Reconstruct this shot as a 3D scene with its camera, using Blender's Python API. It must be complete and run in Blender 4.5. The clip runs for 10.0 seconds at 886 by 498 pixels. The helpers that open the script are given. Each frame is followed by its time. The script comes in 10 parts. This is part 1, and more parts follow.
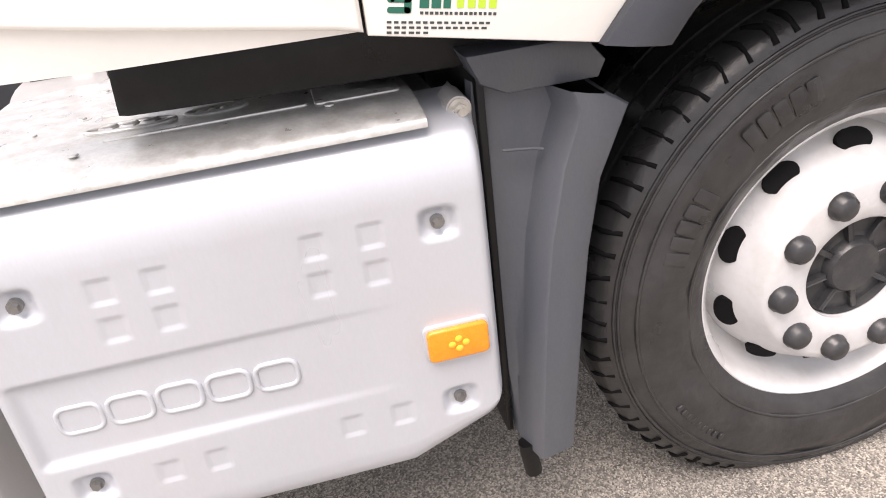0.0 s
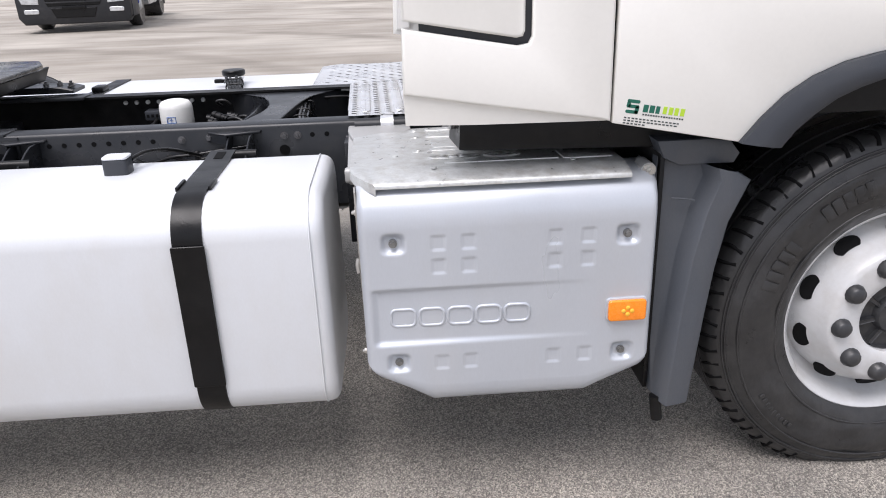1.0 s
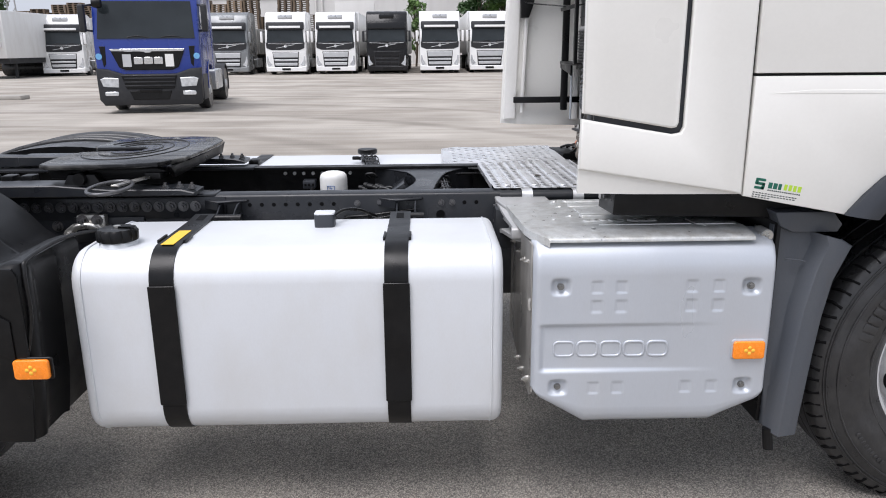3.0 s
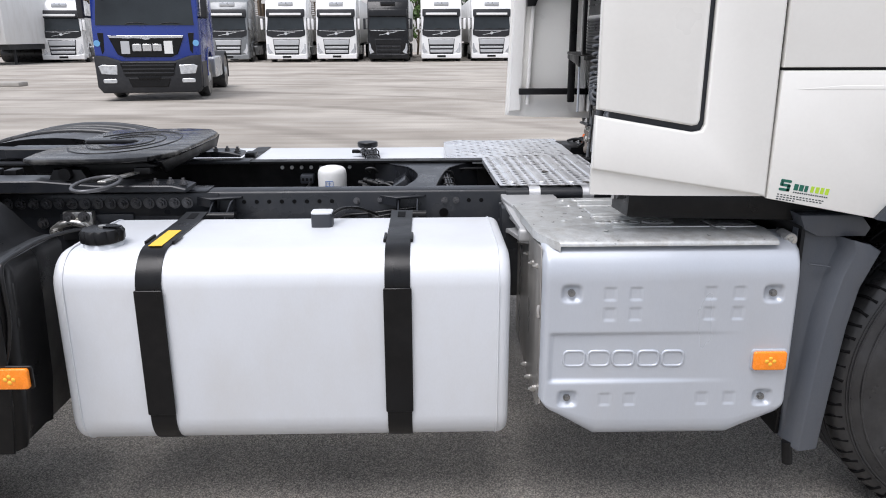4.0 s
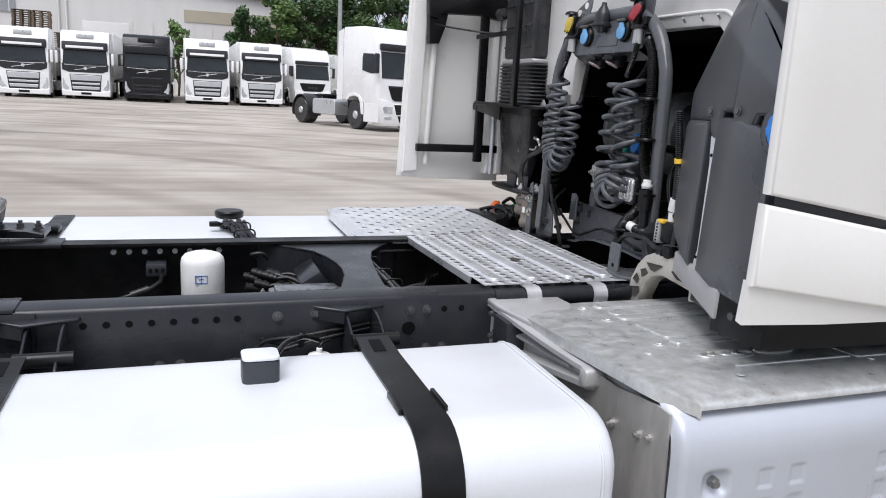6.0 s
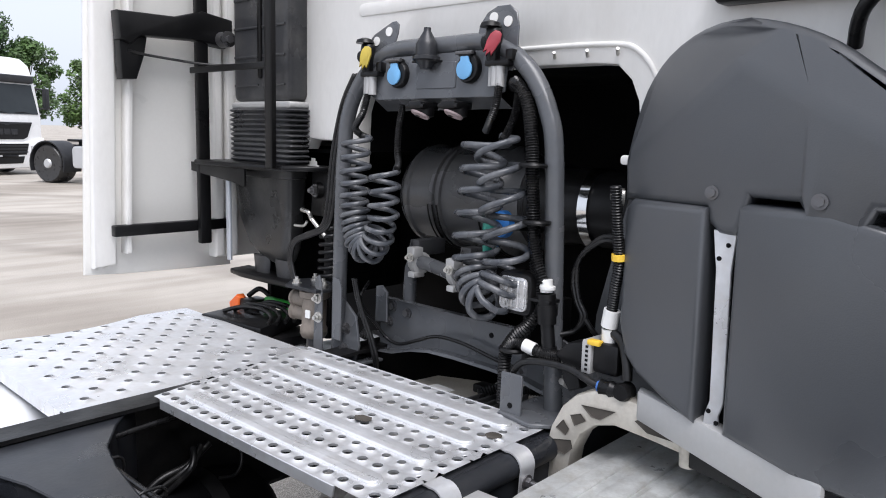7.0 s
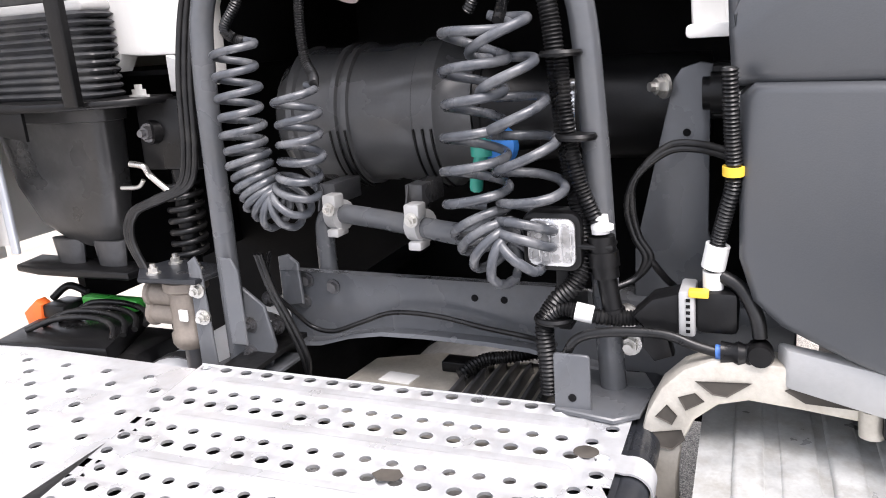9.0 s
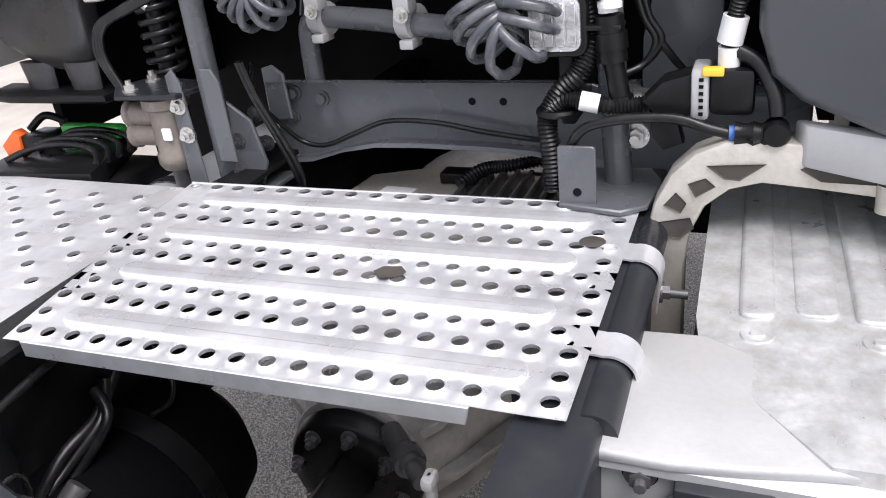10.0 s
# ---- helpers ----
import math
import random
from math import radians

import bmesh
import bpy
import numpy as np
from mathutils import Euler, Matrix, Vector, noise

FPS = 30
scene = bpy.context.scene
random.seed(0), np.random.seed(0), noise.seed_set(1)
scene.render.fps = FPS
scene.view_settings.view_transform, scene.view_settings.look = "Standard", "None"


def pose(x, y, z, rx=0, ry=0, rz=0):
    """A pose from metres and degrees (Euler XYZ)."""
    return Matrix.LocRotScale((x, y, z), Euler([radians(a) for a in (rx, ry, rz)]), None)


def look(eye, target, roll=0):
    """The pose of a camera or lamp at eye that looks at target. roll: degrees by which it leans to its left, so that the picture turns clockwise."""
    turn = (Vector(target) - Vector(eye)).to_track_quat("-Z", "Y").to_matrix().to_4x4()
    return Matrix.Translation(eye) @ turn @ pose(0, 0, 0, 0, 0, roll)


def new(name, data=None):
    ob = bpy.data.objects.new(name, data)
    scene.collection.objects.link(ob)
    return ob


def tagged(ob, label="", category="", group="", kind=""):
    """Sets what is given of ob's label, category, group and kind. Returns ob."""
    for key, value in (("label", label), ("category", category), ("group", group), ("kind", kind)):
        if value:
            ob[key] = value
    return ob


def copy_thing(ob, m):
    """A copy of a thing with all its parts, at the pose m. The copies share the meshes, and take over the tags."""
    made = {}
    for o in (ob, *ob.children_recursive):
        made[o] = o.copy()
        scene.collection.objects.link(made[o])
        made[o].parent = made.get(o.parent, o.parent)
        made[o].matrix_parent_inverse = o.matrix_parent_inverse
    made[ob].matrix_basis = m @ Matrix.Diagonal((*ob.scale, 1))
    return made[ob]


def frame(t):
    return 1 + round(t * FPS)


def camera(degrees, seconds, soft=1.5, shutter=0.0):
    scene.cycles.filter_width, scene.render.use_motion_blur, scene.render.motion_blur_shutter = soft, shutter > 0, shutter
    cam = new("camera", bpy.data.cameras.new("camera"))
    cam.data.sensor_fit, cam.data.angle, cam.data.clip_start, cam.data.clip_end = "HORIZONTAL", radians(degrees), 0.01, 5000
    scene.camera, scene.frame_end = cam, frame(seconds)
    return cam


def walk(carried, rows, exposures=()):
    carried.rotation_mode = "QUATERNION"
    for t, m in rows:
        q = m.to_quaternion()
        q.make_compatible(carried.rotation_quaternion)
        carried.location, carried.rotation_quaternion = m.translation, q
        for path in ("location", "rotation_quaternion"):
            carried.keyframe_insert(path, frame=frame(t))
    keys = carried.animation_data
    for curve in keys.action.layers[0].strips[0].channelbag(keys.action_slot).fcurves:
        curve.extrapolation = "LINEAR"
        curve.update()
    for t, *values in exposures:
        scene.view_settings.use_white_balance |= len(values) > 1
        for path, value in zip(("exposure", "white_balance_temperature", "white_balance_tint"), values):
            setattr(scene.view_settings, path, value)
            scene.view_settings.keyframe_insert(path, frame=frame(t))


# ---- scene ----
cam = camera(61.8, 10.0, soft=1.0)
PATH = [
    (0, (0.005, 0.059, 1.295), (0.305, 1.785, 0.33), -7.4),
    (0.5, (-0.212, -0.322, 1.4), (0.078, 1.424, 0.469), -3.8),
    (1, (-0.389, -0.665, 1.468), (-0.278, 1.188, 0.725), -1.9),
    (1.5, (-0.647, -0.966, 1.485), (-0.604, 0.953, 0.922), -1.4),
    (2, (-0.732, -1.189, 1.508), (-0.705, 0.749, 1.013), -1.3),
    (2.5, (-0.79, -1.17, 1.511), (-0.756, 0.765, 1.005), -0.8),
    (4, (-0.814, -0.969, 1.521), (-0.774, 0.953, 0.968), -0.2),
    (4.5, (-0.826, -0.949, 1.516), (-0.793, 0.971, 0.959), -0.1),
    (5, (-1.011, -0.771, 1.483), (-0.952, 1.151, 0.932), 0.2),
    (5.2, (-1.093, -0.674, 1.498), (-0.987, 1.247, 0.955), 0.5),
    (6.3, (-1.32, 0.32, 1.467), (-0.423, 2.071, 1.106), 3.2),
    (6.5, (-1.334, 0.491, 1.481), (-0.289, 2.162, 1.139), 2.9),
    (7, (-1.249, 0.998, 1.537), (0.205, 2.338, 1.232), 1.6),
    (7.5, (-1.196, 1.351, 1.564), (0.499, 2.377, 1.292), 0.7),
    (8, (-1.106, 1.571, 1.559), (0.682, 2.415, 1.262), -0.7),
    (8.5, (-1.069, 1.618, 1.562), (0.726, 2.403, 1.159), -2.5),
    (9, (-1.057, 1.643, 1.514), (0.714, 2.389, 0.961), -3.7),
    (9.5, (-1.043, 1.649, 1.485), (0.679, 2.366, 0.764), -4.6),
    (10, (-1.04, 1.662, 1.428), (0.584, 2.368, 0.499), -6.2),
]
EXPOSE = [(0.0, 1.25, 6950, 21), (0.5, 0.85, 6600, 18), (1.0, 0.65, 6300, 17), (2.0, 0.52, 6200, 16), (5.0, 0.52, 6150, 15), (6.5, 0.52, 6150, 15), (7.0, 0.85, 6150, 15), (8.0, 1.54, 6200, 17), (9.0, 1.76, 6450, 18), (9.5, 1.50, 6400, 18), (10.0, 1.24, 6300, 18)]
walk(cam, [(t, look(eye, target, roll)) for t, eye, target, roll in PATH], EXPOSE)

# ---- light: a bright overcast day, high soft sun behind the viewer's shoulder ----
SUN_EL, SUN_AZ = radians(64), radians(215)
world = bpy.data.worlds.new("world")
scene.world = world
world.use_nodes = True
wn, wl = world.node_tree.nodes, world.node_tree.links
sky = wn.new("ShaderNodeTexSky")
sky.sky_type, sky.sun_disc = "NISHITA", False
sky.sun_elevation, sky.sun_rotation = SUN_EL, SUN_AZ
sky.air_density, sky.dust_density, sky.ozone_density = 1.0, 4.0, 1.0
fade = wn.new("ShaderNodeHueSaturation")
fade.inputs["Saturation"].default_value = 0.35
wl.new(sky.outputs[0], fade.inputs["Color"])
cloud = wn.new("ShaderNodeMix")
cloud.data_type = "RGBA"
cloud.inputs["Factor"].default_value = 0.72
cloud.inputs["B"].default_value = (5.0, 5.35, 5.7, 1)
wl.new(fade.outputs[0], cloud.inputs["A"])
wl.new(cloud.outputs["Result"], wn["Background"].inputs[0])
wn["Background"].inputs[1].default_value = 0.11
sun_data = bpy.data.lights.new("sun", "SUN")
sun_data.energy, sun_data.angle, sun_data.color = 2.0, radians(40), (1.0, 0.97, 0.92)
sun = new("sun", sun_data)
sun.matrix_world = look((0, 0, 20), (20 * math.cos(SUN_EL) * -math.sin(SUN_AZ), 20 * math.cos(SUN_EL) * -math.cos(SUN_AZ), 20 - 20 * math.sin(SUN_EL)))

# ---- materials ----
def material(name, col, rough=0.5, metal=0.0, vary=0.1, scale=5.0, fine=90.0, bump=0.08, dirt=None, dirt_amount=0.0, coat=0.0, rvary=0.12, per_object=0.0, stretch=(1, 1, 1), dirt_scale=None, spec=0.5):
    """A surface with a colour that varies at two sizes, stains and a fine relief."""
    m = bpy.data.materials.new(name)
    m.use_nodes = True
    n, l = m.node_tree.nodes, m.node_tree.links
    p = n["Principled BSDF"]
    p.inputs["Metallic"].default_value = metal
    p.inputs["Coat Weight"].default_value = coat
    p.inputs["Specular IOR Level"].default_value = spec
    p.inputs["Coat Roughness"].default_value = 0.12
    where = n.new("ShaderNodeTexCoord")
    mp = n.new("ShaderNodeMapping")
    mp.inputs["Scale"].default_value = stretch
    l.new(where.outputs["Object"], mp.inputs[0])

    def cloud(size, detail):
        t = n.new("ShaderNodeTexNoise")
        t.inputs["Scale"].default_value, t.inputs["Detail"].default_value = size, detail
        l.new(mp.outputs[0], t.inputs["Vector"])
        return t
    big, small = cloud(scale, 5), cloud(fine, 3)
    add = n.new("ShaderNodeMath")
    add.operation = "MULTIPLY_ADD"
    add.inputs[1].default_value, add.inputs[2].default_value = 0.45, 0.0
    l.new(small.outputs["Fac"], add.inputs[0])
    tot = n.new("ShaderNodeMath")
    tot.operation = "MULTIPLY_ADD"
    tot.inputs[1].default_value = 0.9
    l.new(big.outputs["Fac"], tot.inputs[0])
    l.new(add.outputs[0], tot.inputs[2])
    ramp = n.new("ShaderNodeMapRange")
    ramp.inputs["From Min"].default_value, ramp.inputs["From Max"].default_value = 0.42, 0.92
    ramp.inputs["To Min"].default_value, ramp.inputs["To Max"].default_value = 1 - vary, 1 + vary
    l.new(tot.outputs[0], ramp.inputs["Value"])
    base = n.new("ShaderNodeMix")
    base.data_type, base.blend_type = "RGBA", "MULTIPLY"
    base.inputs["Factor"].default_value = 1.0
    base.inputs["A"].default_value = (*col, 1)
    l.new(ramp.outputs[0], base.inputs["B"])
    colour = base.outputs["Result"]
    if per_object:
        info = n.new("ShaderNodeObjectInfo")
        r2 = n.new("ShaderNodeMapRange")
        r2.inputs["To Min"].default_value, r2.inputs["To Max"].default_value = 1 - per_object, 1 + per_object
        l.new(info.outputs["Random"], r2.inputs["Value"])
        mul = n.new("ShaderNodeMix")
        mul.data_type, mul.blend_type = "RGBA", "MULTIPLY"
        mul.inputs["Factor"].default_value = 1.0
        l.new(colour, mul.inputs["A"])
        l.new(r2.outputs[0], mul.inputs["B"])
        colour = mul.outputs["Result"]
    if dirt:
        spot = cloud(dirt_scale or scale * 2.3, 8)
        spot.inputs["Roughness"].default_value = 0.65
        lim = n.new("ShaderNodeMapRange")
        lim.inputs["From Min"].default_value, lim.inputs["From Max"].default_value = 0.46, 0.72
        lim.inputs["To Max"].default_value = dirt_amount
        l.new(spot.outputs["Fac"], lim.inputs["Value"])
        mix = n.new("ShaderNodeMix")
        mix.data_type = "RGBA"
        l.new(lim.outputs[0], mix.inputs["Factor"])
        l.new(colour, mix.inputs["A"])
        mix.inputs["B"].default_value = (*dirt, 1)
        colour = mix.outputs["Result"]
    l.new(colour, p.inputs["Base Color"])
    rr = n.new("ShaderNodeMapRange")
    rr.inputs["From Min"].default_value, rr.inputs["From Max"].default_value = 0.3, 0.7
    rr.inputs["To Min"].default_value, rr.inputs["To Max"].default_value = max(0.02, rough - rvary), min(1, rough + rvary)
    l.new(big.outputs["Fac"], rr.inputs["Value"])
    l.new(rr.outputs[0], p.inputs["Roughness"])
    if bump:
        b = n.new("ShaderNodeBump")
        b.inputs["Strength"].default_value, b.inputs["Distance"].default_value = bump, 0.004
        l.new(small.outputs["Fac"], b.inputs["Height"])
        l.new(b.outputs[0], p.inputs["Normal"])
    return m


WHITE = material("white paint", (0.80, 0.79, 0.75), 0.33, coat=0.3, vary=0.025, scale=1.5, bump=0.01, dirt=(0.55, 0.52, 0.46), dirt_amount=0.10)
WALLWHITE = material("cab rear wall paint", (0.80, 0.79, 0.76), 0.45, vary=0.04, scale=2.5, bump=0.02, dirt=(0.5, 0.47, 0.42), dirt_amount=0.25, stretch=(1, 1, 0.4))
TANK = material("tank silver paint", (0.69, 0.71, 0.735), 0.40, 0.15, vary=0.03, scale=2.0, fine=200, bump=0.02, dirt=(0.58, 0.56, 0.52), dirt_amount=0.3, stretch=(1, 1, 0.5))
BOXSILVER = material("cover silver paint", (0.53, 0.558, 0.60), 0.36, 0.35, vary=0.04, scale=2.5, fine=250, bump=0.02, dirt=(0.5, 0.48, 0.45), dirt_amount=0.18, stretch=(1, 1, 0.35))
GALV = material("galvanised sheet", (0.72, 0.73, 0.745), 0.33, 0.6, vary=0.13, scale=9, fine=60, bump=0.05, dirt=(0.55, 0.50, 0.44), dirt_amount=0.3)
SIDEPLATE = material("streaky galvanised plate", (0.47, 0.455, 0.43), 0.38, 0.45, vary=0.22, scale=9, fine=60, bump=0.06, dirt=(0.20, 0.18, 0.155), dirt_amount=0.55, stretch=(1, 1, 0.25), dirt_scale=7)
TREAD = material("worn aluminium tread", (0.60, 0.61, 0.60), 0.38, 0.5, vary=0.15, scale=34, fine=150, bump=0.12, dirt=(0.42, 0.40, 0.36), dirt_amount=0.7, dirt_scale=30)
CASTAL = material("cast aluminium", (0.55, 0.52, 0.46), 0.5, 0.5, vary=0.14, scale=10, fine=140, bump=0.15, dirt=(0.34, 0.29, 0.23), dirt_amount=0.45)
CASTGREY = material("grey casting", (0.44, 0.44, 0.435), 0.5, 0.3, vary=0.06, scale=8, fine=120, bump=0.12, dirt=(0.45, 0.43, 0.4), dirt_amount=0.3)
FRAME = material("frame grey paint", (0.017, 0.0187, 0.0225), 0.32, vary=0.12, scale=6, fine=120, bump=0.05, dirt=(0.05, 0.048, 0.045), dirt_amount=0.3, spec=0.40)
HOOP = material("satin grey tube paint", (0.092, 0.097, 0.105), 0.26, vary=0.10, scale=8, bump=0.03, dirt=(0.11, 0.105, 0.095), dirt_amount=0.25)
PLASTIC = material("grey moulded plastic", (0.028, 0.032, 0.040), 0.42, vary=0.10, scale=3, fine=400, bump=0.10, dirt=(0.07, 0.068, 0.066), dirt_amount=0.25)
SHROUD = material("dark shroud plastic", (0.052, 0.056, 0.062), 0.30, vary=0.08, scale=3, fine=420, bump=0.05, dirt=(0.08, 0.076, 0.072), dirt_amount=0.2, spec=0.85)
BLACK = material("black plastic", (0.0045, 0.0045, 0.005), 0.36, vary=0.2, scale=8, fine=200, bump=0.06, dirt=(0.018, 0.017, 0.016), dirt_amount=0.3, spec=0.28)
DUSTBLACK = material("dusty black plastic", (0.036, 0.037, 0.040), 0.33, vary=0.2, scale=6, fine=160, bump=0.08, dirt=(0.10, 0.097, 0.092), dirt_amount=0.5, spec=0.45)
RUBBER = material("tyre rubber", (0.026, 0.026, 0.027), 0.33, vary=0.35, scale=9, fine=60, bump=0.3, dirt=(0.045, 0.044, 0.042), dirt_amount=0.5, spec=0.5, rvary=0.1)
BINBLACK = material("stained black moulding", (0.026, 0.026, 0.026), 0.30, vary=0.25, scale=6, fine=120, bump=0.08, dirt=(0.10, 0.097, 0.094), dirt_amount=0.5, dirt_scale=9, spec=0.5)
GUARD = material("scuffed grey guard plastic", (0.072, 0.080, 0.094), 0.40, vary=0.14, scale=4, fine=300, bump=0.10, dirt=(0.11, 0.11, 0.112), dirt_amount=0.35, stretch=(1, 1, 0.35))
BOLTGREY = material("dull grey bolt", (0.24, 0.24, 0.235), 0.38, 0.7, vary=0.2, scale=30, bump=0.05)
HOSE = material("black hose", (0.006, 0.006, 0.0065), 0.32, vary=0.2, scale=12, bump=0.04, dirt=(0.045, 0.043, 0.040), dirt_amount=0.35, spec=0.4)
COIL = material("dusty coil hose", (0.058, 0.063, 0.072), 0.28, vary=0.3, scale=10, bump=0.04, dirt=(0.26, 0.26, 0.26), dirt_amount=0.5)
# near-black: shade put into the colour, for the bay and drawn-on holes
DARK = material("recess shade black", (0.004, 0.004, 0.0045), 0.75, vary=0.3, scale=6, bump=0.05, spec=0.15)
UNDERSHADE = material("underbody shade black", (0.0025, 0.0025, 0.003), 0.9, vary=0.4, scale=5, bump=0.05, spec=0.04)
STEEL = material("zinc bolt", (0.58, 0.57, 0.54), 0.35, 0.9, vary=0.12, scale=30, bump=0.04, dirt=(0.25, 0.22, 0.18), dirt_amount=0.3)
DARKSTEEL = material("dark steel", (0.13, 0.13, 0.135), 0.34, 0.6, vary=0.2, scale=18, bump=0.06, dirt=(0.14, 0.12, 0.10), dirt_amount=0.4)
RIM = material("rim white paint", (0.60, 0.605, 0.61), 0.35, coat=0.2, vary=0.05, scale=6, bump=0.02, dirt=(0.38, 0.34, 0.29), dirt_amount=0.3)
AMBER = material("amber lens", (1.0, 0.27, 0.01), 0.25, coat=0.5, vary=0.08, scale=90, fine=300, bump=0.1)
AMBERLED = material("amber diode", (1.0, 0.55, 0.04), 0.2, coat=0.6, vary=0.05)
YELLOW = material("yellow label", (0.85, 0.55, 0.05), 0.5, vary=0.06, scale=20, bump=0.0)
YELLOWCAP = material("yellow rubber cap", (0.47, 0.36, 0.05), 0.5, vary=0.1, scale=40)
REDCAP = material("red rubber cap", (0.32, 0.035, 0.05), 0.45, vary=0.15, scale=40)
BLUE = material("blue socket flap", (0.16, 0.40, 0.68), 0.4, vary=0.08, scale=30, bump=0.03)
BLUECAP = material("blue filler cap", (0.05, 0.27, 0.78), 0.4, vary=0.1, scale=20, bump=0.05)
GREENCAP = material("green connector", (0.03, 0.33, 0.25), 0.4, vary=0.1, scale=30)
GREEN = material("green lever", (0.05, 0.42, 0.06), 0.35, vary=0.1, scale=30)
ORANGE = material("orange clip", (0.85, 0.16, 0.03), 0.45, vary=0.1, scale=30)
CHROME = material("chrome", (0.75, 0.75, 0.75), 0.12, 1.0, vary=0.03, bump=0.0, rvary=0.04)
LABEL = material("white label", (0.76, 0.76, 0.74), 0.5, vary=0.05, scale=30, bump=0.0)
PRINTDARK = material("dark print", (0.04, 0.05, 0.05), 0.5, vary=0.02, bump=0.0)
PRINTGREEN = material("dark green print", (0.01, 0.12, 0.08), 0.5, vary=0.02, bump=0.0)
PRINTLIME = material("lime print", (0.42, 0.62, 0.04), 0.5, vary=0.02, bump=0.0)
PRINTBLUE = material("blue print", (0.05, 0.15, 0.45), 0.5, vary=0.02, bump=0.0)
PATCH = material("brown stain and pocket shade", (0.055, 0.048, 0.04), 0.8, vary=0.25, scale=40)
# the pale streaks paint reflections on the grease into the colour
GREASE = material("greased steel", (0.016, 0.016, 0.017), 0.18, 0.3, vary=0.5, scale=9, fine=40, bump=0.5, dirt=(0.30, 0.29, 0.27), dirt_amount=0.75, dirt_scale=5, stretch=(0.5, 2.2, 1), spec=0.3)
BROWNCAST = material("brown valve casting", (0.20, 0.172, 0.145), 0.5, 0.35, vary=0.2, scale=20, fine=150, bump=0.15)
LAMPGLASS = material("lamp reflector", (0.60, 0.60, 0.60), 0.25, 0.7, vary=0.15, scale=60, bump=0.2)
GEARCAST = material("dull gearbox casting", (0.50, 0.49, 0.475), 0.5, 0.3, vary=0.2, scale=8, fine=60, bump=0.2, dirt=(0.14, 0.125, 0.11), dirt_amount=0.45)
# grime plus the shade between the rails, both in the colour
SHADEGRIME = material("grimy metal darkened for shade", (0.006, 0.006, 0.0065), 0.42, vary=0.4, scale=9, fine=60, bump=0.2, dirt=(0.025, 0.024, 0.022), dirt_amount=0.4, spec=0.25)
VALVE = material("dull grey valve alloy", (0.30, 0.30, 0.31), 0.32, 0.8, vary=0.2, scale=20, fine=120, bump=0.1, dirt=(0.05, 0.048, 0.045), dirt_amount=0.7)
DRUM = material("satin black drum", (0.072, 0.073, 0.075), 0.27, vary=0.12, scale=5, fine=160, bump=0.05, dirt=(0.09, 0.085, 0.08), dirt_amount=0.4)
PINKLID = material("dusty pinkish lid", (0.40, 0.32, 0.32), 0.5, vary=0.12, scale=40)

# ---- mesh helpers ----
def fresh():
    return bmesh.new()


def finish(bm, name, sharp=0.74):
    bmesh.ops.recalc_face_normals(bm, faces=bm.faces)
    for f in bm.faces:
        f.smooth = True
    for e in bm.edges:
        if len(e.link_faces) == 2 and e.calc_face_angle(0) > sharp:
            e.smooth = False
    me = bpy.data.meshes.new(name)
    bm.to_mesh(me)
    bm.free()
    return me


# the tractor's groups are drawn each in its own plan and set down by a matrix
HERE = [Matrix()]
REAR = Matrix(((1.031, -0.006, 0.075, 0.028), (-0.004, 1.085, 0.046, -0.119), (-0.027, -0.004, 1.076, -0.130), (0, 0, 0, 1)))
WALL = Matrix(((1, 0, 0, 0.139), (0, 1.085, 0, -0.047), (0, 0, 1.076, -0.130), (0, 0, 0, 1)))
INTAKE = Matrix(((0.6, 0, 0, 0.136), (0, 1.78, 0, -1.878), (0, 0, 1.13, -0.232), (0, 0, 0, 1)))
DUCT = Matrix(((0.6, 0, 0, 0.136), (0, 1.48, 0, -1.038), (0, 0, 1.13, -0.232), (0, 0, 0, 1)))
TREADS = Matrix(((1, 0, 0, 0), (0, 1.115, 0, -0.1164), (0, -0.06, 1, 0.0607), (0, 0, 0, 1)))
RAILS = Matrix(((1, 0, 0, 0.01), (0, 0.862, 0, 0.2932), (0, 0, 1, -0.011), (0, 0, 0, 1)))


def set_down(m, *builders):
    HERE[0] = m
    for build in builders:
        build()
    HERE[0] = Matrix()


def part(name, bm, mat, parent=None, label=""):
    """One mesh object from a bmesh in its group's plan, under a thing or a part."""
    bm.transform(HERE[0])
    me = finish(bm, name)
    me.materials.append(mat)
    ob = new(name, me)
    if parent is not None:
        ob.parent = parent
        if parent.type == "EMPTY":
            ob.matrix_parent_inverse = Matrix.Translation(-parent.location)
    if label:
        ob["label"] = label
    return ob


def thing(name, at, label, category, group="", kind=""):
    ob = new(name)
    ob.location = HERE[0] @ Vector(at)
    ob.empty_display_size = 0.1
    return tagged(ob, label, category, group, kind)


def solo(name, bm, mat, label, category, group="", kind=""):
    return tagged(part(name, bm, mat), label, category, group, kind)


def box(bm, x0, x1, y0, y1, z0, z1, bev=0.0, seg=2, m=None):
    r = bmesh.ops.create_cube(bm, size=1)
    vs = r["verts"]
    for v in vs:
        v.co = Vector(((x0 + x1) / 2 + v.co.x * (x1 - x0), (y0 + y1) / 2 + v.co.y * (y1 - y0), (z0 + z1) / 2 + v.co.z * (z1 - z0)))
        if m is not None:
            v.co = m @ v.co
    if bev:
        es = list({e for v in vs for e in v.link_edges})
        bmesh.ops.bevel(bm, geom=es, offset=bev, segments=seg, profile=0.5, affect="EDGES")
    return bm


def spot(axis, p, q, a):
    if axis == "x":
        return Vector((a, p, q))
    if axis == "y":
        return Vector((p, a, q))
    return Vector((p, q, a))


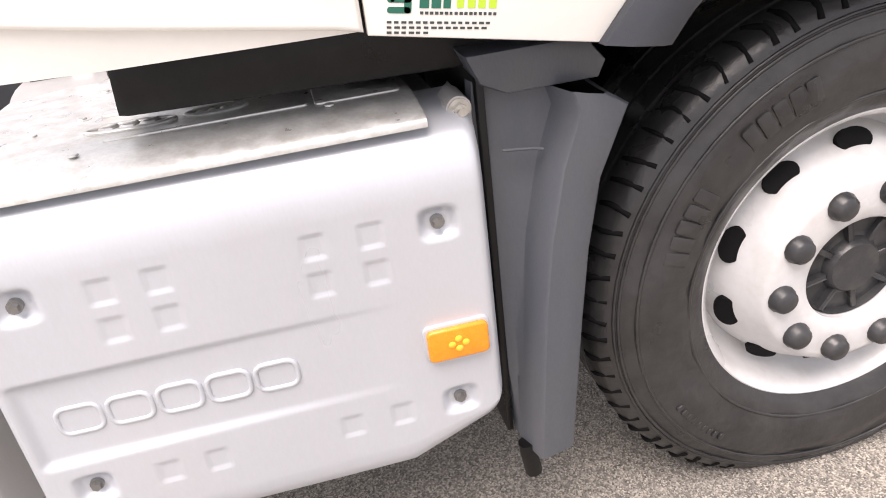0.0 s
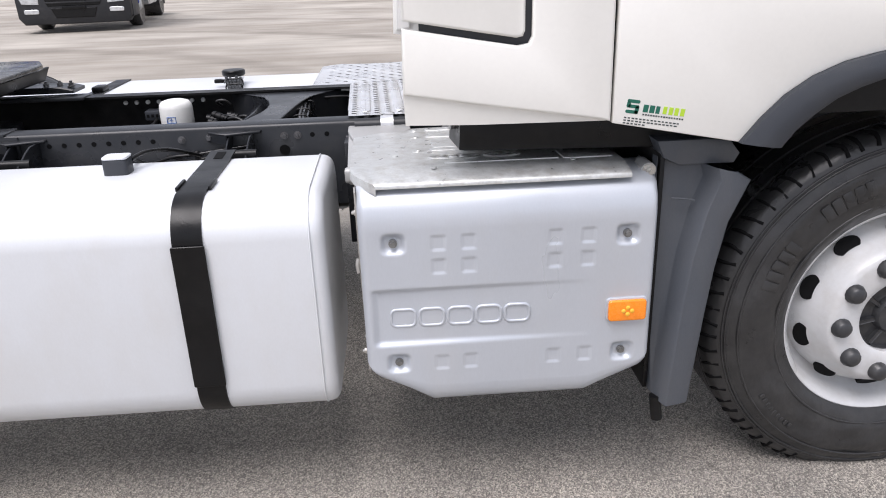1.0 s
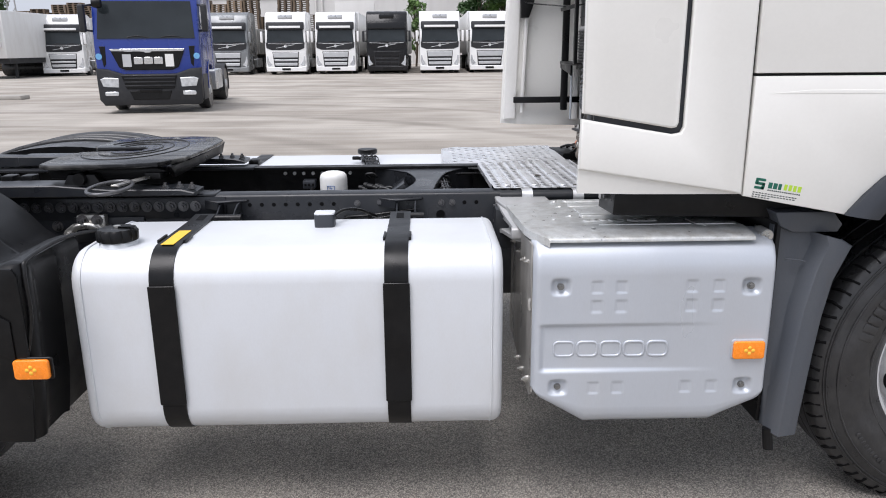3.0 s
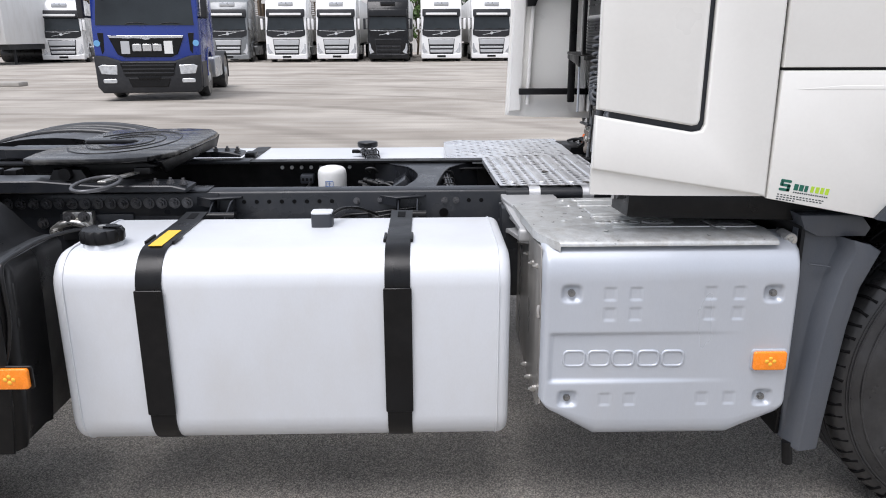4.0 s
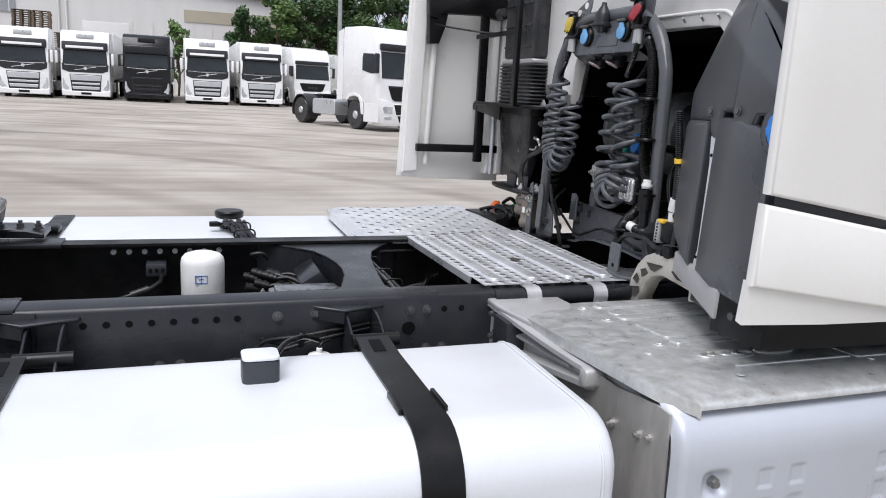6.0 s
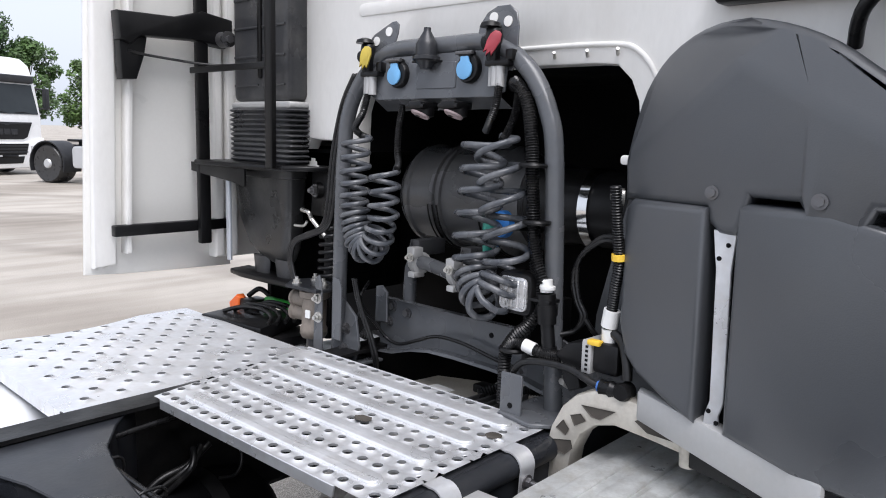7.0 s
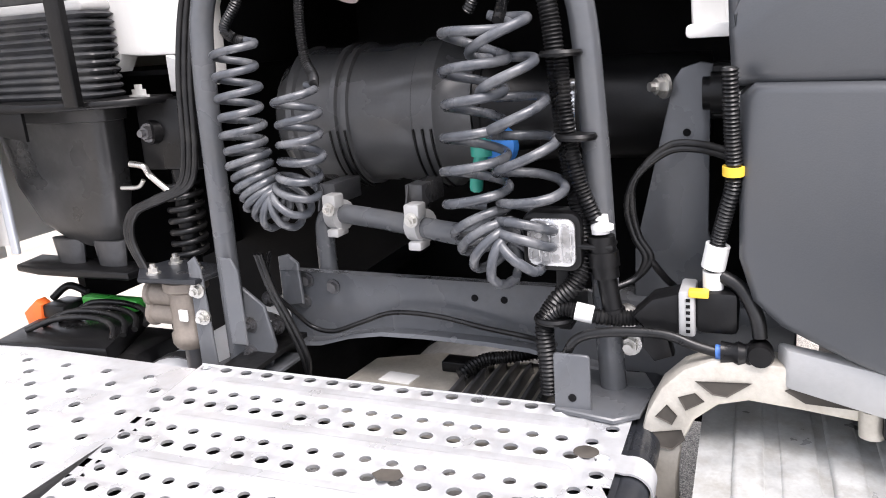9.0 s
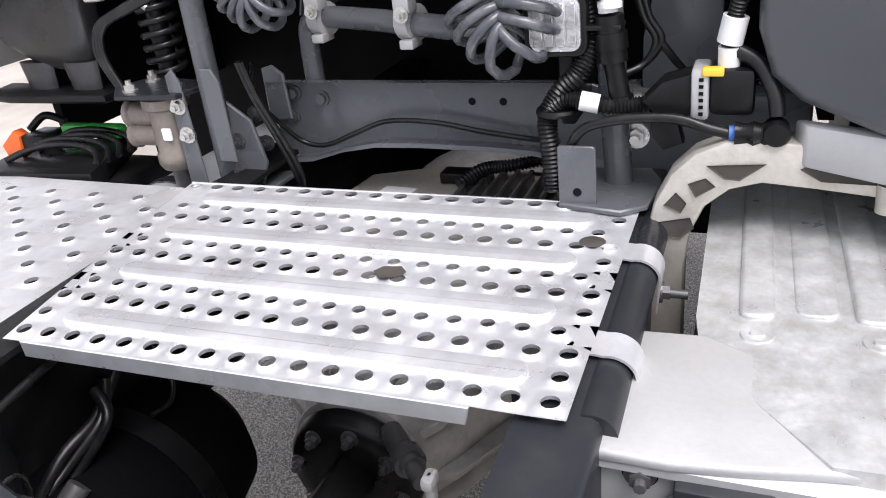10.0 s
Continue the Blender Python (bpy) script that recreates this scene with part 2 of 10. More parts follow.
def prism(bm, outline, axis, a, b, bev=0.0, seg=2, m=None):
    """An outline in the two other axes, drawn out along an axis from a to b."""
    m = m or Matrix()
    lo = [bm.verts.new(m @ spot(axis, p, q, a)) for p, q in outline]
    hi = [bm.verts.new(m @ spot(axis, p, q, b)) for p, q in outline]
    n = len(outline)
    f1, f2 = bm.faces.new(lo), bm.faces.new(hi)
    for i in range(n):
        bm.faces.new((lo[i], lo[(i + 1) % n], hi[(i + 1) % n], hi[i]))
    if bev:
        es = list(f1.edges) + list(f2.edges)
        bmesh.ops.recalc_face_normals(bm, faces=bm.faces)
        bmesh.ops.bevel(bm, geom=es, offset=bev, segments=seg, profile=0.5, affect="EDGES")
    return bm


def rrect(x0, x1, y0, y1, r, n=5):
    pts = []
    for cx, cy, a0 in ((x1 - r, y1 - r, 0), (x0 + r, y1 - r, 90), (x0 + r, y0 + r, 180), (x1 - r, y0 + r, 270)):
        for i in range(n + 1):
            a = radians(a0 + 90 * i / n)
            pts.append((cx + r * math.cos(a), cy + r * math.sin(a)))
    return pts


def arc(cx, cy, r, a0, a1, n=16):
    return [(cx + r * math.cos(radians(a0 + (a1 - a0) * i / n)), cy + r * math.sin(radians(a0 + (a1 - a0) * i / n))) for i in range(n + 1)]


def rod(bm, p, q, r, r2=None, n=14):
    p, q = Vector(p), Vector(q)
    d = q - p
    turn = d.to_track_quat("Z", "Y").to_matrix().to_4x4()
    bmesh.ops.create_cone(bm, cap_ends=True, segments=n, radius1=r, radius2=r if r2 is None else r2, depth=d.length, matrix=Matrix.Translation((p + q) / 2) @ turn)
    return bm


def glide(pts, per=6):
    """Points on a smooth line through the given ones."""
    P = [Vector(p) for p in pts]
    if len(P) < 3:
        return P
    out = []
    for i in range(len(P) - 1):
        a, b, c, d = P[max(i - 1, 0)], P[i], P[i + 1], P[min(i + 2, len(P) - 1)]
        for k in range(per):
            t = k / per
            out.append(0.5 * (2 * b + (c - a) * t + (2 * a - 5 * b + 4 * c - d) * t * t + (3 * b - a - 3 * c + d) * t ** 3))
    out.append(P[-1])
    return out


def tube(bm, pts, r, n=8, per=6, ribs=0.0):
    """A round hose or pipe along a line; ribs: a corrugated one, the height of its ribs."""
    line = glide(pts, per) if per > 1 else [Vector(p) for p in pts]
    if ribs:
        fine, left = [line[0]], 0.0
        step = ribs * 0.85
        for a, b in zip(line, line[1:]):
            d = (b - a).length
            k = max(1, round(d / step))
            fine += [a.lerp(b, (i + 1) / k) for i in range(k)]
        line = fine
    up = None
    rings = []
    n = max(n, 9)
    for i, p in enumerate(line):
        t = (line[min(i + 1, len(line) - 1)] - line[max(i - 1, 0)])
        if t.length < 1e-9:
            t = Vector((0, 0, 1))
        t.normalize()
        if up is None:
            up = t.orthogonal().normalized()
        up = (up - t * up.dot(t)).normalized()
        side = t.cross(up)
        rr = r + (ribs * 0.5 if i % 2 else -ribs * 0.3) if ribs else r
        rings.append([bm.verts.new(p + (up * math.cos(6.2832 * k / n) + side * math.sin(6.2832 * k / n)) * rr) for k in range(n)])
    for a, b in zip(rings, rings[1:]):
        for k in range(n):
            bm.faces.new((a[k], a[(k + 1) % n], b[(k + 1) % n], b[k]))
    bm.faces.new(rings[0])
    bm.faces.new(rings[-1])
    return bm


def lathe(bm, prof, at, axis="y", n=40, m=None, cap=True):
    """A profile of (radius, along) turned about an axis through a point."""
    at = Vector(at)
    rings = []
    for r, a in prof:
        ring = []
        for k in range(n):
            c, s = r * math.cos(6.283185 * k / n), r * math.sin(6.283185 * k / n)
            v = Vector((c, a, s)) if axis == "y" else Vector((a, c, s)) if axis == "x" else Vector((c, s, a))
            if m is not None:
                v = m @ v
            ring.append(bm.verts.new(at + v))
        rings.append(ring)
    for a, b in zip(rings, rings[1:]):
        for k in range(n):
            bm.faces.new((a[k], a[(k + 1) % n], b[(k + 1) % n], b[k]))
    if cap and prof[0][0] > 1e-5:
        bm.faces.new(rings[0])
    if cap and prof[-1][0] > 1e-5:
        bm.faces.new(rings[-1])
    bmesh.ops.remove_doubles(bm, verts=[v for ring in (rings[0], rings[-1]) for v in ring], dist=1e-6)
    return bm


def bolt(bm, p, way, r=0.011, stub=True):
    """A hexagon head with its washer and a bit of thread."""
    p, w = Vector(p), Vector(way).normalized()
    rod(bm, p - w * 0.002, p + w * 0.003, r * 1.45, n=14)
    rod(bm, p + w * 0.003, p + w * (0.003 + r * 0.9), r, n=6)
    if stub:
        rod(bm, p + w * (0.003 + r * 0.9), p + w * (0.003 + r * 1.7), r * 0.55, n=8)
    return bm


def plate_holes(bm, x0, x1, y0, y1, z, t, holes, r, rim=0.0, nx=1, ny=1):
    """A flat sheet with round holes whose rims stand up a little; the holes lie one to a cell of a regular grid."""
    sx, sy = (x1 - x0) / nx, (y1 - y0) / ny
    k = 12
    for i in range(nx):
        for j in range(ny):
            a0, b0 = x0 + i * sx, y0 + j * sy
            cx, cy = a0 + sx / 2, b0 + sy / 2
            sq = []
            for e in range(k):
                an = 6.283185 * e / k + 0.2618
                c, s = math.cos(an), math.sin(an)
                f = 1 / max(abs(c), abs(s))
                sq.append((cx + c * f * sx / 2, cy + s * f * sy / 2))
            corners = [(a0 + sx, b0 + sy), (a0, b0 + sy), (a0, b0), (a0 + sx, b0)]
            if (i, j) in holes:
                outer = [bm.verts.new((p, q, z)) for p, q in sq]
                mid = [bm.verts.new((cx + 1.7 * r * math.cos(6.283185 * e / k + 0.2618), cy + 1.7 * r * math.sin(6.283185 * e / k + 0.2618), z)) for e in range(k)]
                top = [bm.verts.new((cx + r * math.cos(6.283185 * e / k + 0.2618), cy + r * math.sin(6.283185 * e / k + 0.2618), z + rim)) for e in range(k)]
                low = [bm.verts.new((cx + (v.co.x - cx) * 1.12, cy + (v.co.y - cy) * 1.12, z - t)) for v in top]
                for a, b in ((outer, mid), (mid, top), (top, low)):
                    for e in range(k):
                        bm.faces.new((a[e], a[(e + 1) % k], b[(e + 1) % k], b[e]))
            else:
                bm.faces.new([bm.verts.new((p, q, z)) for p, q in sq])
    bmesh.ops.remove_doubles(bm, verts=bm.verts, dist=1e-5)
    return bm


def bars(bm, axis, a, thick, x, z, width, height, n, gap=0.25, seed=1):
    """A row of plain bars in place of small writing."""
    rnd = random.Random(seed)
    step = width / n
    for i in range(n):
        w = step * (1 - gap) * rnd.uniform(0.75, 1.0)
        p0 = x + i * step
        o = [(p0, z), (p0 + w, z), (p0 + w, z + height), (p0, z + height)]
        prism(bm, o, axis, a, a + thick)
    return bm

# ---- ground ----
def ground():
    """One sheet: coarse dark asphalt under the tractor, paler worn asphalt over the wide yard."""
    m = bpy.data.materials.new("asphalt")
    m.use_nodes = True
    n, l = m.node_tree.nodes, m.node_tree.links
    p = n["Principled BSDF"]
    p.inputs["Roughness"].default_value = 0.85
    where = n.new("ShaderNodeTexCoord")

    def tex(kind, size, detail=4.0, stretch=None):
        t = n.new(kind)
        t.inputs["Scale"].default_value = size
        if kind == "ShaderNodeTexNoise":
            t.inputs["Detail"].default_value = detail
        if stretch:
            mp = n.new("ShaderNodeMapping")
            mp.inputs["Scale"].default_value = stretch
            mp.inputs["Rotation"].default_value = (0, 0, radians(8))
            l.new(where.outputs["Object"], mp.inputs[0])
            l.new(mp.outputs[0], t.inputs["Vector"])
        else:
            l.new(where.outputs["Object"], t.inputs["Vector"])
        return t

    def ramp(src, stops):
        r = n.new("ShaderNodeValToRGB")
        el = r.color_ramp.elements
        el[0].position, el[0].color = stops[0][0], (*stops[0][1], 1)
        el[1].position, el[1].color = stops[1][0], (*stops[1][1], 1)
        for pos, c in stops[2:]:
            e = el.new(pos)
            e.color = (*c, 1)
        l.new(src, r.inputs[0])
        return r.outputs[0]

    def mix(kind, fac, a, b):
        x = n.new("ShaderNodeMix")
        x.data_type, x.blend_type = "RGBA", kind
        if isinstance(fac, float):
            x.inputs["Factor"].default_value = fac
        else:
            l.new(fac, x.inputs["Factor"])
        l.new(a, x.inputs["A"])
        l.new(b, x.inputs["B"])
        return x.outputs["Result"]
    grit = tex("ShaderNodeTexVoronoi", 265.0)
    stones = ramp(grit.outputs["Color"], [(0.1, (0.115, 0.107, 0.098)), (0.9, (0.59, 0.545, 0.48)), (0.5, (0.28, 0.261, 0.235))])
    patch = ramp(tex("ShaderNodeTexNoise", 1.6, 6).outputs["Fac"], [(0.3, (0.80, 0.80, 0.80)), (0.7, (1.2, 1.18, 1.15))])
    near = mix("MULTIPLY", 1.0, stones, patch)
    yard_c = ramp(tex("ShaderNodeTexNoise", 0.55, 7).outputs["Fac"], [(0.35, (0.35, 0.32, 0.28)), (0.68, (0.47, 0.435, 0.385))])
    streak = ramp(tex("ShaderNodeTexNoise", 0.32, 6, (0.55, 1.3, 1)).outputs["Fac"], [(0.36, (0.76, 0.74, 0.72)), (0.56, (1.04, 1.04, 1.04))])
    yard = mix("MULTIPLY", 1.0, yard_c, streak)
    fine_streak = ramp(tex("ShaderNodeTexNoise", 2.2, 8, (0.16, 1.5, 1)).outputs["Fac"], [(0.36, (0.88, 0.87, 0.86)), (0.60, (1.05, 1.05, 1.05))])
    yard = mix("MULTIPLY", 1.0, yard, fine_streak)
    # worn tyre arcs
    arcs = n.new("ShaderNodeTexWave")
    arcs.wave_type, arcs.rings_direction = "RINGS", "Z"
    arcs.inputs["Scale"].default_value, arcs.inputs["Distortion"].default_value, arcs.inputs["Detail"].default_value = 0.09, 5.0, 3.0
    arcs.inputs["Detail Scale"].default_value = 0.35
    mp = n.new("ShaderNodeMapping")
    mp.inputs["Location"].default_value = (11, -4, 0)
    l.new(where.outputs["Object"], mp.inputs[0])
    l.new(mp.outputs[0], arcs.inputs["Vector"])
    marks = ramp(arcs.outputs["Fac"], [(0.0, (0.72, 0.71, 0.70)), (0.10, (1, 1, 1))])
    yard = mix("MULTIPLY", 0.8, yard, marks)
    # the change of surface runs along the tractor's far side
    sep = n.new("ShaderNodeSeparateXYZ")
    l.new(where.outputs["Object"], sep.inputs[0])
    wob = n.new("ShaderNodeMath")
    wob.operation = "MULTIPLY_ADD"
    wob.inputs[1].default_value = 0.5
    l.new(tex("ShaderNodeTexNoise", 1.2, 4).outputs["Fac"], wob.inputs[0])
    l.new(sep.outputs["Y"], wob.inputs[2])
    edge = n.new("ShaderNodeMapRange")
    edge.inputs["From Min"].default_value, edge.inputs["From Max"].default_value = 3.5, 4.3
    l.new(wob.outputs[0], edge.inputs["Value"])
    l.new(mix("MIX", edge.outputs[0], near, yard), p.inputs["Base Color"])
    b = n.new("ShaderNodeBump")
    b.inputs["Strength"].default_value, b.inputs["Distance"].default_value = 0.7, 0.005
    l.new(grit.outputs["Distance"], b.inputs["Height"])
    l.new(b.outputs[0], p.inputs["Normal"])
    bm = fresh()
    bmesh.ops.create_grid(bm, x_segments=24, y_segments=24, size=1)
    for v in bm.verts:
        v.co = Vector((math.copysign(abs(v.co.x) ** 3, v.co.x) * 900, math.copysign(abs(v.co.y) ** 3, v.co.y) * 900, 0))
    tagged(part("ground", bm, m), "worn grey-beige asphalt yard with tyre marks", "ground", kind="structure")


ground()
MID = 2.13          # the tractor's middle line


# ---- fuel tanks ----
def tank_shape(bm, x0, x1, y0, y1, z0, z1, r):
    prism(bm, rrect(y0, y1, z0, z1, r, 7), "x", x0, x1, 0.030, 6)


def fuel_tank(near):
    if near:
        x0, x1, y0, y1, z0, z1 = -1.886, -0.576, 1.036, 1.56, 0.324, 0.930
        t = thing("fuel_tank", ((x0 + x1) / 2, (y0 + y1) / 2, z0), "silver painted aluminium fuel tank hung on the chassis frame", "fuel tank")
        strap_x, w = (-1.608, -0.903), 0.0365
    else:
        x0, x1, y0, y1, z0, z1 = -2.2, -0.62, 2 * MID - 1.62, 2 * MID - 0.985, 0.34, 0.925
        t = thing("fuel_tank", ((x0 + x1) / 2, (y0 + y1) / 2, z0), "silver fuel tank on the far side of the frame", "fuel tank")
        strap_x, w = (-1.72,), 0.034
    bm = fresh()
    tank_shape(bm, x0, x1, y0, y1, z0, z1, 0.10 if near else 0.12)
    part("tank_body", bm, TANK, t)
    for x in ((x0 + 0.036, x1 - 0.036) if near else (x1 - 0.04,)):
        bm = fresh()
        o = rrect(y0 - 0.0025, y1 + 0.002, z0 - 0.0025, z1 + 0.0025, 0.107, 7)
        tube(bm, [spot("x", p, q, x) for p, q in o] + [spot("x", *o[0], x)], 0.0024, 6, 1)
        part("weld_seam", bm, TANK, t)
    for i, x in enumerate(strap_x):
        bm = fresh()
        g = 0.006
        o = rrect(y0 - g, y1 + g, z0 - g, z1 + g, 0.112, 8)
        o = [p for p in o if p[0] < y0 + 0.39]
        line = sorted(o, key=lambda p: math.atan2(p[1] - (z0 + z1) / 2, p[0] - (y0 + y1) / 2) % 6.2832)
        line = [(y0 + (0.50 if near else 0.535), z1 + g + (0.006 if near else 0.0)), (y0 + 0.40, z1 + g)] + line + [(y0 + 0.3, z0 - g)]
        rows = []
        for p, q in line:
            rows.append([bm.verts.new((x - w, p, q)), bm.verts.new((x + w, p, q))])
        for a, b in zip(rows, rows[1:]):
            bm.faces.new((a[0], a[1], b[1], b[0]))
        r = bmesh.ops.extrude_face_region(bm, geom=list(bm.faces))
        for v in [g2 for g2 in r["geom"] if isinstance(g2, bmesh.types.BMVert)]:
            d = Vector((0, v.co.y - min(max(v.co.y, y0 + 0.11), y1 - 0.11), v.co.z - min(max(v.co.z, z0 + 0.11), z1 - 0.11)))
            v.co -= d.normalized() * 0.006 if d.length > 1e-6 else Vector()
        s = part("strap", bm, BLACK, t)
        if near:
            bm = fresh()
            prism(bm, rrect(x - w - 0.004, x + w + 0.004, z0 + 0.118, z1 - 0.098, 0.004, 2), "y", y0 - 0.0125, y0 - 0.0065, 0.0015, 1)
            part("rubber_sleeve", bm, BLACK, s)
            bm = fresh()
            prism(bm, [(y0 + 0.418, z1 + 0.001), (y0 + 0.480, z1 + 0.003), (y0 + 0.480, z1 + 0.0118), (y0 + 0.418, z1 + 0.0081)], "x", x - 0.013, x + 0.013)
            part("slot", bm, DARK, s)
            for sx in (-1, 1):
                bm = fresh()
                box(bm, x + sx * (w + 0.004) - 0.004, x + sx * (w + 0.004) + 0.004, y0 + 0.12, y0 + 0.20, z1 + 0.001, z1 + 0.012, 0.002)
                part("strap_clip", bm, BLACK, s)
    if near:
        bm = fresh()
        prism(bm, [(-1.628, -0.03), (-1.589, -0.03), (-1.589, 0.15), (-1.628, 0.15)], "z", 0, 0.0012, m=Matrix.Translation((0, 1.15, 0.9368)))
        part("warning_label", bm, YELLOW, t, "yellow warning label")
        c = (-1.775, 1.165, 0)
        bm = fresh()
        lathe(bm, [(0.060, 0.89), (0.056, 0.938), (0.05, 0.945)], (c[0], c[1], 0), "z", 28)
        part("filler_neck", bm, TANK, t)
        bm = fresh()
        k = 40
        lathe(bm, [(0.052, 0.941), (0.062, 0.945), (0.063, 0.971), (0.056, 0.981), (0.0, 0.984)], (c[0], c[1], 0), "z", k)
        for v in bm.verts:
            d = Vector((v.co.x - c[0], v.co.y - c[1], 0))
            if d.length > 0.055:
                a = math.atan2(d.y, d.x)
                v.co -= d.normalized() * (0.0055 if math.cos(10 * a) < -0.2 else 0.0)
        cap = part("filler_cap", bm, BLACK, t, "black ribbed filler cap")
        bm = fresh()
        lathe(bm, [(0.011, 0.983), (0.011, 0.988), (0.0, 0.9895)], (c[0], c[1] + 0.005, 0), "z", 16)
        part("key_lock", bm, STEEL, cap)
        bm = fresh()
        box(bm, c[0] + 0.006, c[0] + 0.058, c[1] - 0.008, c[1] + 0.008, 0.9835, 0.988, 0.002)
        part("cap_grip", bm, BLACK, cap)
        # level sender
        bm = fresh()
        prism(bm, rrect(-1.190, -1.122, 1.345, 1.405, 0.012, 3), "z", 0.92, 0.972, 0.003, 2)
        sender = part("level_sender", bm, PLASTIC, t)
        bm = fresh()
        prism(bm, rrect(-1.190, -1.122, 1.345, 1.405, 0.012, 3), "z", 0.973, 0.979, 0.002, 2)
        part("sender_lid", bm, TANK, sender, "silver lid")
        bm = fresh()
        tube(bm, [(-1.125, 1.40, 0.962), (-1.10, 1.45, 0.968), (-1.06, 1.52, 0.955), (-1.03, 1.60, 0.925), (-1.0, 1.65, 0.90)], 0.006, 7)
        part("sender_cable", bm, HOSE, t)
    else:
        c = (-1.125, 2.905)
        bm = fresh()
        lathe(bm, [(0.034, 0.91), (0.034, 0.962), (0.048, 0.966), (0.053, 0.972), (0.053, 0.988), (0.048, 0.993), (0.0, 0.995)], (c[0], c[1], 0), "z", 30)
        cap = part("filler_cap", bm, BLACK, t, "black filler cap")
        bm = fresh()
        prism(bm, rrect(c[0] - 0.045, c[0] + 0.052, c[1] - 0.075, c[1] - 0.030, 0.010, 3), "z", 0.955, 0.966, 0.003, 2)
        part("cap_collar", bm, TANK, cap)
        bm = fresh()
        box(bm, c[0] - 0.075, c[0] - 0.035, c[1] - 0.085, c[1] - 0.055, 0.945, 0.962, 0.004)
        part("cap_latch", bm, BLACK, cap)
        rnd = random.Random(8)
        for i in range(9):
            bm = fresh()
            o, u = 0.009 * (i - 4), rnd.uniform(-0.008, 0.008)
            tube(bm, [(c[0] + 0.005 + o * 1.1, c[1] - 0.06, 0.95 + u), (c[0] + 0.012 + o, c[1] - 0.10, 0.965 + u), (c[0] + 0.028 + o * 0.7, c[1] - 0.16, 0.952 - u), (c[0] + 0.045 + o * 0.7, c[1] - 0.24, 0.935 + u), (c[0] + 0.07 + o, c[1] - 0.33, 0.90)], 0.0062, 6)
            part("cable", bm, HOSE, t)
        for k in range(2):
            bm = fresh()
            q = rrect(c[0] - 0.008 + 0.012 * k, c[0] + 0.066 + 0.01 * k, 0.935 - 0.008 * k, 0.972 - 0.012 * k, 0.014, 3)
            tube(bm, [(x, c[1] - 0.145 - 0.075 * k, z) for x, z in q] + [(q[0][0], c[1] - 0.145 - 0.075 * k, q[0][1])], 0.003, 6, 1)
            part("cable_tie", bm, HOSE, t)
        bm = fresh()
        box(bm, -1.745, -1.69, 2.80, 2.88, 0.925, 0.955, 0.01)
        part("strap_buckle", bm, BLACK, t)


fuel_tank(True)
fuel_tank(False)


# ---- battery box with its pressed cover ----
def ramp01(v):
    v = min(1.0, max(0.0, v))
    return v * v * (3 - 2 * v)


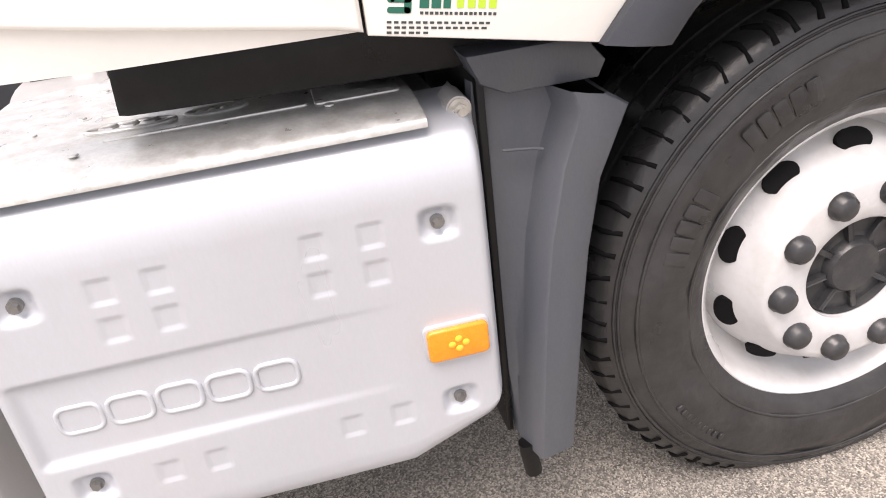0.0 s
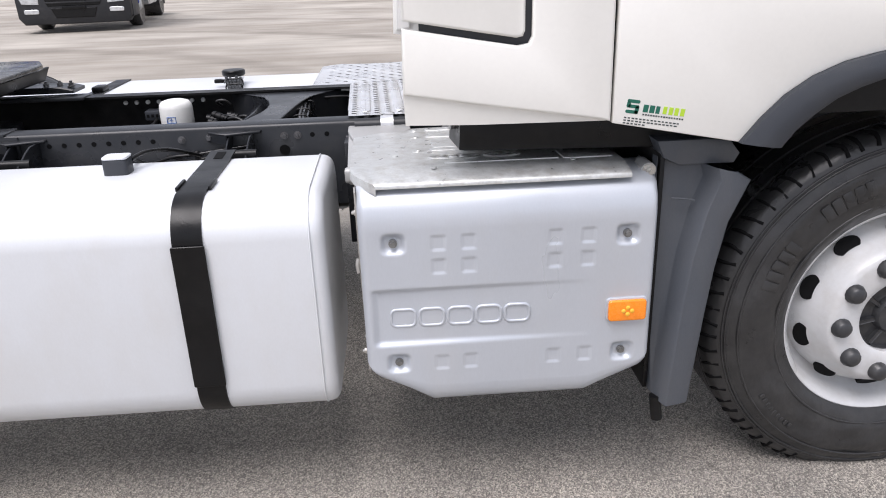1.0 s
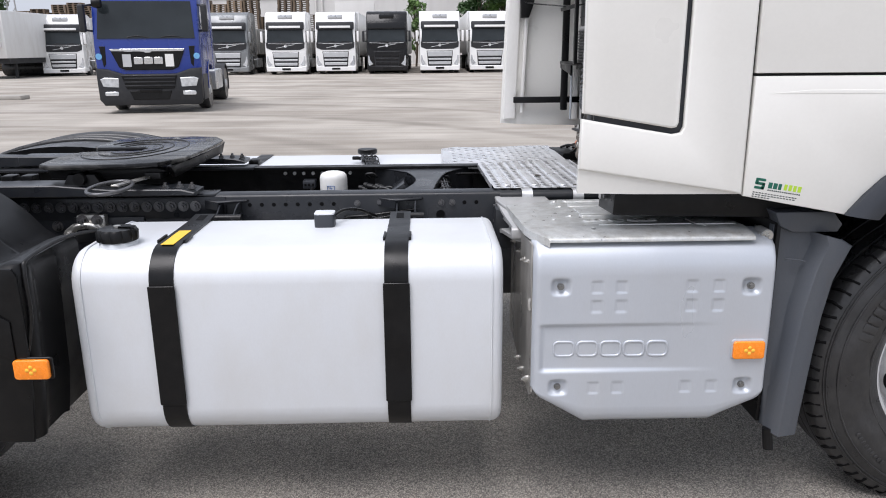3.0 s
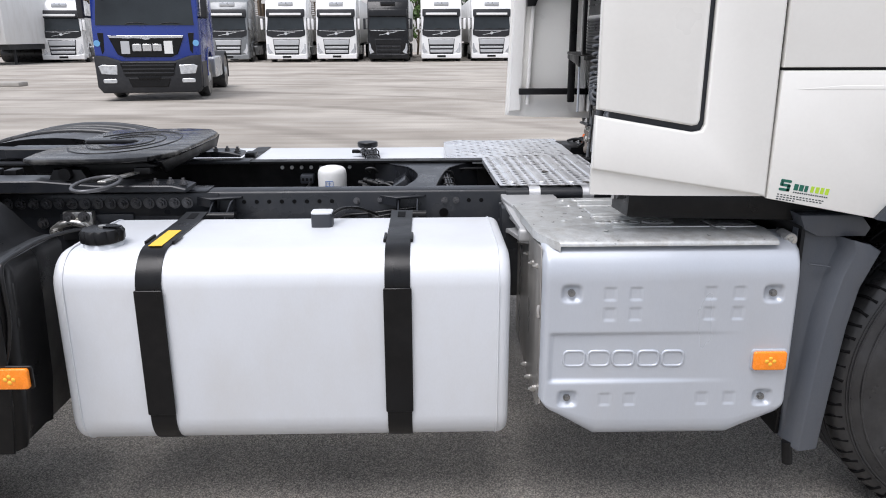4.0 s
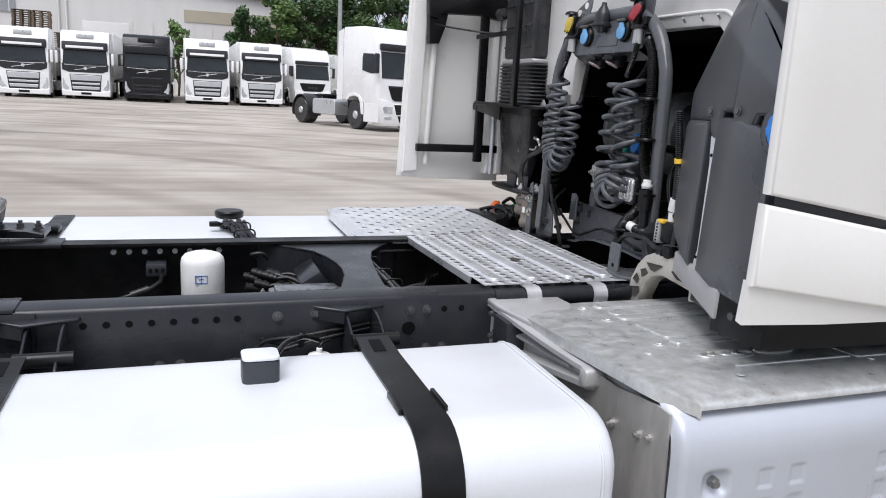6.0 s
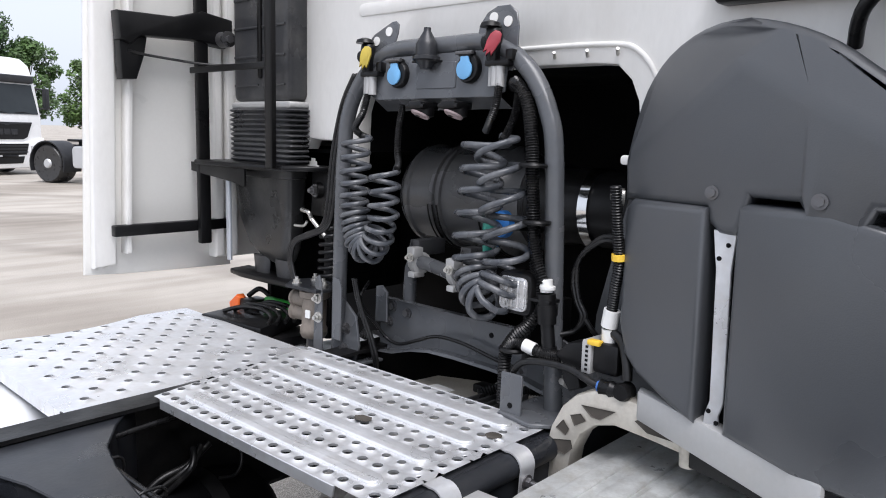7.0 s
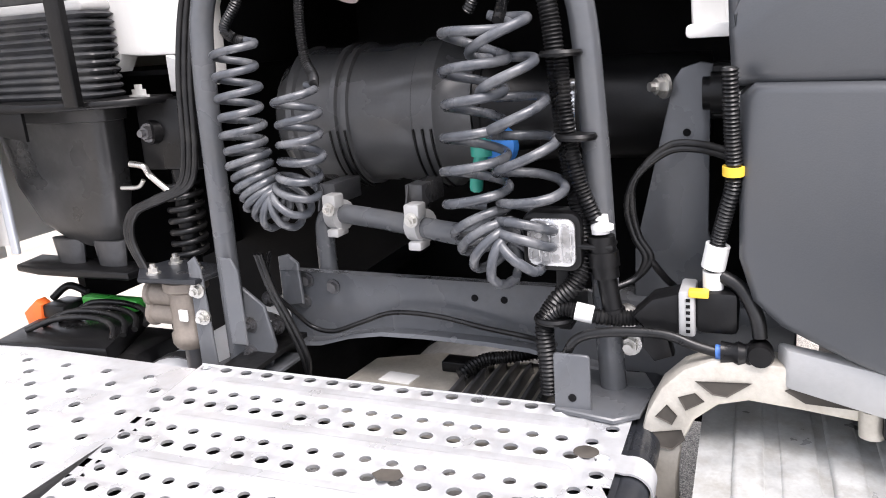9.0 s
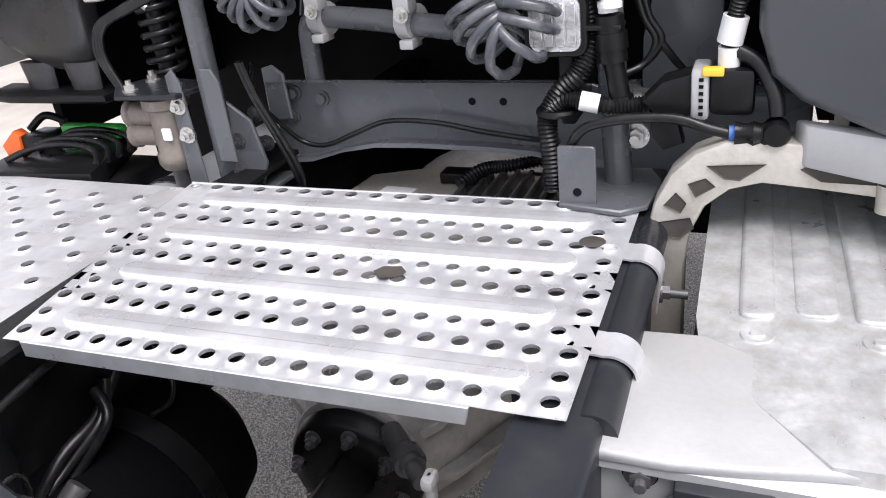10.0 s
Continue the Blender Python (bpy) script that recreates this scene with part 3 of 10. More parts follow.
def battery_box():
    t = thing("battery_box", (-0.13, 1.3, 0.38), "silver battery box with a pressed cover beside the fuel tank", "battery box")
    # the cover: a side profile drawn along x, its lower corners cut off
    bm = fresh()
    side = [(1.16, 0.962), (1.09, 0.961), (1.045, 0.953), (1.012, 0.934), (0.997, 0.905), (0.992, 0.878)]
    side += [(0.9905 - 0.0047 * k / 108, 0.860 - 0.004 * k) for k in range(108)]
    side += [(0.9875, 0.416), (0.992, 0.398), (1.01, 0.383), (1.05, 0.375), (1.10, 0.375)]
    xs = [-0.492, -0.490, -0.486, -0.480, -0.474] + [-0.468 + 0.0042 * k for k in range(163)] + [0.222, 0.229, 0.235, 0.239, 0.242]
    bolts = ((-0.41, 0.822), (0.165, 0.817), (-0.411, 0.497), (0.165, 0.494))
    squares = [(cx + 0.0185, cz) for cx in (-0.319, -0.246, -0.033, 0.048) for cz in (0.820, 0.759, 0.494)]

    def lower(x):
        z = 0.364
        if x < -0.325:
            z += (-0.325 - x) * 0.64
        if x > 0.075:
            z += (x - 0.075) * 0.52
        if x > 0.207:
            z += 0.030 * ((x - 0.207) / 0.035) ** 2
        if x < -0.455:
            z += 0.020 * ((-0.455 - x) / 0.037) ** 2
        return z

    def sunk(x, z):
        d = 0.0
        for bx, bz in bolts:
            q = (((x - bx) / 0.033) ** 4 + ((z - bz) / 0.029) ** 4) ** 0.25
            d = max(d, 0.013 * ramp01((1.0 - q) / 0.50))
        for cx, cz in squares:
            q = max(abs(x - cx) / 0.0185, abs(z - cz) / 0.0205)
            d = max(d, 0.0026 * ramp01((1.0 - q) / 0.24))
        along = min(1.0, max(0.0, (0.09 - x) / 0.5)) * ramp01((x + 0.474) / 0.02)
        d += 0.0105 * along * ramp01((0.705 - z) / 0.012) * ramp01((z - 0.545) / 0.014)
        # a long shallow dent and uneven sheet
        return d + 0.0007 * math.sin(9 * x + 4 * z) * math.sin(11 * z - 3 * x)
    grid = []
    for x in xs:
        e = min(x + 0.492, 0.242 - x)
        inset = 0.026 * (1 - min(1.0, e / 0.017)) ** 2.2
        row = []
        lo = lower(x)
        for y, z in side:
            zz = 0.50 - (0.50 - z) * (0.50 - lo) / 0.125 if z < 0.50 else z
            row.append(bm.verts.new((x, y + inset + sunk(x, zz), zz)))
        grid.append(row)
    for a, b in zip(grid, grid[1:]):
        for k in range(len(side) - 1):
            bm.faces.new((a[k], a[k + 1], b[k + 1], b[k]))
    cover = part("cover", bm, BOXSILVER, t, "silver pressed sheet cover")
    # raised outlines where the maker's name is pressed in
    for k in range(5):
        bm = fresh()
        x0 = -0.425 + k * 0.0715
        pts = rrect(x0, x0 + 0.061, 0.598, 0.644, 0.014, 4)
        line = [(p, 0.9885 + 0.0105 * min(1.0, (0.09 - p) / 0.5), q) for p, q in pts]
        tube(bm, line + line[:2], 0.0042, 8, 1)
        part("raised_mark", bm, BOXSILVER, cover)
    # recessed bolts
    for x, z in ((-0.41, 0.822), (0.165, 0.817), (-0.411, 0.497), (0.165, 0.494)):
        bm = fresh()
        rod(bm, (x, 1.005, z), (x, 0.994, z), 0.0105, n=16)
        rod(bm, (x, 0.994, z), (x, 0.987, z), 0.0080, 0.0072, n=6)
        part("cover_bolt", bm, BOLTGREY, cover)
    # marker lamp
    bm = fresh()
    prism(bm, rrect(0.1175, 0.2225, 0.584, 0.648, 0.010, 4), "y", 0.996, 0.9825, 0.002, 2)
    part("marker_base", bm, BOXSILVER, t, "silver rim of the marker lamp")
    bm = fresh()
    prism(bm, rrect(0.1215, 0.2185, 0.5875, 0.6445, 0.009, 4), "y", 0.983, 0.972, 0.004, 3)
    lens = part("marker_lens", bm, AMBER, t, "amber side marker lens")
    for dx, dz in ((-0.011, 0), (0.011, 0), (0, 0.009), (0, -0.009)):
        bm = fresh()
        lathe(bm, [(0.006, -0.0005), (0.005, -0.0015), (0, -0.002)], (0.170 + dx, 0.972, 0.616 + dz), "y", 12)
        part("diode", bm, AMBERLED, lens)
    # body behind the cover
    bm = fresh()
    o = [(1.02, 0.935), (1.60, 0.925), (1.60, 0.52), (1.06, 0.50), (1.02, 0.52)]
    prism(bm, o, "x", -0.482, 0.232, 0.004, 1)
    part("box_body", bm, CASTGREY, t)
    # galvanised end plate, pressed in soft upright folds
    bm = fresh()
    top = [(1.61, 0.855), (1.45, 0.872), (1.31, 0.897), (1.285, 0.912), (1.262, 0.930), (1.20, 0.926), (1.12, 0.940), (1.06, 0.948), (1.028, 0.945)]
    low = [(1.61, 0.46), (1.45, 0.452), (1.31, 0.448), (1.285, 0.446), (1.262, 0.443), (1.20, 0.436), (1.12, 0.438), (1.06, 0.440), (1.012, 0.470)]
    proud = (0.0, 0.0, 0.002, 0.006, 0.009, 0.003, 0.006, 0.009, 0.007)
    rows = []
    for (ya, za), (yb, zb), d in zip(top, low, proud):
        rows.append([bm.verts.new((-0.489 - d * (0.5 + 0.5 * math.cos(2.2 * u)), ya + (yb - ya) * u, za + (zb - za) * u)) for u in (0, 0.12, 0.3, 0.5, 0.7, 0.88, 1)])
    for a, b in zip(rows, rows[1:]):
        for k in range(6):
            bm.faces.new((a[k], a[k + 1], b[k + 1], b[k]))
    r = bmesh.ops.extrude_face_region(bm, geom=list(bm.faces))
    for v in [g for g in r["geom"] if isinstance(g, bmesh.types.BMVert)]:
        v.co.x += 0.004
    part("end_plate", bm, SIDEPLATE, t, "streaky galvanised end plate")
    for y, z in ((1.472, 0.843), (1.309, 0.849), (1.203, 0.849), (1.111, 0.869), (1.075, 0.879), (1.306, 0.463), (1.213, 0.462), (1.118, 0.466), (1.083, 0.488)):
        bm = fresh()
        bolt(bm, (-0.492, y, z), (-1, 0, 0), 0.0075)
        part("side_bolt", bm, STEEL, t)
    bm = fresh()
    tube(bm, [(-0.496, 1.03, 0.775), (-0.499, 1.026, 0.76), (-0.497, 1.024, 0.74)], 0.006, 8)
    part("edge_clip", bm, SIDEPLATE, t)
    # added dark plate below the slot, keeps the bright ground from showing
    bm = fresh()
    box(bm, -0.55, 0.2, 1.602, 1.685, 0.60, 0.93, 0.004)
    part("mounting_rail", bm, FRAME, t)


battery_box()


# ---- aluminium tread over the battery box ----
def tread_plate():
    t = thing("step_tread", (-0.2, 1.32, 0.95), "worn aluminium step tread on top of the battery box", "step")
    ys = [1.012, 1.016, 1.032, 1.065, 1.10, 1.16, 1.245, 1.255, 1.285, 1.295, 1.36, 1.425, 1.435, 1.465, 1.475, 1.515, 1.525, 1.555, 1.565, 1.59, 1.615]
    xs = [-0.575, -0.568, -0.54, -0.505, -0.47, -0.434, -0.415, -0.405, -0.385, -0.375, -0.30, -0.2, -0.1, 0.0, 0.1, 0.15, 0.172]

    def height(y, x):
        z = 0.984
        if y < 1.10:
            z -= 0.019 * ((1.10 - y) / 0.088) ** 1.6
        if y < 1.014:
            z -= 0.005
        for c in (1.27, 1.45, 1.54):
            if abs(y - c) < 0.016 and (-0.37 < x < 0.16):
                z += 0.002
        if x == -0.575:
            z -= 0.018
        return z

    def place(x, y):
        left = -0.516 + 0.010 * min(1.0, max(0.0, (1.45 - y) / 0.4)) + 0.065 * max(0.0, (1.10 - y) / 0.09) ** 2
        x2 = max(x, left + (x + 0.575) * 0.12) if x < -0.43 else x
        far = 1.615 if x2 > -0.363 else 1.615 + (x2 + 0.363) * 0.72
        return x2, min(y, far + (y - 1.615) * 0.04)
    bm = fresh()
    grid = []
    for x in xs:
        row = []
        for y in ys:
            x2, y2 = place(x, y)
            row.append(bm.verts.new((x2, y2, height(y, x))))
        grid.append(row)
    for a, b in zip(grid, grid[1:]):
        for k in range(len(ys) - 1):
            bm.faces.new((a[k], a[k + 1], b[k + 1], b[k]))
    r = bmesh.ops.extrude_face_region(bm, geom=list(bm.faces))
    for v in [g for g in r["geom"] if isinstance(g, bmesh.types.BMVert)]:
        v.co.z -= 0.006
    part("tread_sheet", bm, TREAD, t)
    # pressed ovals, rivets and ribs
    for cx, cy, rx, ry in ((-0.24, 1.18, 0.065, 0.020), (-0.115, 1.185, 0.045, 0.016)):
        bm = fresh()
        pts = [(cx + rx * math.cos(6.2832 * k / 28), cy + ry * math.sin(6.2832 * k / 28), 0.9855) for k in range(29)]
        tube(bm, pts, 0.0040, 8, 1)
        part("pressed_ring", bm, TREAD, t)
    for k in range(4):
        bm = fresh()
        prism(bm, rrect(-0.145 + 0.018 * k, -0.133 + 0.018 * k, 1.178, 1.192, 0.005, 3), "z", 0.983, 0.988, 0.002, 2)
        part("pressed_dot", bm, TREAD, t)
    for x, y in ((-0.393, 1.223), (-0.30, 1.08), (0.05, 1.10)):
        bm = fresh()
        lathe(bm, [(0.0075, 0.984), (0.007, 0.9865), (0.004, 0.987), (0.0, 0.9865)], (x, y, 0), "z", 14)
        part("rivet", bm, TREAD, t)
    for y, x0, x1 in ((1.27, -0.30, 0.16), (1.455, -0.30, 0.16), (1.558, -0.30, 0.16)):
        bm = fresh()
        prism(bm, rrect(x0, x1, y - 0.017, y + 0.017, 0.012, 4), "z", 0.98, 0.9905, 0.0045, 3)
        part("pressed_rib", bm, TREAD, t)
        bm = fresh()
        lathe(bm, [(0.016, 0.984), (0.015, 0.9862), (0.008, 0.9862), (0.0065, 0.9885), (0.003, 0.989), (0.0, 0.9875)], (x0 - 0.030, y, 0), "z", 18)
        part("rivet", bm, TREAD, t)
    for y0, y1 in ((1.302, 1.418), (1.484, 1.524)):
        bm = fresh()
        prism(bm, rrect(-0.29, 0.16, y0, y1, 0.014, 4), "z", 0.98, 0.9878, 0.003, 3)
        part("pressed_panel", bm, TREAD, t)
    bm = fresh()
    prism(bm, rrect(0.03, 0.158, 1.112, 1.21, 0.010, 4), "z", 0.982, 0.9870, 0.002, 2)
    part("pressed_panel", bm, TREAD, t)
    bm = fresh()
    prism(bm, rrect(-0.27, 0.02, 1.118, 1.128, 0.005, 4), "z", 0.982, 0.9872, 0.0025, 2)
    part("pressed_rib", bm, TREAD, t)
    for k in range(3):
        bm = fresh()
        tube(bm, [(-0.275 + 0.03 * k + 0.012 * math.cos(2.2 * u), 1.168 + 0.008 * u, 0.9855) for u in range(5)], 0.0045, 7, 3)
        part("pressed_swirl", bm, TREAD, t)


set_down(TREADS, tread_plate)


# ---- cast bracket between frame and battery box ----
def step_casting():
    t = thing("step_bracket", (-0.52, 1.70, 0.84), "pale grey cast bracket bolted to the frame rail", "bracket")
    bm = fresh()
    prism(bm, [(-0.345, 1.772), (-0.520, 1.784), (-0.541, 1.755), (-0.540, 1.69), (-0.532, 1.63), (-0.520, 1.57), (-0.510, 1.50), (-0.503, 1.42), (-0.47, 1.42), (-0.40, 1.56), (-0.338, 1.67)], "z", 0.937, 0.951, 0.005, 3)
    part("top_flange", bm, CASTGREY, t)
    # tapering arm: a recessed web between two proud ribs
    top = [(1.765, 0.944), (1.65, 0.940), (1.55, 0.938), (1.45, 0.937), (1.36, 0.938), (1.27, 0.940)]
    mid = [(1.70, 0.893), (1.62, 0.900), (1.53, 0.905), (1.44, 0.908), (1.36, 0.914)]
    low = [(1.765, 0.822), (1.65, 0.846), (1.55, 0.868), (1.45, 0.884), (1.36, 0.897), (1.27, 0.912)]
    bm = fresh()
    prism(bm, top + low[::-1], "x", -0.500, -0.482, 0.003, 2)
    part("arm_web", bm, CASTGREY, t)
    for line, deep, thick in ((top, -0.540, 0.015), (mid, -0.528, 0.010), (low, -0.540, 0.017)):
        bm = fresh()
        rows = []
        for i, (y, z) in enumerate(line):
            x = deep + 0.018 * i / (len(line) - 1)
            rows.append([bm.verts.new(c) for c in ((x, y, z - 0.002), (x, y, z - thick + 0.003), (x + 0.004, y, z - thick), (-0.49, y, z - thick - 0.006), (-0.49, y, z + 0.004), (x + 0.004, y, z))])
        for a, b in zip(rows, rows[1:]):
            for k in range(6):
                bm.faces.new((a[k], a[(k + 1) % 6], b[(k + 1) % 6], b[k]))
        bm.faces.new(rows[0])
        bm.faces.new(rows[-1])
        part("arm_rib", bm, CASTGREY, t)
    bm = fresh()
    prism(bm, rrect(1.255, 1.285, 0.900, 0.941, 0.010, 3), "x", -0.530, -0.47, 0.006, 2)
    part("arm_end", bm, CASTGREY, t)
    bm = fresh()
    prism(bm, [(1.787, 0.945), (1.70, 0.945), (1.684, 0.935), (1.680, 0.905), (1.690, 0.893), (1.680, 0.878), (1.684, 0.850), (1.70, 0.828), (1.787, 0.815)], "x", -0.528, -0.490, 0.008, 3)
    part("frame_flange", bm, CASTGREY, t)
    for z in (0.922, 0.862):
        bm = fresh()
        rod(bm, (-0.51, 1.715, z), (-0.5292, 1.715, z), 0.0165, n=20)
        part("flange_hole", bm, DARK, t)
        bm = fresh()
        bolt(bm, (-0.5285, 1.715, z), (-1, -0.1, 0), 0.0105)
        part("flange_bolt", bm, DARKSTEEL, t)


step_casting()


# ---- front wheel ----
WX, WZ, WR = 0.969, 0.495, 0.532


def front_wheel(truck):
    bm = fresh()
    prof = [(0.300, 1.115), (0.312, 1.093), (0.326, 1.084), (0.34, 1.076), (0.355, 1.0715), (0.37, 1.068), (0.385, 1.0655), (0.40, 1.064), (0.413, 1.064), (0.427, 1.0645), (0.44, 1.066), (0.452, 1.069), (0.464, 1.073), (0.475, 1.078), (0.488, 1.085), (0.500, 1.092), (0.518, 1.102), (WR - 0.006, 1.118), (WR, 1.14), (WR, 1.16), (WR - 0.012, 1.162), (WR - 0.012, 1.168), (WR, 1.17), (WR, 1.22), (WR - 0.012, 1.222), (WR - 0.012, 1.228), (WR, 1.23), (WR, 1.29), (WR - 0.012, 1.292), (WR - 0.012, 1.298), (WR, 1.30), (WR, 1.34), (WR - 0.02, 1.37), (0.48, 1.39), (0.40, 1.40), (0.31, 1.36)]
    lathe(bm, prof, (WX, 0, WZ), "y", 180, cap=False)
    for v in bm.verts:
        # swollen, uneven sidewall and a chipped shoulder
        r, a = math.hypot(v.co.x - WX, v.co.z - WZ), math.atan2(v.co.z - WZ, v.co.x - WX)
        if 0.32 < r < 0.48 and v.co.y < 1.2:
            v.co.y += 0.0034 * math.sin(9 * a + 45 * r) * math.sin(5 * a - 70 * r + 1) + 0.0016 * math.sin(31 * a + 95 * r) * math.sin(13 * a)
        elif r > 0.495 and v.co.y < 1.13:
            v.co.y += 0.0010 * math.sin(47 * a) * math.sin(29 * a + 1)
        if v.co.z < 0.0:
            v.co.z = 0.0
    t = tyre = part("front_wheel", bm, RUBBER, truck, "black worn front tyre on a white steel rim")
    for r, y in ((0.350, 1.0735), (0.455, 1.069), (0.485, 1.0825), (0.492, 1.087)):
        bm = fresh()
        tube(bm, [(WX + r * math.cos(6.2832 * k / 72), y, WZ + r * math.sin(6.2832 * k / 72)) for k in range(73)], 0.0035, 5, 1)
        part("sidewall_ridge", bm, RUBBER, tyre)
    # tread blocks and sipes on the shoulder
    rnd = random.Random(3)
    for k in range(72):
        a = radians(k * 5 + rnd.uniform(-0.3, 0.3))
        if not 60 < k * 5 < 290:
            continue
        bm = fresh()
        c, s = math.cos(a), math.sin(a)
        w = 0.0022
        p = [Vector((WX + (WR - 0.03) * c, 1.094, WZ + (WR - 0.03) * s)), Vector((WX + (WR - 0.004) * c, 1.117, WZ + (WR - 0.004) * s)), Vector((WX + (WR - 0.003) * math.cos(a + 0.02), 1.15, WZ + (WR - 0.003) * math.sin(a + 0.02)))]
        if min(q.z for q in p) > 0.01:
            for j, q in enumerate(p):
                q += Vector((-s, 0, c)) * rnd.uniform(-0.006, 0.006)
            tube(bm, p, rnd.uniform(0.0035, 0.0062), 5, 3)
            part("tread_sipe", bm, DARK, tyre)
        else:
            bm.free()
    # raised sidewall marks in place of writing
    for a0, n, r in ((112, 5, 0.408), (146, 5, 0.404), (212, 9, 0.425)):
        for k in range(n):
            a = radians(a0 + k * (4.2 if n < 9 else 2.4))
            bm = fresh()
            h, w = (0.046, 0.026) if n < 9 else (0.016, 0.010)
            m = Matrix.Translation((WX + r * math.cos(a), 1.0655 if r < 0.41 else 1.0665, WZ + r * math.sin(a))) @ Matrix.Rotation(-(a - radians(90)), 4, "Y")
            prism(bm, rrect(-w / 2, w / 2, -h / 2, h / 2, 0.004, 2), "y", -0.0042, 0.002, 0.0018, 2, m)
            part("sidewall_mark", bm, RUBBER, tyre)
    # rim: lip, well and conical disc with hand holes
    bm = fresh()
    lathe(bm, [(0.305, 1.118), (0.316, 1.108), (0.317, 1.098), (0.308, 1.095), (0.299, 1.103), (0.288, 1.125), (0.282, 1.175), (0.262, 1.195), (0.255, 1.2)], (WX, 0, WZ), "y", 80, cap=False)
    part("rim", bm, RIM, t)
    bm = fresh()
    k = 120
    prof = [(0.258, 1.20), (0.250, 1.165), (0.238, 1.135), (0.225, 1.112), (0.212, 1.090), (0.203, 1.074), (0.196, 1.066), (0.185, 1.063), (0.140, 1.063), (0.118, 1.065), (0.110, 1.072), (0.108, 1.11)]
    lathe(bm, prof, (WX, 0, WZ), "y", k, cap=False)
    part("wheel_disc", bm, RIM, t)
    for i in range(10):
        a = radians(18 + 36 * i)
        bm = fresh()
        rr, y = 0.240, 1.137
        out = Vector((math.cos(a) * 0.62, -0.78, math.sin(a) * 0.62)).normalized()
        c = Vector((WX + rr * math.cos(a), y, WZ + rr * math.sin(a)))
        tang = Vector((-math.sin(a), 0, math.cos(a)))
        ring = []
        rad = out.cross(tang)
        for u in range(20):
            b = 6.2832 * u / 20
            ring.append(bm.verts.new(c + out * 0.0045 + tang * 0.036 * math.cos(b) + rad * 0.024 * math.sin(b)))
        deep = [bm.verts.new(v.co - out * 0.010 + (v.co - c) * 0.05) for v in ring]
        for u in range(20):
            bm.faces.new((ring[u], ring[(u + 1) % 20], deep[(u + 1) % 20], deep[u]))
        bm.faces.new(ring)
        part("hand_hole", bm, DARK, t)
        bm = fresh()
        a2 = radians(36 * i + 6)
        p = Vector((WX + 0.1675 * math.cos(a2), 1.062, WZ + 0.1675 * math.sin(a2)))
        lathe(bm, [(0.028, 0.001), (0.028, -0.004), (0.0255, -0.007), (0.0235, -0.017), (0.016, -0.023), (0.0, -0.025)], p, "y", 14)
        part("wheel_nut", bm, DUSTBLACK, t, "black plastic wheel nut cap")
    # hub
    bm = fresh()
    lathe(bm, [(0.112, 1.10), (0.106, 1.085), (0.102, 1.10), (0.085, 1.105), (0.060, 1.098), (0.055, 1.085), (0.050, 1.078), (0.0, 1.078)], (WX, 0, WZ), "y", 40)
    part("hub", bm, DUSTBLACK, t)
    for i in range(8):
        a = radians(45 * i + 12)
        bm = fresh()
        m = Matrix.Translation((WX, 0, WZ)) @ Matrix.Rotation(-a, 4, "Y")
        box(bm, 0.052, 0.104, 1.088, 1.106, -0.006, 0.006, 0.002, 1, m)
        part("hub_rib", bm, DUSTBLACK, t)



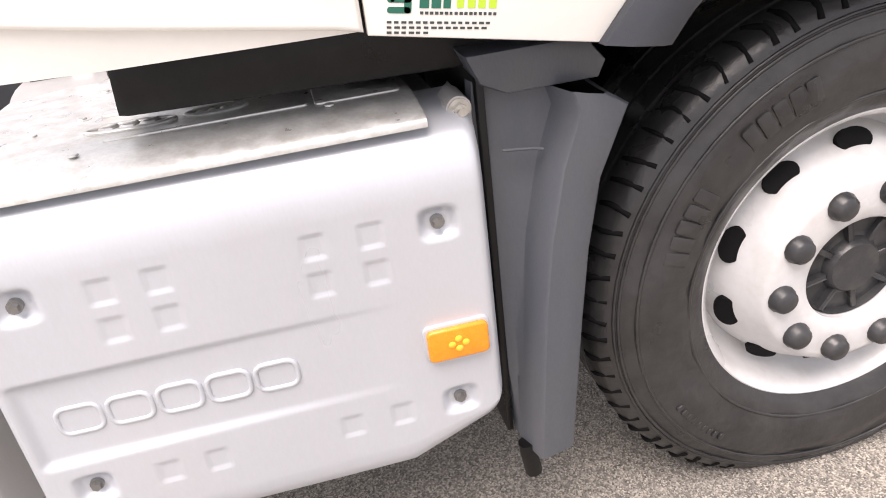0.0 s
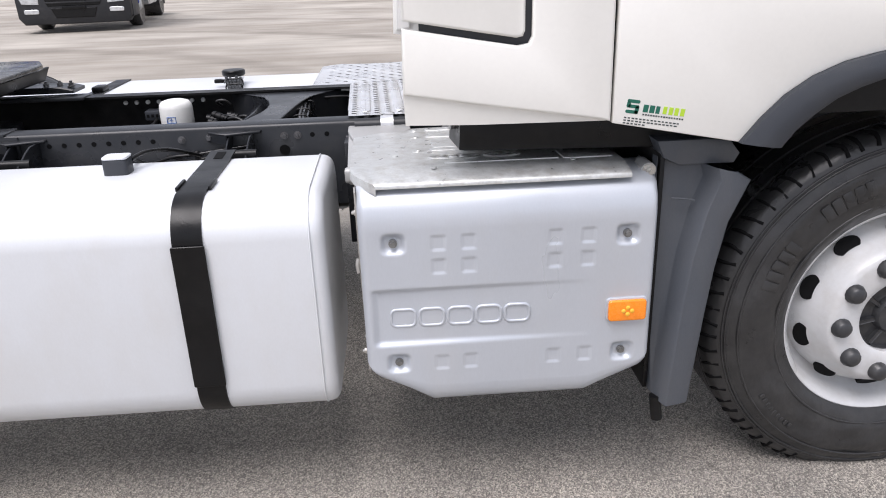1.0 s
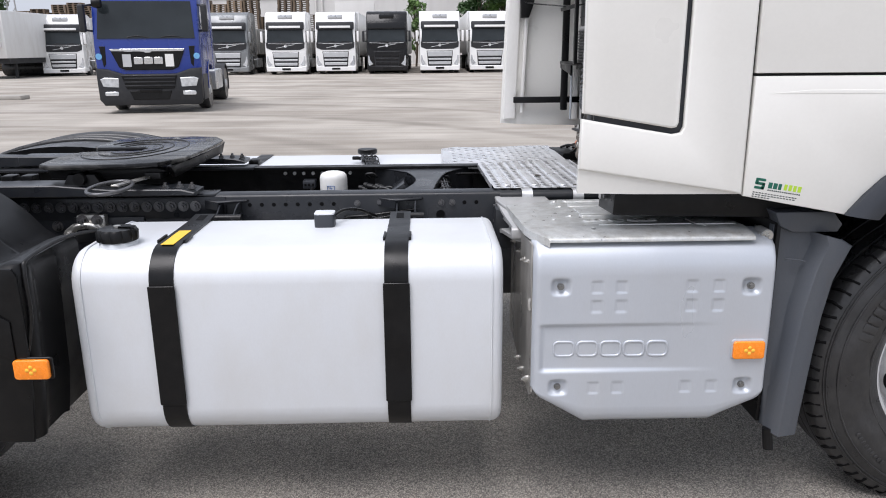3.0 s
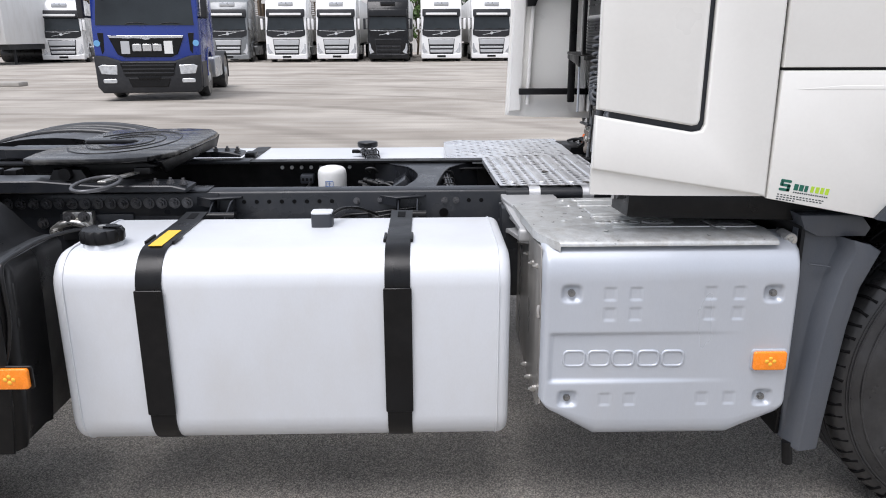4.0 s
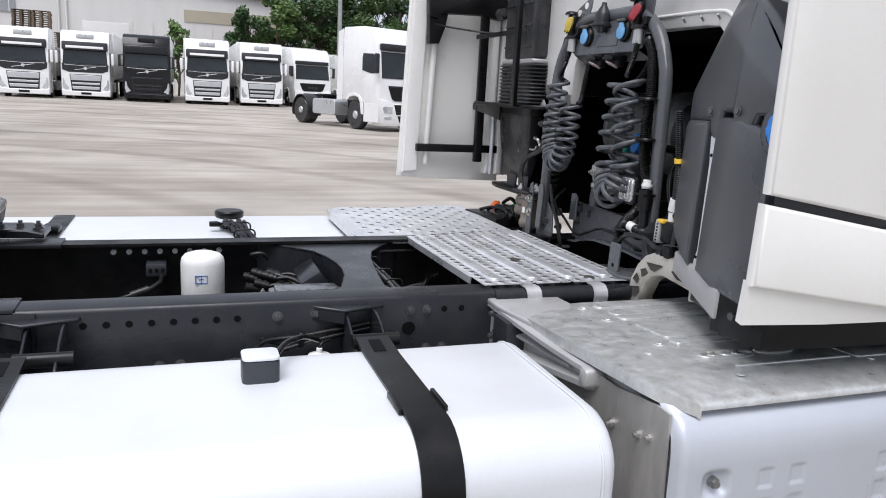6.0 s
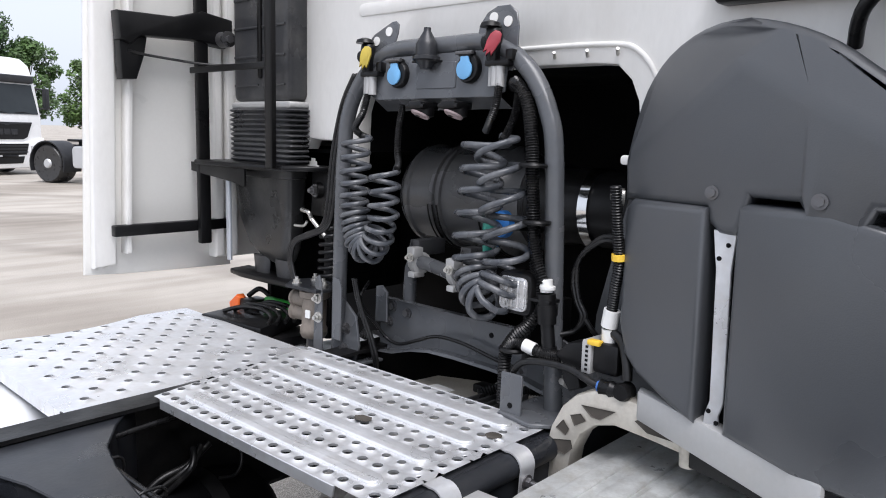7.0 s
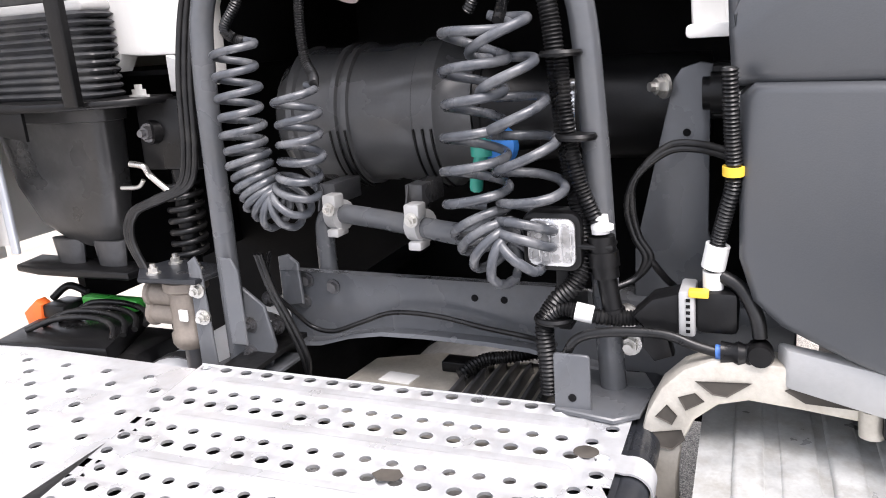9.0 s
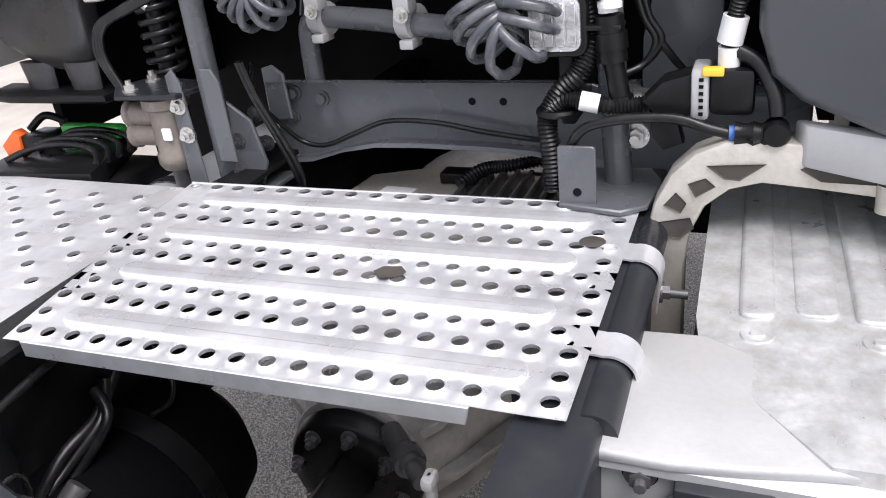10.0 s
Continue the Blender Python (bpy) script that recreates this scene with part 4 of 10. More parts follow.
# ---- mudguard panel between box and wheel ----
def mudguard():
    t = thing("front_mudguard", (0.32, 1.15, 0.3), "dark grey moulded plastic mudguard in front of the battery box", "mudguard")
    bm = fresh()
    # outer skin: a recessed rear web, a sharp curved ridge and a proud front band
    rear = [(0.250, 0.985), (0.246, 0.93), (0.246, 0.84), (0.250, 0.74), (0.256, 0.62), (0.264, 0.47), (0.270, 0.38), (0.274, 0.318)]
    ridge = [(0.375, 0.965), (0.384, 0.935), (0.355, 0.853), (0.330, 0.735), (0.314, 0.61), (0.300, 0.45), (0.293, 0.37), (0.289, 0.312)]
    front = [(0.440, 0.950), (0.475, 0.928), (0.428, 0.82), (0.405, 0.70), (0.390, 0.575), (0.375, 0.43), (0.368, 0.37), (0.363, 0.312)]
    rows = []
    for (xa, za), (xm, zm), (xb, zb) in zip(rear, ridge, front):
        lean = 0.02 * (0.95 - za) / 0.6
        line = [(xa, za, 0.080), (xa + 0.004, za, 0.060), (xa + (xm - xa) * 0.5, (za + zm) / 2, 0.054), (xm - 0.014, zm, 0.050), (xm - 0.010, zm, 0.044), (xm + 0.006, zm, -0.006), (xm + 0.010, zm, -0.009), ((xm + xb) / 2, (zm + zb) / 2, -0.004), (xb - 0.006, zb, 0.004), (xb, zb, 0.010), (xb - 0.002, zb, 0.05)]
        rows.append([bm.verts.new((x, 1.018 + dy - lean, z)) for x, z, dy in line])
    for a, b in zip(rows, rows[1:]):
        for k in range(len(a) - 1):
            bm.faces.new((a[k], a[k + 1], b[k + 1], b[k]))
    part("outer_skin", bm, GUARD, t)
    bm = fresh()
    tube(bm, [(0.283, 1.045, 0.885), (0.33, 1.043, 0.88), (0.345, 1.042, 0.876)], 0.0025, 6, 2)
    part("moulded_rib", bm, GUARD, t)
    bm = fresh()
    inner = [(x - 0.004, z) for x, z in front]
    for i in range(len(inner) - 1):
        (xa, za), (xb, zb) = inner[i], inner[i + 1]
        q = [bm.verts.new(c) for c in ((xa, 1.05, za), (xb, 1.05, zb), (xb + 0.004, 1.46, zb), (xa + 0.004, 1.46, za))]
        bm.faces.new(q)
    bmesh.ops.remove_doubles(bm, verts=bm.verts, dist=1e-5)
    part("inner_liner", bm, PLASTIC, t)
    # arched housing over the wheel
    bm = fresh()
    o = arc(WX, WZ, 0.635, 137, 20, 20)
    rows = [[bm.verts.new((p, y, q)) for y in (1.19, 1.30, 1.46)] for p, q in o]
    for a, b in zip(rows, rows[1:]):
        for k in (0, 1):
            bm.faces.new((a[k], a[k + 1], b[k + 1], b[k]))
    part("wheel_housing", bm, BLACK, t)
    bm = fresh()
    box(bm, 0.256, 0.268, 1.06, 1.46, 0.33, 1.0, 0.002)
    part("rear_wall", bm, BLACK, t)
    bm = fresh()
    tube(bm, [(0.281, 1.03, 0.322), (0.286, 1.028, 0.28), (0.290, 1.026, 0.25)], 0.016, 8)
    part("drain_end", bm, BLACK, t)
    # upper arm to the cab
    bm = fresh()
    prism(bm, [(0.24, 1.03), (0.42, 1.03), (0.452, 0.99), (0.44, 0.965), (0.30, 0.965), (0.26, 0.985)], "y", 1.05, 1.16, 0.008, 2)
    part("upper_arm", bm, GUARD, t)
    bm = fresh()
    prism(bm, rrect(0.205, 0.25, 0.80, 0.965, 0.012, 3), "y", 1.07, 1.10, 0.004, 2)
    rod(bm, (0.228, 1.06, 0.955), (0.228, 1.12, 0.955), 0.019, n=18)
    part("pivot_arm", bm, CASTGREY, t)
    bm = fresh()
    bolt(bm, (0.228, 1.06, 0.955), (0, -1, 0), 0.011)
    part("pivot_bolt", bm, STEEL, t)


mudguard()

# ---- the tractor's cab ----
def truck_cab():
    t = thing("truck_cab", (0.8, MID, 0.98), "white tractor cab with side fairings and an open rear engine recess", "truck cab")
    TOP = 3.25

    def taper(bm):
        """The fairing bends inwards towards its rear edge."""
        cut = bmesh.ops.bisect_plane(bm, geom=bm.verts[:] + bm.edges[:] + bm.faces[:], plane_co=(-0.2, 0, 0), plane_no=(1, 0, 0))
        bmesh.ops.bisect_plane(bm, geom=bm.verts[:] + bm.edges[:] + bm.faces[:], plane_co=(-0.3, 0, 0), plane_no=(1, 0, 0))
        for v in bm.verts:
            v.co.y += 0.036 * max(0.0, (-0.085 - v.co.x) / 0.28) ** 1.25
        return bm
    # near corner fairing
    bm = fresh()
    prism(bm, [(-0.367, 1.172), (-0.364, 1.316), (-0.112, 1.274), (-0.088, 1.278), (-0.080, 1.294), (-0.076, 2.0), (-0.074, TOP), (0.096, TOP), (0.100, 1.8), (0.103, 1.098), (0.07, 1.106)], "y", 0.980, 1.004, 0.007, 3)
    taper(bm)
    fair = part("corner_fairing", bm, WHITE, t)
    bm = fresh()
    prism(bm, [(-0.362, 1.332), (-0.115, 1.291), (-0.101, 1.294), (-0.096, 1.306), (-0.094, 2.0), (-0.092, TOP), (-0.372, TOP), (-0.366, 2.0)], "y", 0.977, 1.0, 0.007, 3)
    taper(bm)
    part("fairing_flap", bm, WHITE, t)
    bm = fresh()
    prism(bm, [(-0.325, 1.29), (-0.06, 1.25), (-0.06, TOP), (-0.33, TOP)], "y", 1.003, 1.011)
    taper(bm)
    part("fairing_backing", bm, PLASTIC, t)
    bm = fresh()
    o = [(-0.367, 0.990, 1.176), (0.095, 0.990, 1.108), (0.095, 0.995, 1.098), (0.02, 1.0, 1.098), (-0.364, 1.0, 1.098), (-0.362, 1.075, 1.098), (-0.366, 1.02, 1.18)]
    a = [bm.verts.new(c) for c in o[:5]]
    bm.faces.new((a[0], a[1], a[2], a[3], a[4]))
    b = [bm.verts.new((x, y + 0.015, z + 0.004)) for x, y, z in o[:5]]
    bm.faces.new(b)
    for k in range(5):
        bm.faces.new((a[k], a[(k + 1) % 5], b[(k + 1) % 5], b[k]))
    taper(bm)
    part("fairing_skirt", bm, WHITE, t)
    # lower and upper side panels
    arch = [(0.409, 1.036), (0.455, 1.092), (0.505, 1.142), (0.565, 1.182), (0.635, 1.211), (0.713, 1.229), (0.83, 1.246), (0.969, 1.252), (1.15, 1.244), (1.30, 1.20), (1.42, 1.12), (1.48, 1.03)]
    bm = fresh()
    prism(bm, [(0.1075, 1.094)] + arch + [(1.9, 1.03), (1.9, 1.430), (0.109, 1.432)], "y", 0.978, 1.004, 0.005, 2)
    part("lower_side_panel", bm, WHITE, t)
    bm = fresh()
    prism(bm, [(0.1095, 1.440), (1.9, 1.438), (1.9, TOP), (0.102, TOP)], "y", 0.978, 1.004, 0.005, 2)
    part("upper_side_panel", bm, WHITE, t)
    bm = fresh()
    prism(bm, [(0.085, 1.09), (1.9, 1.09), (1.9, TOP), (0.085, TOP)], "y", 1.0045, 1.012)
    part("side_seam_backing", bm, BLACK, t)
    for z0, z1, x0 in ((1.384, 1.394, 0.15), (1.655, 1.70, 0.36)):
        bm = fresh()
        prism(bm, [(x0, z0), (1.88, z0 - 0.012), (1.88, z1 - 0.01), (x0 + 0.12, z1)], "y", 0.9772, 0.980, 0.0012, 3)
        part("side_crease", bm, WHITE, t)
    # wheel arch flare
    inner = [(0.504, 1.023), (0.533, 1.062), (0.575, 1.100), (0.62, 1.132), (0.672, 1.155), (0.725, 1.172), (0.84, 1.190), (0.969, 1.196), (1.13, 1.188), (1.26, 1.15), (1.36, 1.08), (1.40, 1.02)]
    bm = fresh()
    n = len(arch)
    rings = []
    for (xa, za), (xb, zb) in zip(arch, inner):
        d = Vector((xb - xa, 0, zb - za))
        rings.append([bm.verts.new(Vector((xa, y, za)) + d * u) for u, y in ((-0.02, 0.978), (0.0, 0.962), (0.35, 0.950), (0.8, 0.948), (0.97, 0.955), (1.0, 0.975), (1.0, 1.10))])
    for a, b in zip(rings, rings[1:]):
        for k in range(6):
            bm.faces.new((a[k], a[k + 1], b[k + 1], b[k]))
    part("wheel_arch_flare", bm, PLASTIC, t, "dark grey plastic wheel arch flare")
    # sticker: plain shapes and bars
    lean = Matrix.Translation((0.139, 0, 1.150)) @ Matrix.Rotation(radians(9.5), 4, "Y")
    bm = fresh()
    for o in (rrect(0.0, 0.030, -0.0085, -0.001, 0.003, 2), rrect(0.0, 0.009, -0.020, -0.0065, 0.003, 2), rrect(0.004, 0.030, -0.020, -0.0125, 0.003, 2), rrect(0.021, 0.030, -0.0325, -0.0145, 0.003, 2), rrect(0.0, 0.029, -0.0325, -0.025, 0.003, 2)):
        prism(bm, o, "y", 0.9772, 0.9785, m=lean)
    mark = part("sticker_mark", bm, PRINTGREEN, t)
    bm = fresh()
    bars(bm, "y", 0.9772, 0.0013, 0.040, -0.026, 0.045, 0.017, 3, 0.2, 2)
    for v in bm.verts:
        v.co = lean @ v.co
    part("sticker_bar", bm, PRINTGREEN, t)
    bm = fresh()
    bars(bm, "y", 0.9772, 0.0013, 0.087, -0.025, 0.055, 0.017, 4, 0.2, 3)
    for v in bm.verts:
        v.co = lean @ v.co
    part("sticker_bar", bm, PRINTLIME, t)
    bm = fresh()
    bars(bm, "y", 0.9772, 0.0013, 0.041, -0.0335, 0.10, 0.0035, 16, 0.3, 5)
    for i, w in enumerate((0.135, 0.13, 0.055)):
        bars(bm, "y", 0.9772, 0.0013, 0.0, -0.0445 - 0.0062 * i, w, 0.0028, int(w / 0.009), 0.25, 7 + i)
    for v in bm.verts:
        v.co = lean @ v.co
    part("sticker_small_print", bm, PRINTDARK, t)
    # rear wall with its recess
    HERE[0] = WALL
    wall = [(0.985, 1.50), (1.632, 1.512), (1.635, 1.56), (1.642, 1.62), (1.66, 1.66), (1.69, 1.688), (1.74, 1.692), (2.30, 1.692), (2.36, 1.68), (2.40, 1.65), (2.42, 1.60), (2.425, 1.47), (2.49, 1.465), (2.50, 1.525), (2.578, 1.526), (2.62, 1.53), (2.64, 1.50), (3.03, 1.50), (3.03, 3.10), (0.985, 3.10)]
    bm = fresh()
    prism(bm, wall, "x", -0.03, 0.02, 0.006, 2)
    part("rear_wall", bm, WALLWHITE, t)
    bm = fresh()
    tube(bm, [(-0.028, 1.585, 1.52), (-0.028, 1.60, 1.64), (-0.03, 1.645, 1.71), (-0.03, 1.72, 1.727), (-0.03, 1.95, 1.728), (-0.03, 2.32, 1.728), (-0.03, 2.42, 1.70), (-0.028, 2.458, 1.63)], 0.0055, 8)
    part("recess_bead", bm, WALLWHITE, t)
    for y0, y1, z0, z1 in ((1.70, 2.42, 1.835, 1.836),):
        bm = fresh()
        prism(bm, rrect(y0, y1, z0, z1 + 0.03, 0.014, 4), "x", -0.0335, -0.028, 0.003, 2)
        part("wall_swage", bm, WALLWHITE, t)
    for y in (1.69, 1.755, 1.83):
        bm = fresh()
        rod(bm, (-0.03, y, 1.707), (-0.046, y - 0.008, 1.716), 0.0035, n=8)
        part("wall_stud", bm, STEEL, t)
    bm = fresh()
    prism(bm, rrect(1.05, 1.50, 1.774, 2.0, 0.012, 3), "x", -0.07, -0.028, 0.006, 2)
    part("wall_vent", bm, BLACK, t, "black vent panel")
    bm = fresh()
    prism(bm, rrect(1.55, 1.635, 1.505, 1.522, 0.006, 3), "x", -0.10, -0.01, 0.003, 2)
    part("wall_foot", bm, WALLWHITE, t)
    bm = fresh()
    prism(bm, [(2.50, 1.525), (2.43, 1.50), (2.43, 1.462), (2.50, 1.462)], "x", -0.055, -0.028, 0.004, 2)
    part("wall_bracket", bm, CASTGREY, t)
    # near-black panels stand in for the shade of the engine bay under the cab floor
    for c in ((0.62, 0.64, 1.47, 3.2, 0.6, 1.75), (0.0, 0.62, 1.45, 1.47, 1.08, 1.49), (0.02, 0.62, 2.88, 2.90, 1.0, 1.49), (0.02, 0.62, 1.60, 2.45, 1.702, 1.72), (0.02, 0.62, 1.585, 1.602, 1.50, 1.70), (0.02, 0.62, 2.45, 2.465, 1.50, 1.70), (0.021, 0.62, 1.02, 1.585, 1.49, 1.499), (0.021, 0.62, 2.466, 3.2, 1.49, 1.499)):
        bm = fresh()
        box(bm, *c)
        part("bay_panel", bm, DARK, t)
    HERE[0] = Matrix()
    # closing panels: plain unseen roof, front and far side, added to block light
    bm = fresh()
    box(bm, 0.02, 1.9, 1.012, 3.25, TOP - 0.04, TOP, 0.01)
    part("roof", bm, WHITE, t)
    bm = fresh()
    box(bm, 1.87, 1.9, 1.012, 3.25, 1.1, TOP - 0.04, 0.005)
    part("front_panel", bm, WHITE, t)
    bm = fresh()
    prism(bm, [(0.1, 1.10), (1.9, 1.10), (1.9, TOP), (0.1, TOP)], "y", 3.255, 3.28, 0.005, 2)
    part("far_side_panel", bm, WHITE, t)
    # far fairing with its folded rims
    bm = fresh()
    prism(bm, [(-0.372, 1.089), (-0.24, 1.08), (0.12, 1.07), (0.12, TOP), (-0.366 + 0.08, TOP), (-0.34, 1.9)], "y", 3.265, 3.285, 0.005, 2)
    part("far_fairing", bm, WHITE, t)
    bm = fresh()
    prism(bm, [(-0.355, 1.11), (-0.285, 1.115), (-0.262, 1.9), (-0.215, TOP), (-0.29, TOP), (-0.333, 1.9)], "y", 3.235, 3.268, 0.010, 3)
    part("rim_fold", bm, WALLWHITE, t)
    bm = fresh()
    prism(bm, [(-0.262, 1.15), (-0.245, 1.15), (-0.215, 1.9), (-0.18, TOP), (-0.21, TOP), (-0.235, 1.9)], "y", 3.22, 3.268, 0.006, 2)
    part("rim_fold", bm, WALLWHITE, t)
    bm = fresh()
    prism(bm, [(0.035, 1.11), (0.070, 1.11), (0.070, TOP), (0.035, TOP)], "y", 3.21, 3.268, 0.012, 3)
    prism(bm, [(0.082, 1.11), (0.115, 1.11), (0.115, TOP), (0.082, TOP)], "y", 3.20, 3.268, 0.012, 3)
    part("inner_pillar", bm, WALLWHITE, t)
    bm = fresh()
    box(bm, -0.302, 0.09, 3.205, 3.235, 1.206, 1.240, 0.004)
    part("lower_bar", bm, BLACK, t)
    bm = fresh()
    prism(bm, [(-0.285, 1.865), (-0.28, 1.785), (-0.245, 1.775), (-0.215, 1.80), (-0.04, 1.805), (0.06, 1.79), (0.085, 1.84), (0.085, 1.88), (-0.02, 1.895), (-0.11, 1.868)], "y", 3.17, 3.225, 0.008, 2)
    prism(bm, [(-0.275, 1.80), (-0.19, 1.80), (-0.20, 1.745), (-0.225, 1.675), (-0.27, 1.672)], "y", 3.19, 3.235, 0.006, 2)
    part("upper_bracket", bm, BLACK, t)
    bm = fresh()
    tube(bm, [(-0.25, 3.19, 1.755), (-0.18, 3.18, 1.745), (-0.02, 3.12, 1.73), (0.05, 3.0, 1.735)], 0.004, 6)
    part("bracket_cable", bm, HOSE, t)
    bm = fresh()
    rod(bm, (0.045, 3.17, 1.815), (0.045, 3.13, 1.815), 0.025, n=14)
    rod(bm, (0.045, 3.14, 1.815), (0.045, 3.12, 1.815), 0.013, n=6)
    part("bracket_bolt", bm, DARKSTEEL, t)
    bm = fresh()
    box(bm, -0.036, 0.002, 3.180, 3.204, 1.166, TOP - 0.2, 0.004)
    part("support_pole", bm, BLACK, t)


truck_cab()


# ---- chassis frame ----
def chassis():
    t = thing("chassis_frame", (-1.5, MID, 0.6), "dark grey painted steel truck chassis frame with bolted crossmembers", "truck chassis")
    TOPZ = 0.980
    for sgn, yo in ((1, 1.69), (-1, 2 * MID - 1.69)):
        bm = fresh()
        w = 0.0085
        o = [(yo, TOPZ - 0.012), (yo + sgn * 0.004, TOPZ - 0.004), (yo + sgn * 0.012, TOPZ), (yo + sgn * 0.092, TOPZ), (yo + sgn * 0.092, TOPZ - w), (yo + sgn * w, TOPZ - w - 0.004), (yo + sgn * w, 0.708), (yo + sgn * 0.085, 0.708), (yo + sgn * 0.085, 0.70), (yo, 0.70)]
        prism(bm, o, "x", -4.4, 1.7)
        # the far rail shows its shaded, dirty inside, so its colour is darker
        part("frame_rail", bm, FRAME if sgn > 0 else SHADEGRIME, t)
    # row of holes and bolts on the near web
    y = 1.69
    holes = [-1.509 + 0.0467 * k for k in range(8)] + [-0.670, -0.623]
    for x in holes:
        bm = fresh()
        rod(bm, (x, y + 0.002, 0.940), (x, y - 0.0012, 0.940), 0.0080, n=14)
        part("rail_hole", bm, DARK, t)
    for x, z in ((-1.090, 0.941), (-1.0, 0.945), (-0.761, 0.940), (-0.718, 0.940), (-0.715, 0.838), (-0.672, 0.838), (-1.355, 0.836), (-1.31, 0.836)):
        bm = fresh()
        bolt(bm, (x, y, z), (0, -1, 0), 0.0088)
        part("rail_bolt", bm, DARKSTEEL, t)
    for k in range(24):
        bm = fresh()
        rod(bm, (-2.80 + 0.0471 * k, y - 0.006, 0.940), (-2.80 + 0.0471 * k, y - 0.010, 0.940), 0.0185, n=18)
        bolt(bm, (-2.80 + 0.0471 * k, y - 0.010, 0.940), (0, -1, 0), 0.0145)
        part("rail_bolt", bm, DARKSTEEL, t)
    for k in range(7):
        bm = fresh()
        bolt(bm, (-2.56 + 0.1 * k, y - 0.003, 0.865), (0, -1, 0), 0.015)
        part("rail_bolt", bm, DARKSTEEL, t)
    bm = fresh()
    rod(bm, (-0.764, y + 0.002, 0.893), (-0.764, y - 0.0012, 0.893), 0.0175, n=18)
    part("cable_hole", bm, DARK, t)
    # reinforcement along the fifth wheel
    bm = fresh()
    prism(bm, [(-4.2, 0.89), (-1.62, 0.89), (-1.60, 0.90), (-1.60, 0.975), (-1.75, 0.985), (-4.2, 0.985)], "y", 1.684, 1.691, 0.002, 1)
    box(bm, -4.2, -1.64, 1.684, 1.80, 0.972, 0.985, 0.003)
    box(bm, -4.2, -1.64, 2 * MID - 1.80, 2 * MID - 1.684, 0.972, 0.985, 0.003)
    part("mounting_angle", bm, FRAME, t)
    # far web holes: white discs painted as the light seen through them
    for k in range(8):
        bm = fresh()
        x = -1.19 - 0.0451 * k
        rod(bm, (x, 2 * MID - 1.7, 0.941), (x, 2 * MID - 1.7 - 0.0105, 0.941), 0.0085, n=14)
        part("far_rail_hole", bm, LABEL, t)
    # pressed crossmember with its curved web
    HERE[0] = Matrix()
    bm = fresh()
    left = [(-1.06, 2.495), (-0.991, 2.43), (-0.902, 2.338), (-0.872, 2.25), (-0.858, 2.17), (-0.856, 2.10), (-0.866, 2.02), (-0.90, 1.899), (-0.95, 1.83), (-1.0, 1.80)]
    right = [(-0.70, 1.80), (-0.765, 1.85), (-0.778, 1.90), (-0.768, 2.0), (-0.754, 2.111), (-0.738, 2.22), (-0.715, 2.31), (-0.66, 2.40), (-0.58, 2.495)]
    prism(bm, left + right, "z", 0.945, 0.957, 0.003, 1)
    for line in (left, right[2:]):
        for a, b in zip(line, line[1:]):
            bm.faces.new([bm.verts.new(c) for c in ((*a, 0.955), (*b, 0.955), (*b, 0.73), (*a, 0.73))])
    part("crossmember", bm, FRAME, t)
    for x, yy in ((-0.86, 2.452), (-0.775, 2.448)):
        bm = fresh()
        prism(bm, rrect(x - 0.022, x + 0.022, yy - 0.007, yy + 0.007, 0.006, 3), "z", 0.956, 0.9585)
        part("crossmember_slot", bm, DARK, t)
    bm = fresh()
    prism(bm, [(-0.965, 0.80), (-0.885, 0.80), (-0.885, 0.905), (-0.91, 0.935), (-0.965, 0.90)], "y", 2.15, 2.33, 0.006, 2)
    part("inner_stay", bm, FRAME, t)
    HERE[0] = RAILS
    bm = fresh()
    box(bm, -2.05, -1.9, 1.78, 2.48, 0.72, 0.90, 0.01)
    part("rear_crossmember", bm, FRAME, t)
    # tank hangers: a folded top plate, two curved cheeks and the slotted strap end
    for cx in (-0.92, -1.60):
        bm = fresh()
        prism(bm, [(cx - 0.090, 1.693), (cx - 0.02, 1.633), (cx + 0.085, 1.672), (cx + 0.089, 1.693)], "z", 0.955, 0.963, 0.002, 1)
        hanger = part("tank_hanger", bm, FRAME, t)
        bm = fresh()
        prism(bm, [(cx - 0.090, 1.6915), (cx - 0.02, 1.631), (cx - 0.016, 1.634), (cx - 0.084, 1.6935)], "z", 0.930, 0.956)
        part("hanger_fold", bm, FRAME, hanger)
        for sx, back in ((-0.015, 1.66), (0.055, 1.62)):
            bm = fresh()
            prism(bm, [(1.692, 0.955), (back, 0.955), (back - 0.04, 0.945), (back - 0.09, 0.925), (back - 0.13, 0.912), (back - 0.15, 0.895), (back - 0.14, 0.86), (1.58, 0.80), (1.692, 0.74)], "x", cx + sx, cx + sx + 0.006, 0.0015, 1)
            part("hanger_cheek", bm, FRAME, hanger)
        bm = fresh()
        rod(bm, (cx - 0.02, 1.525, 0.918), (cx + 0.09, 1.525, 0.918), 0.016, n=14)
        part("hanger_pin", bm, BLACK, hanger)
    # gearbox, output flange and drain tap low inside the frame
    HERE[0] = Matrix()
    at = (0, 2.168, 0.60)
    bm = fresh()
    lathe(bm, [(0.095, -0.292), (0.118, -0.285), (0.124, -0.262), (0.145, -0.22), (0.165, -0.17), (0.20, -0.09), (0.245, 0.04), (0.255, 0.45)], at, "x", 36, cap=False)
    g = part("gearbox", bm, GEARCAST, t, "grey cast gearbox housing")
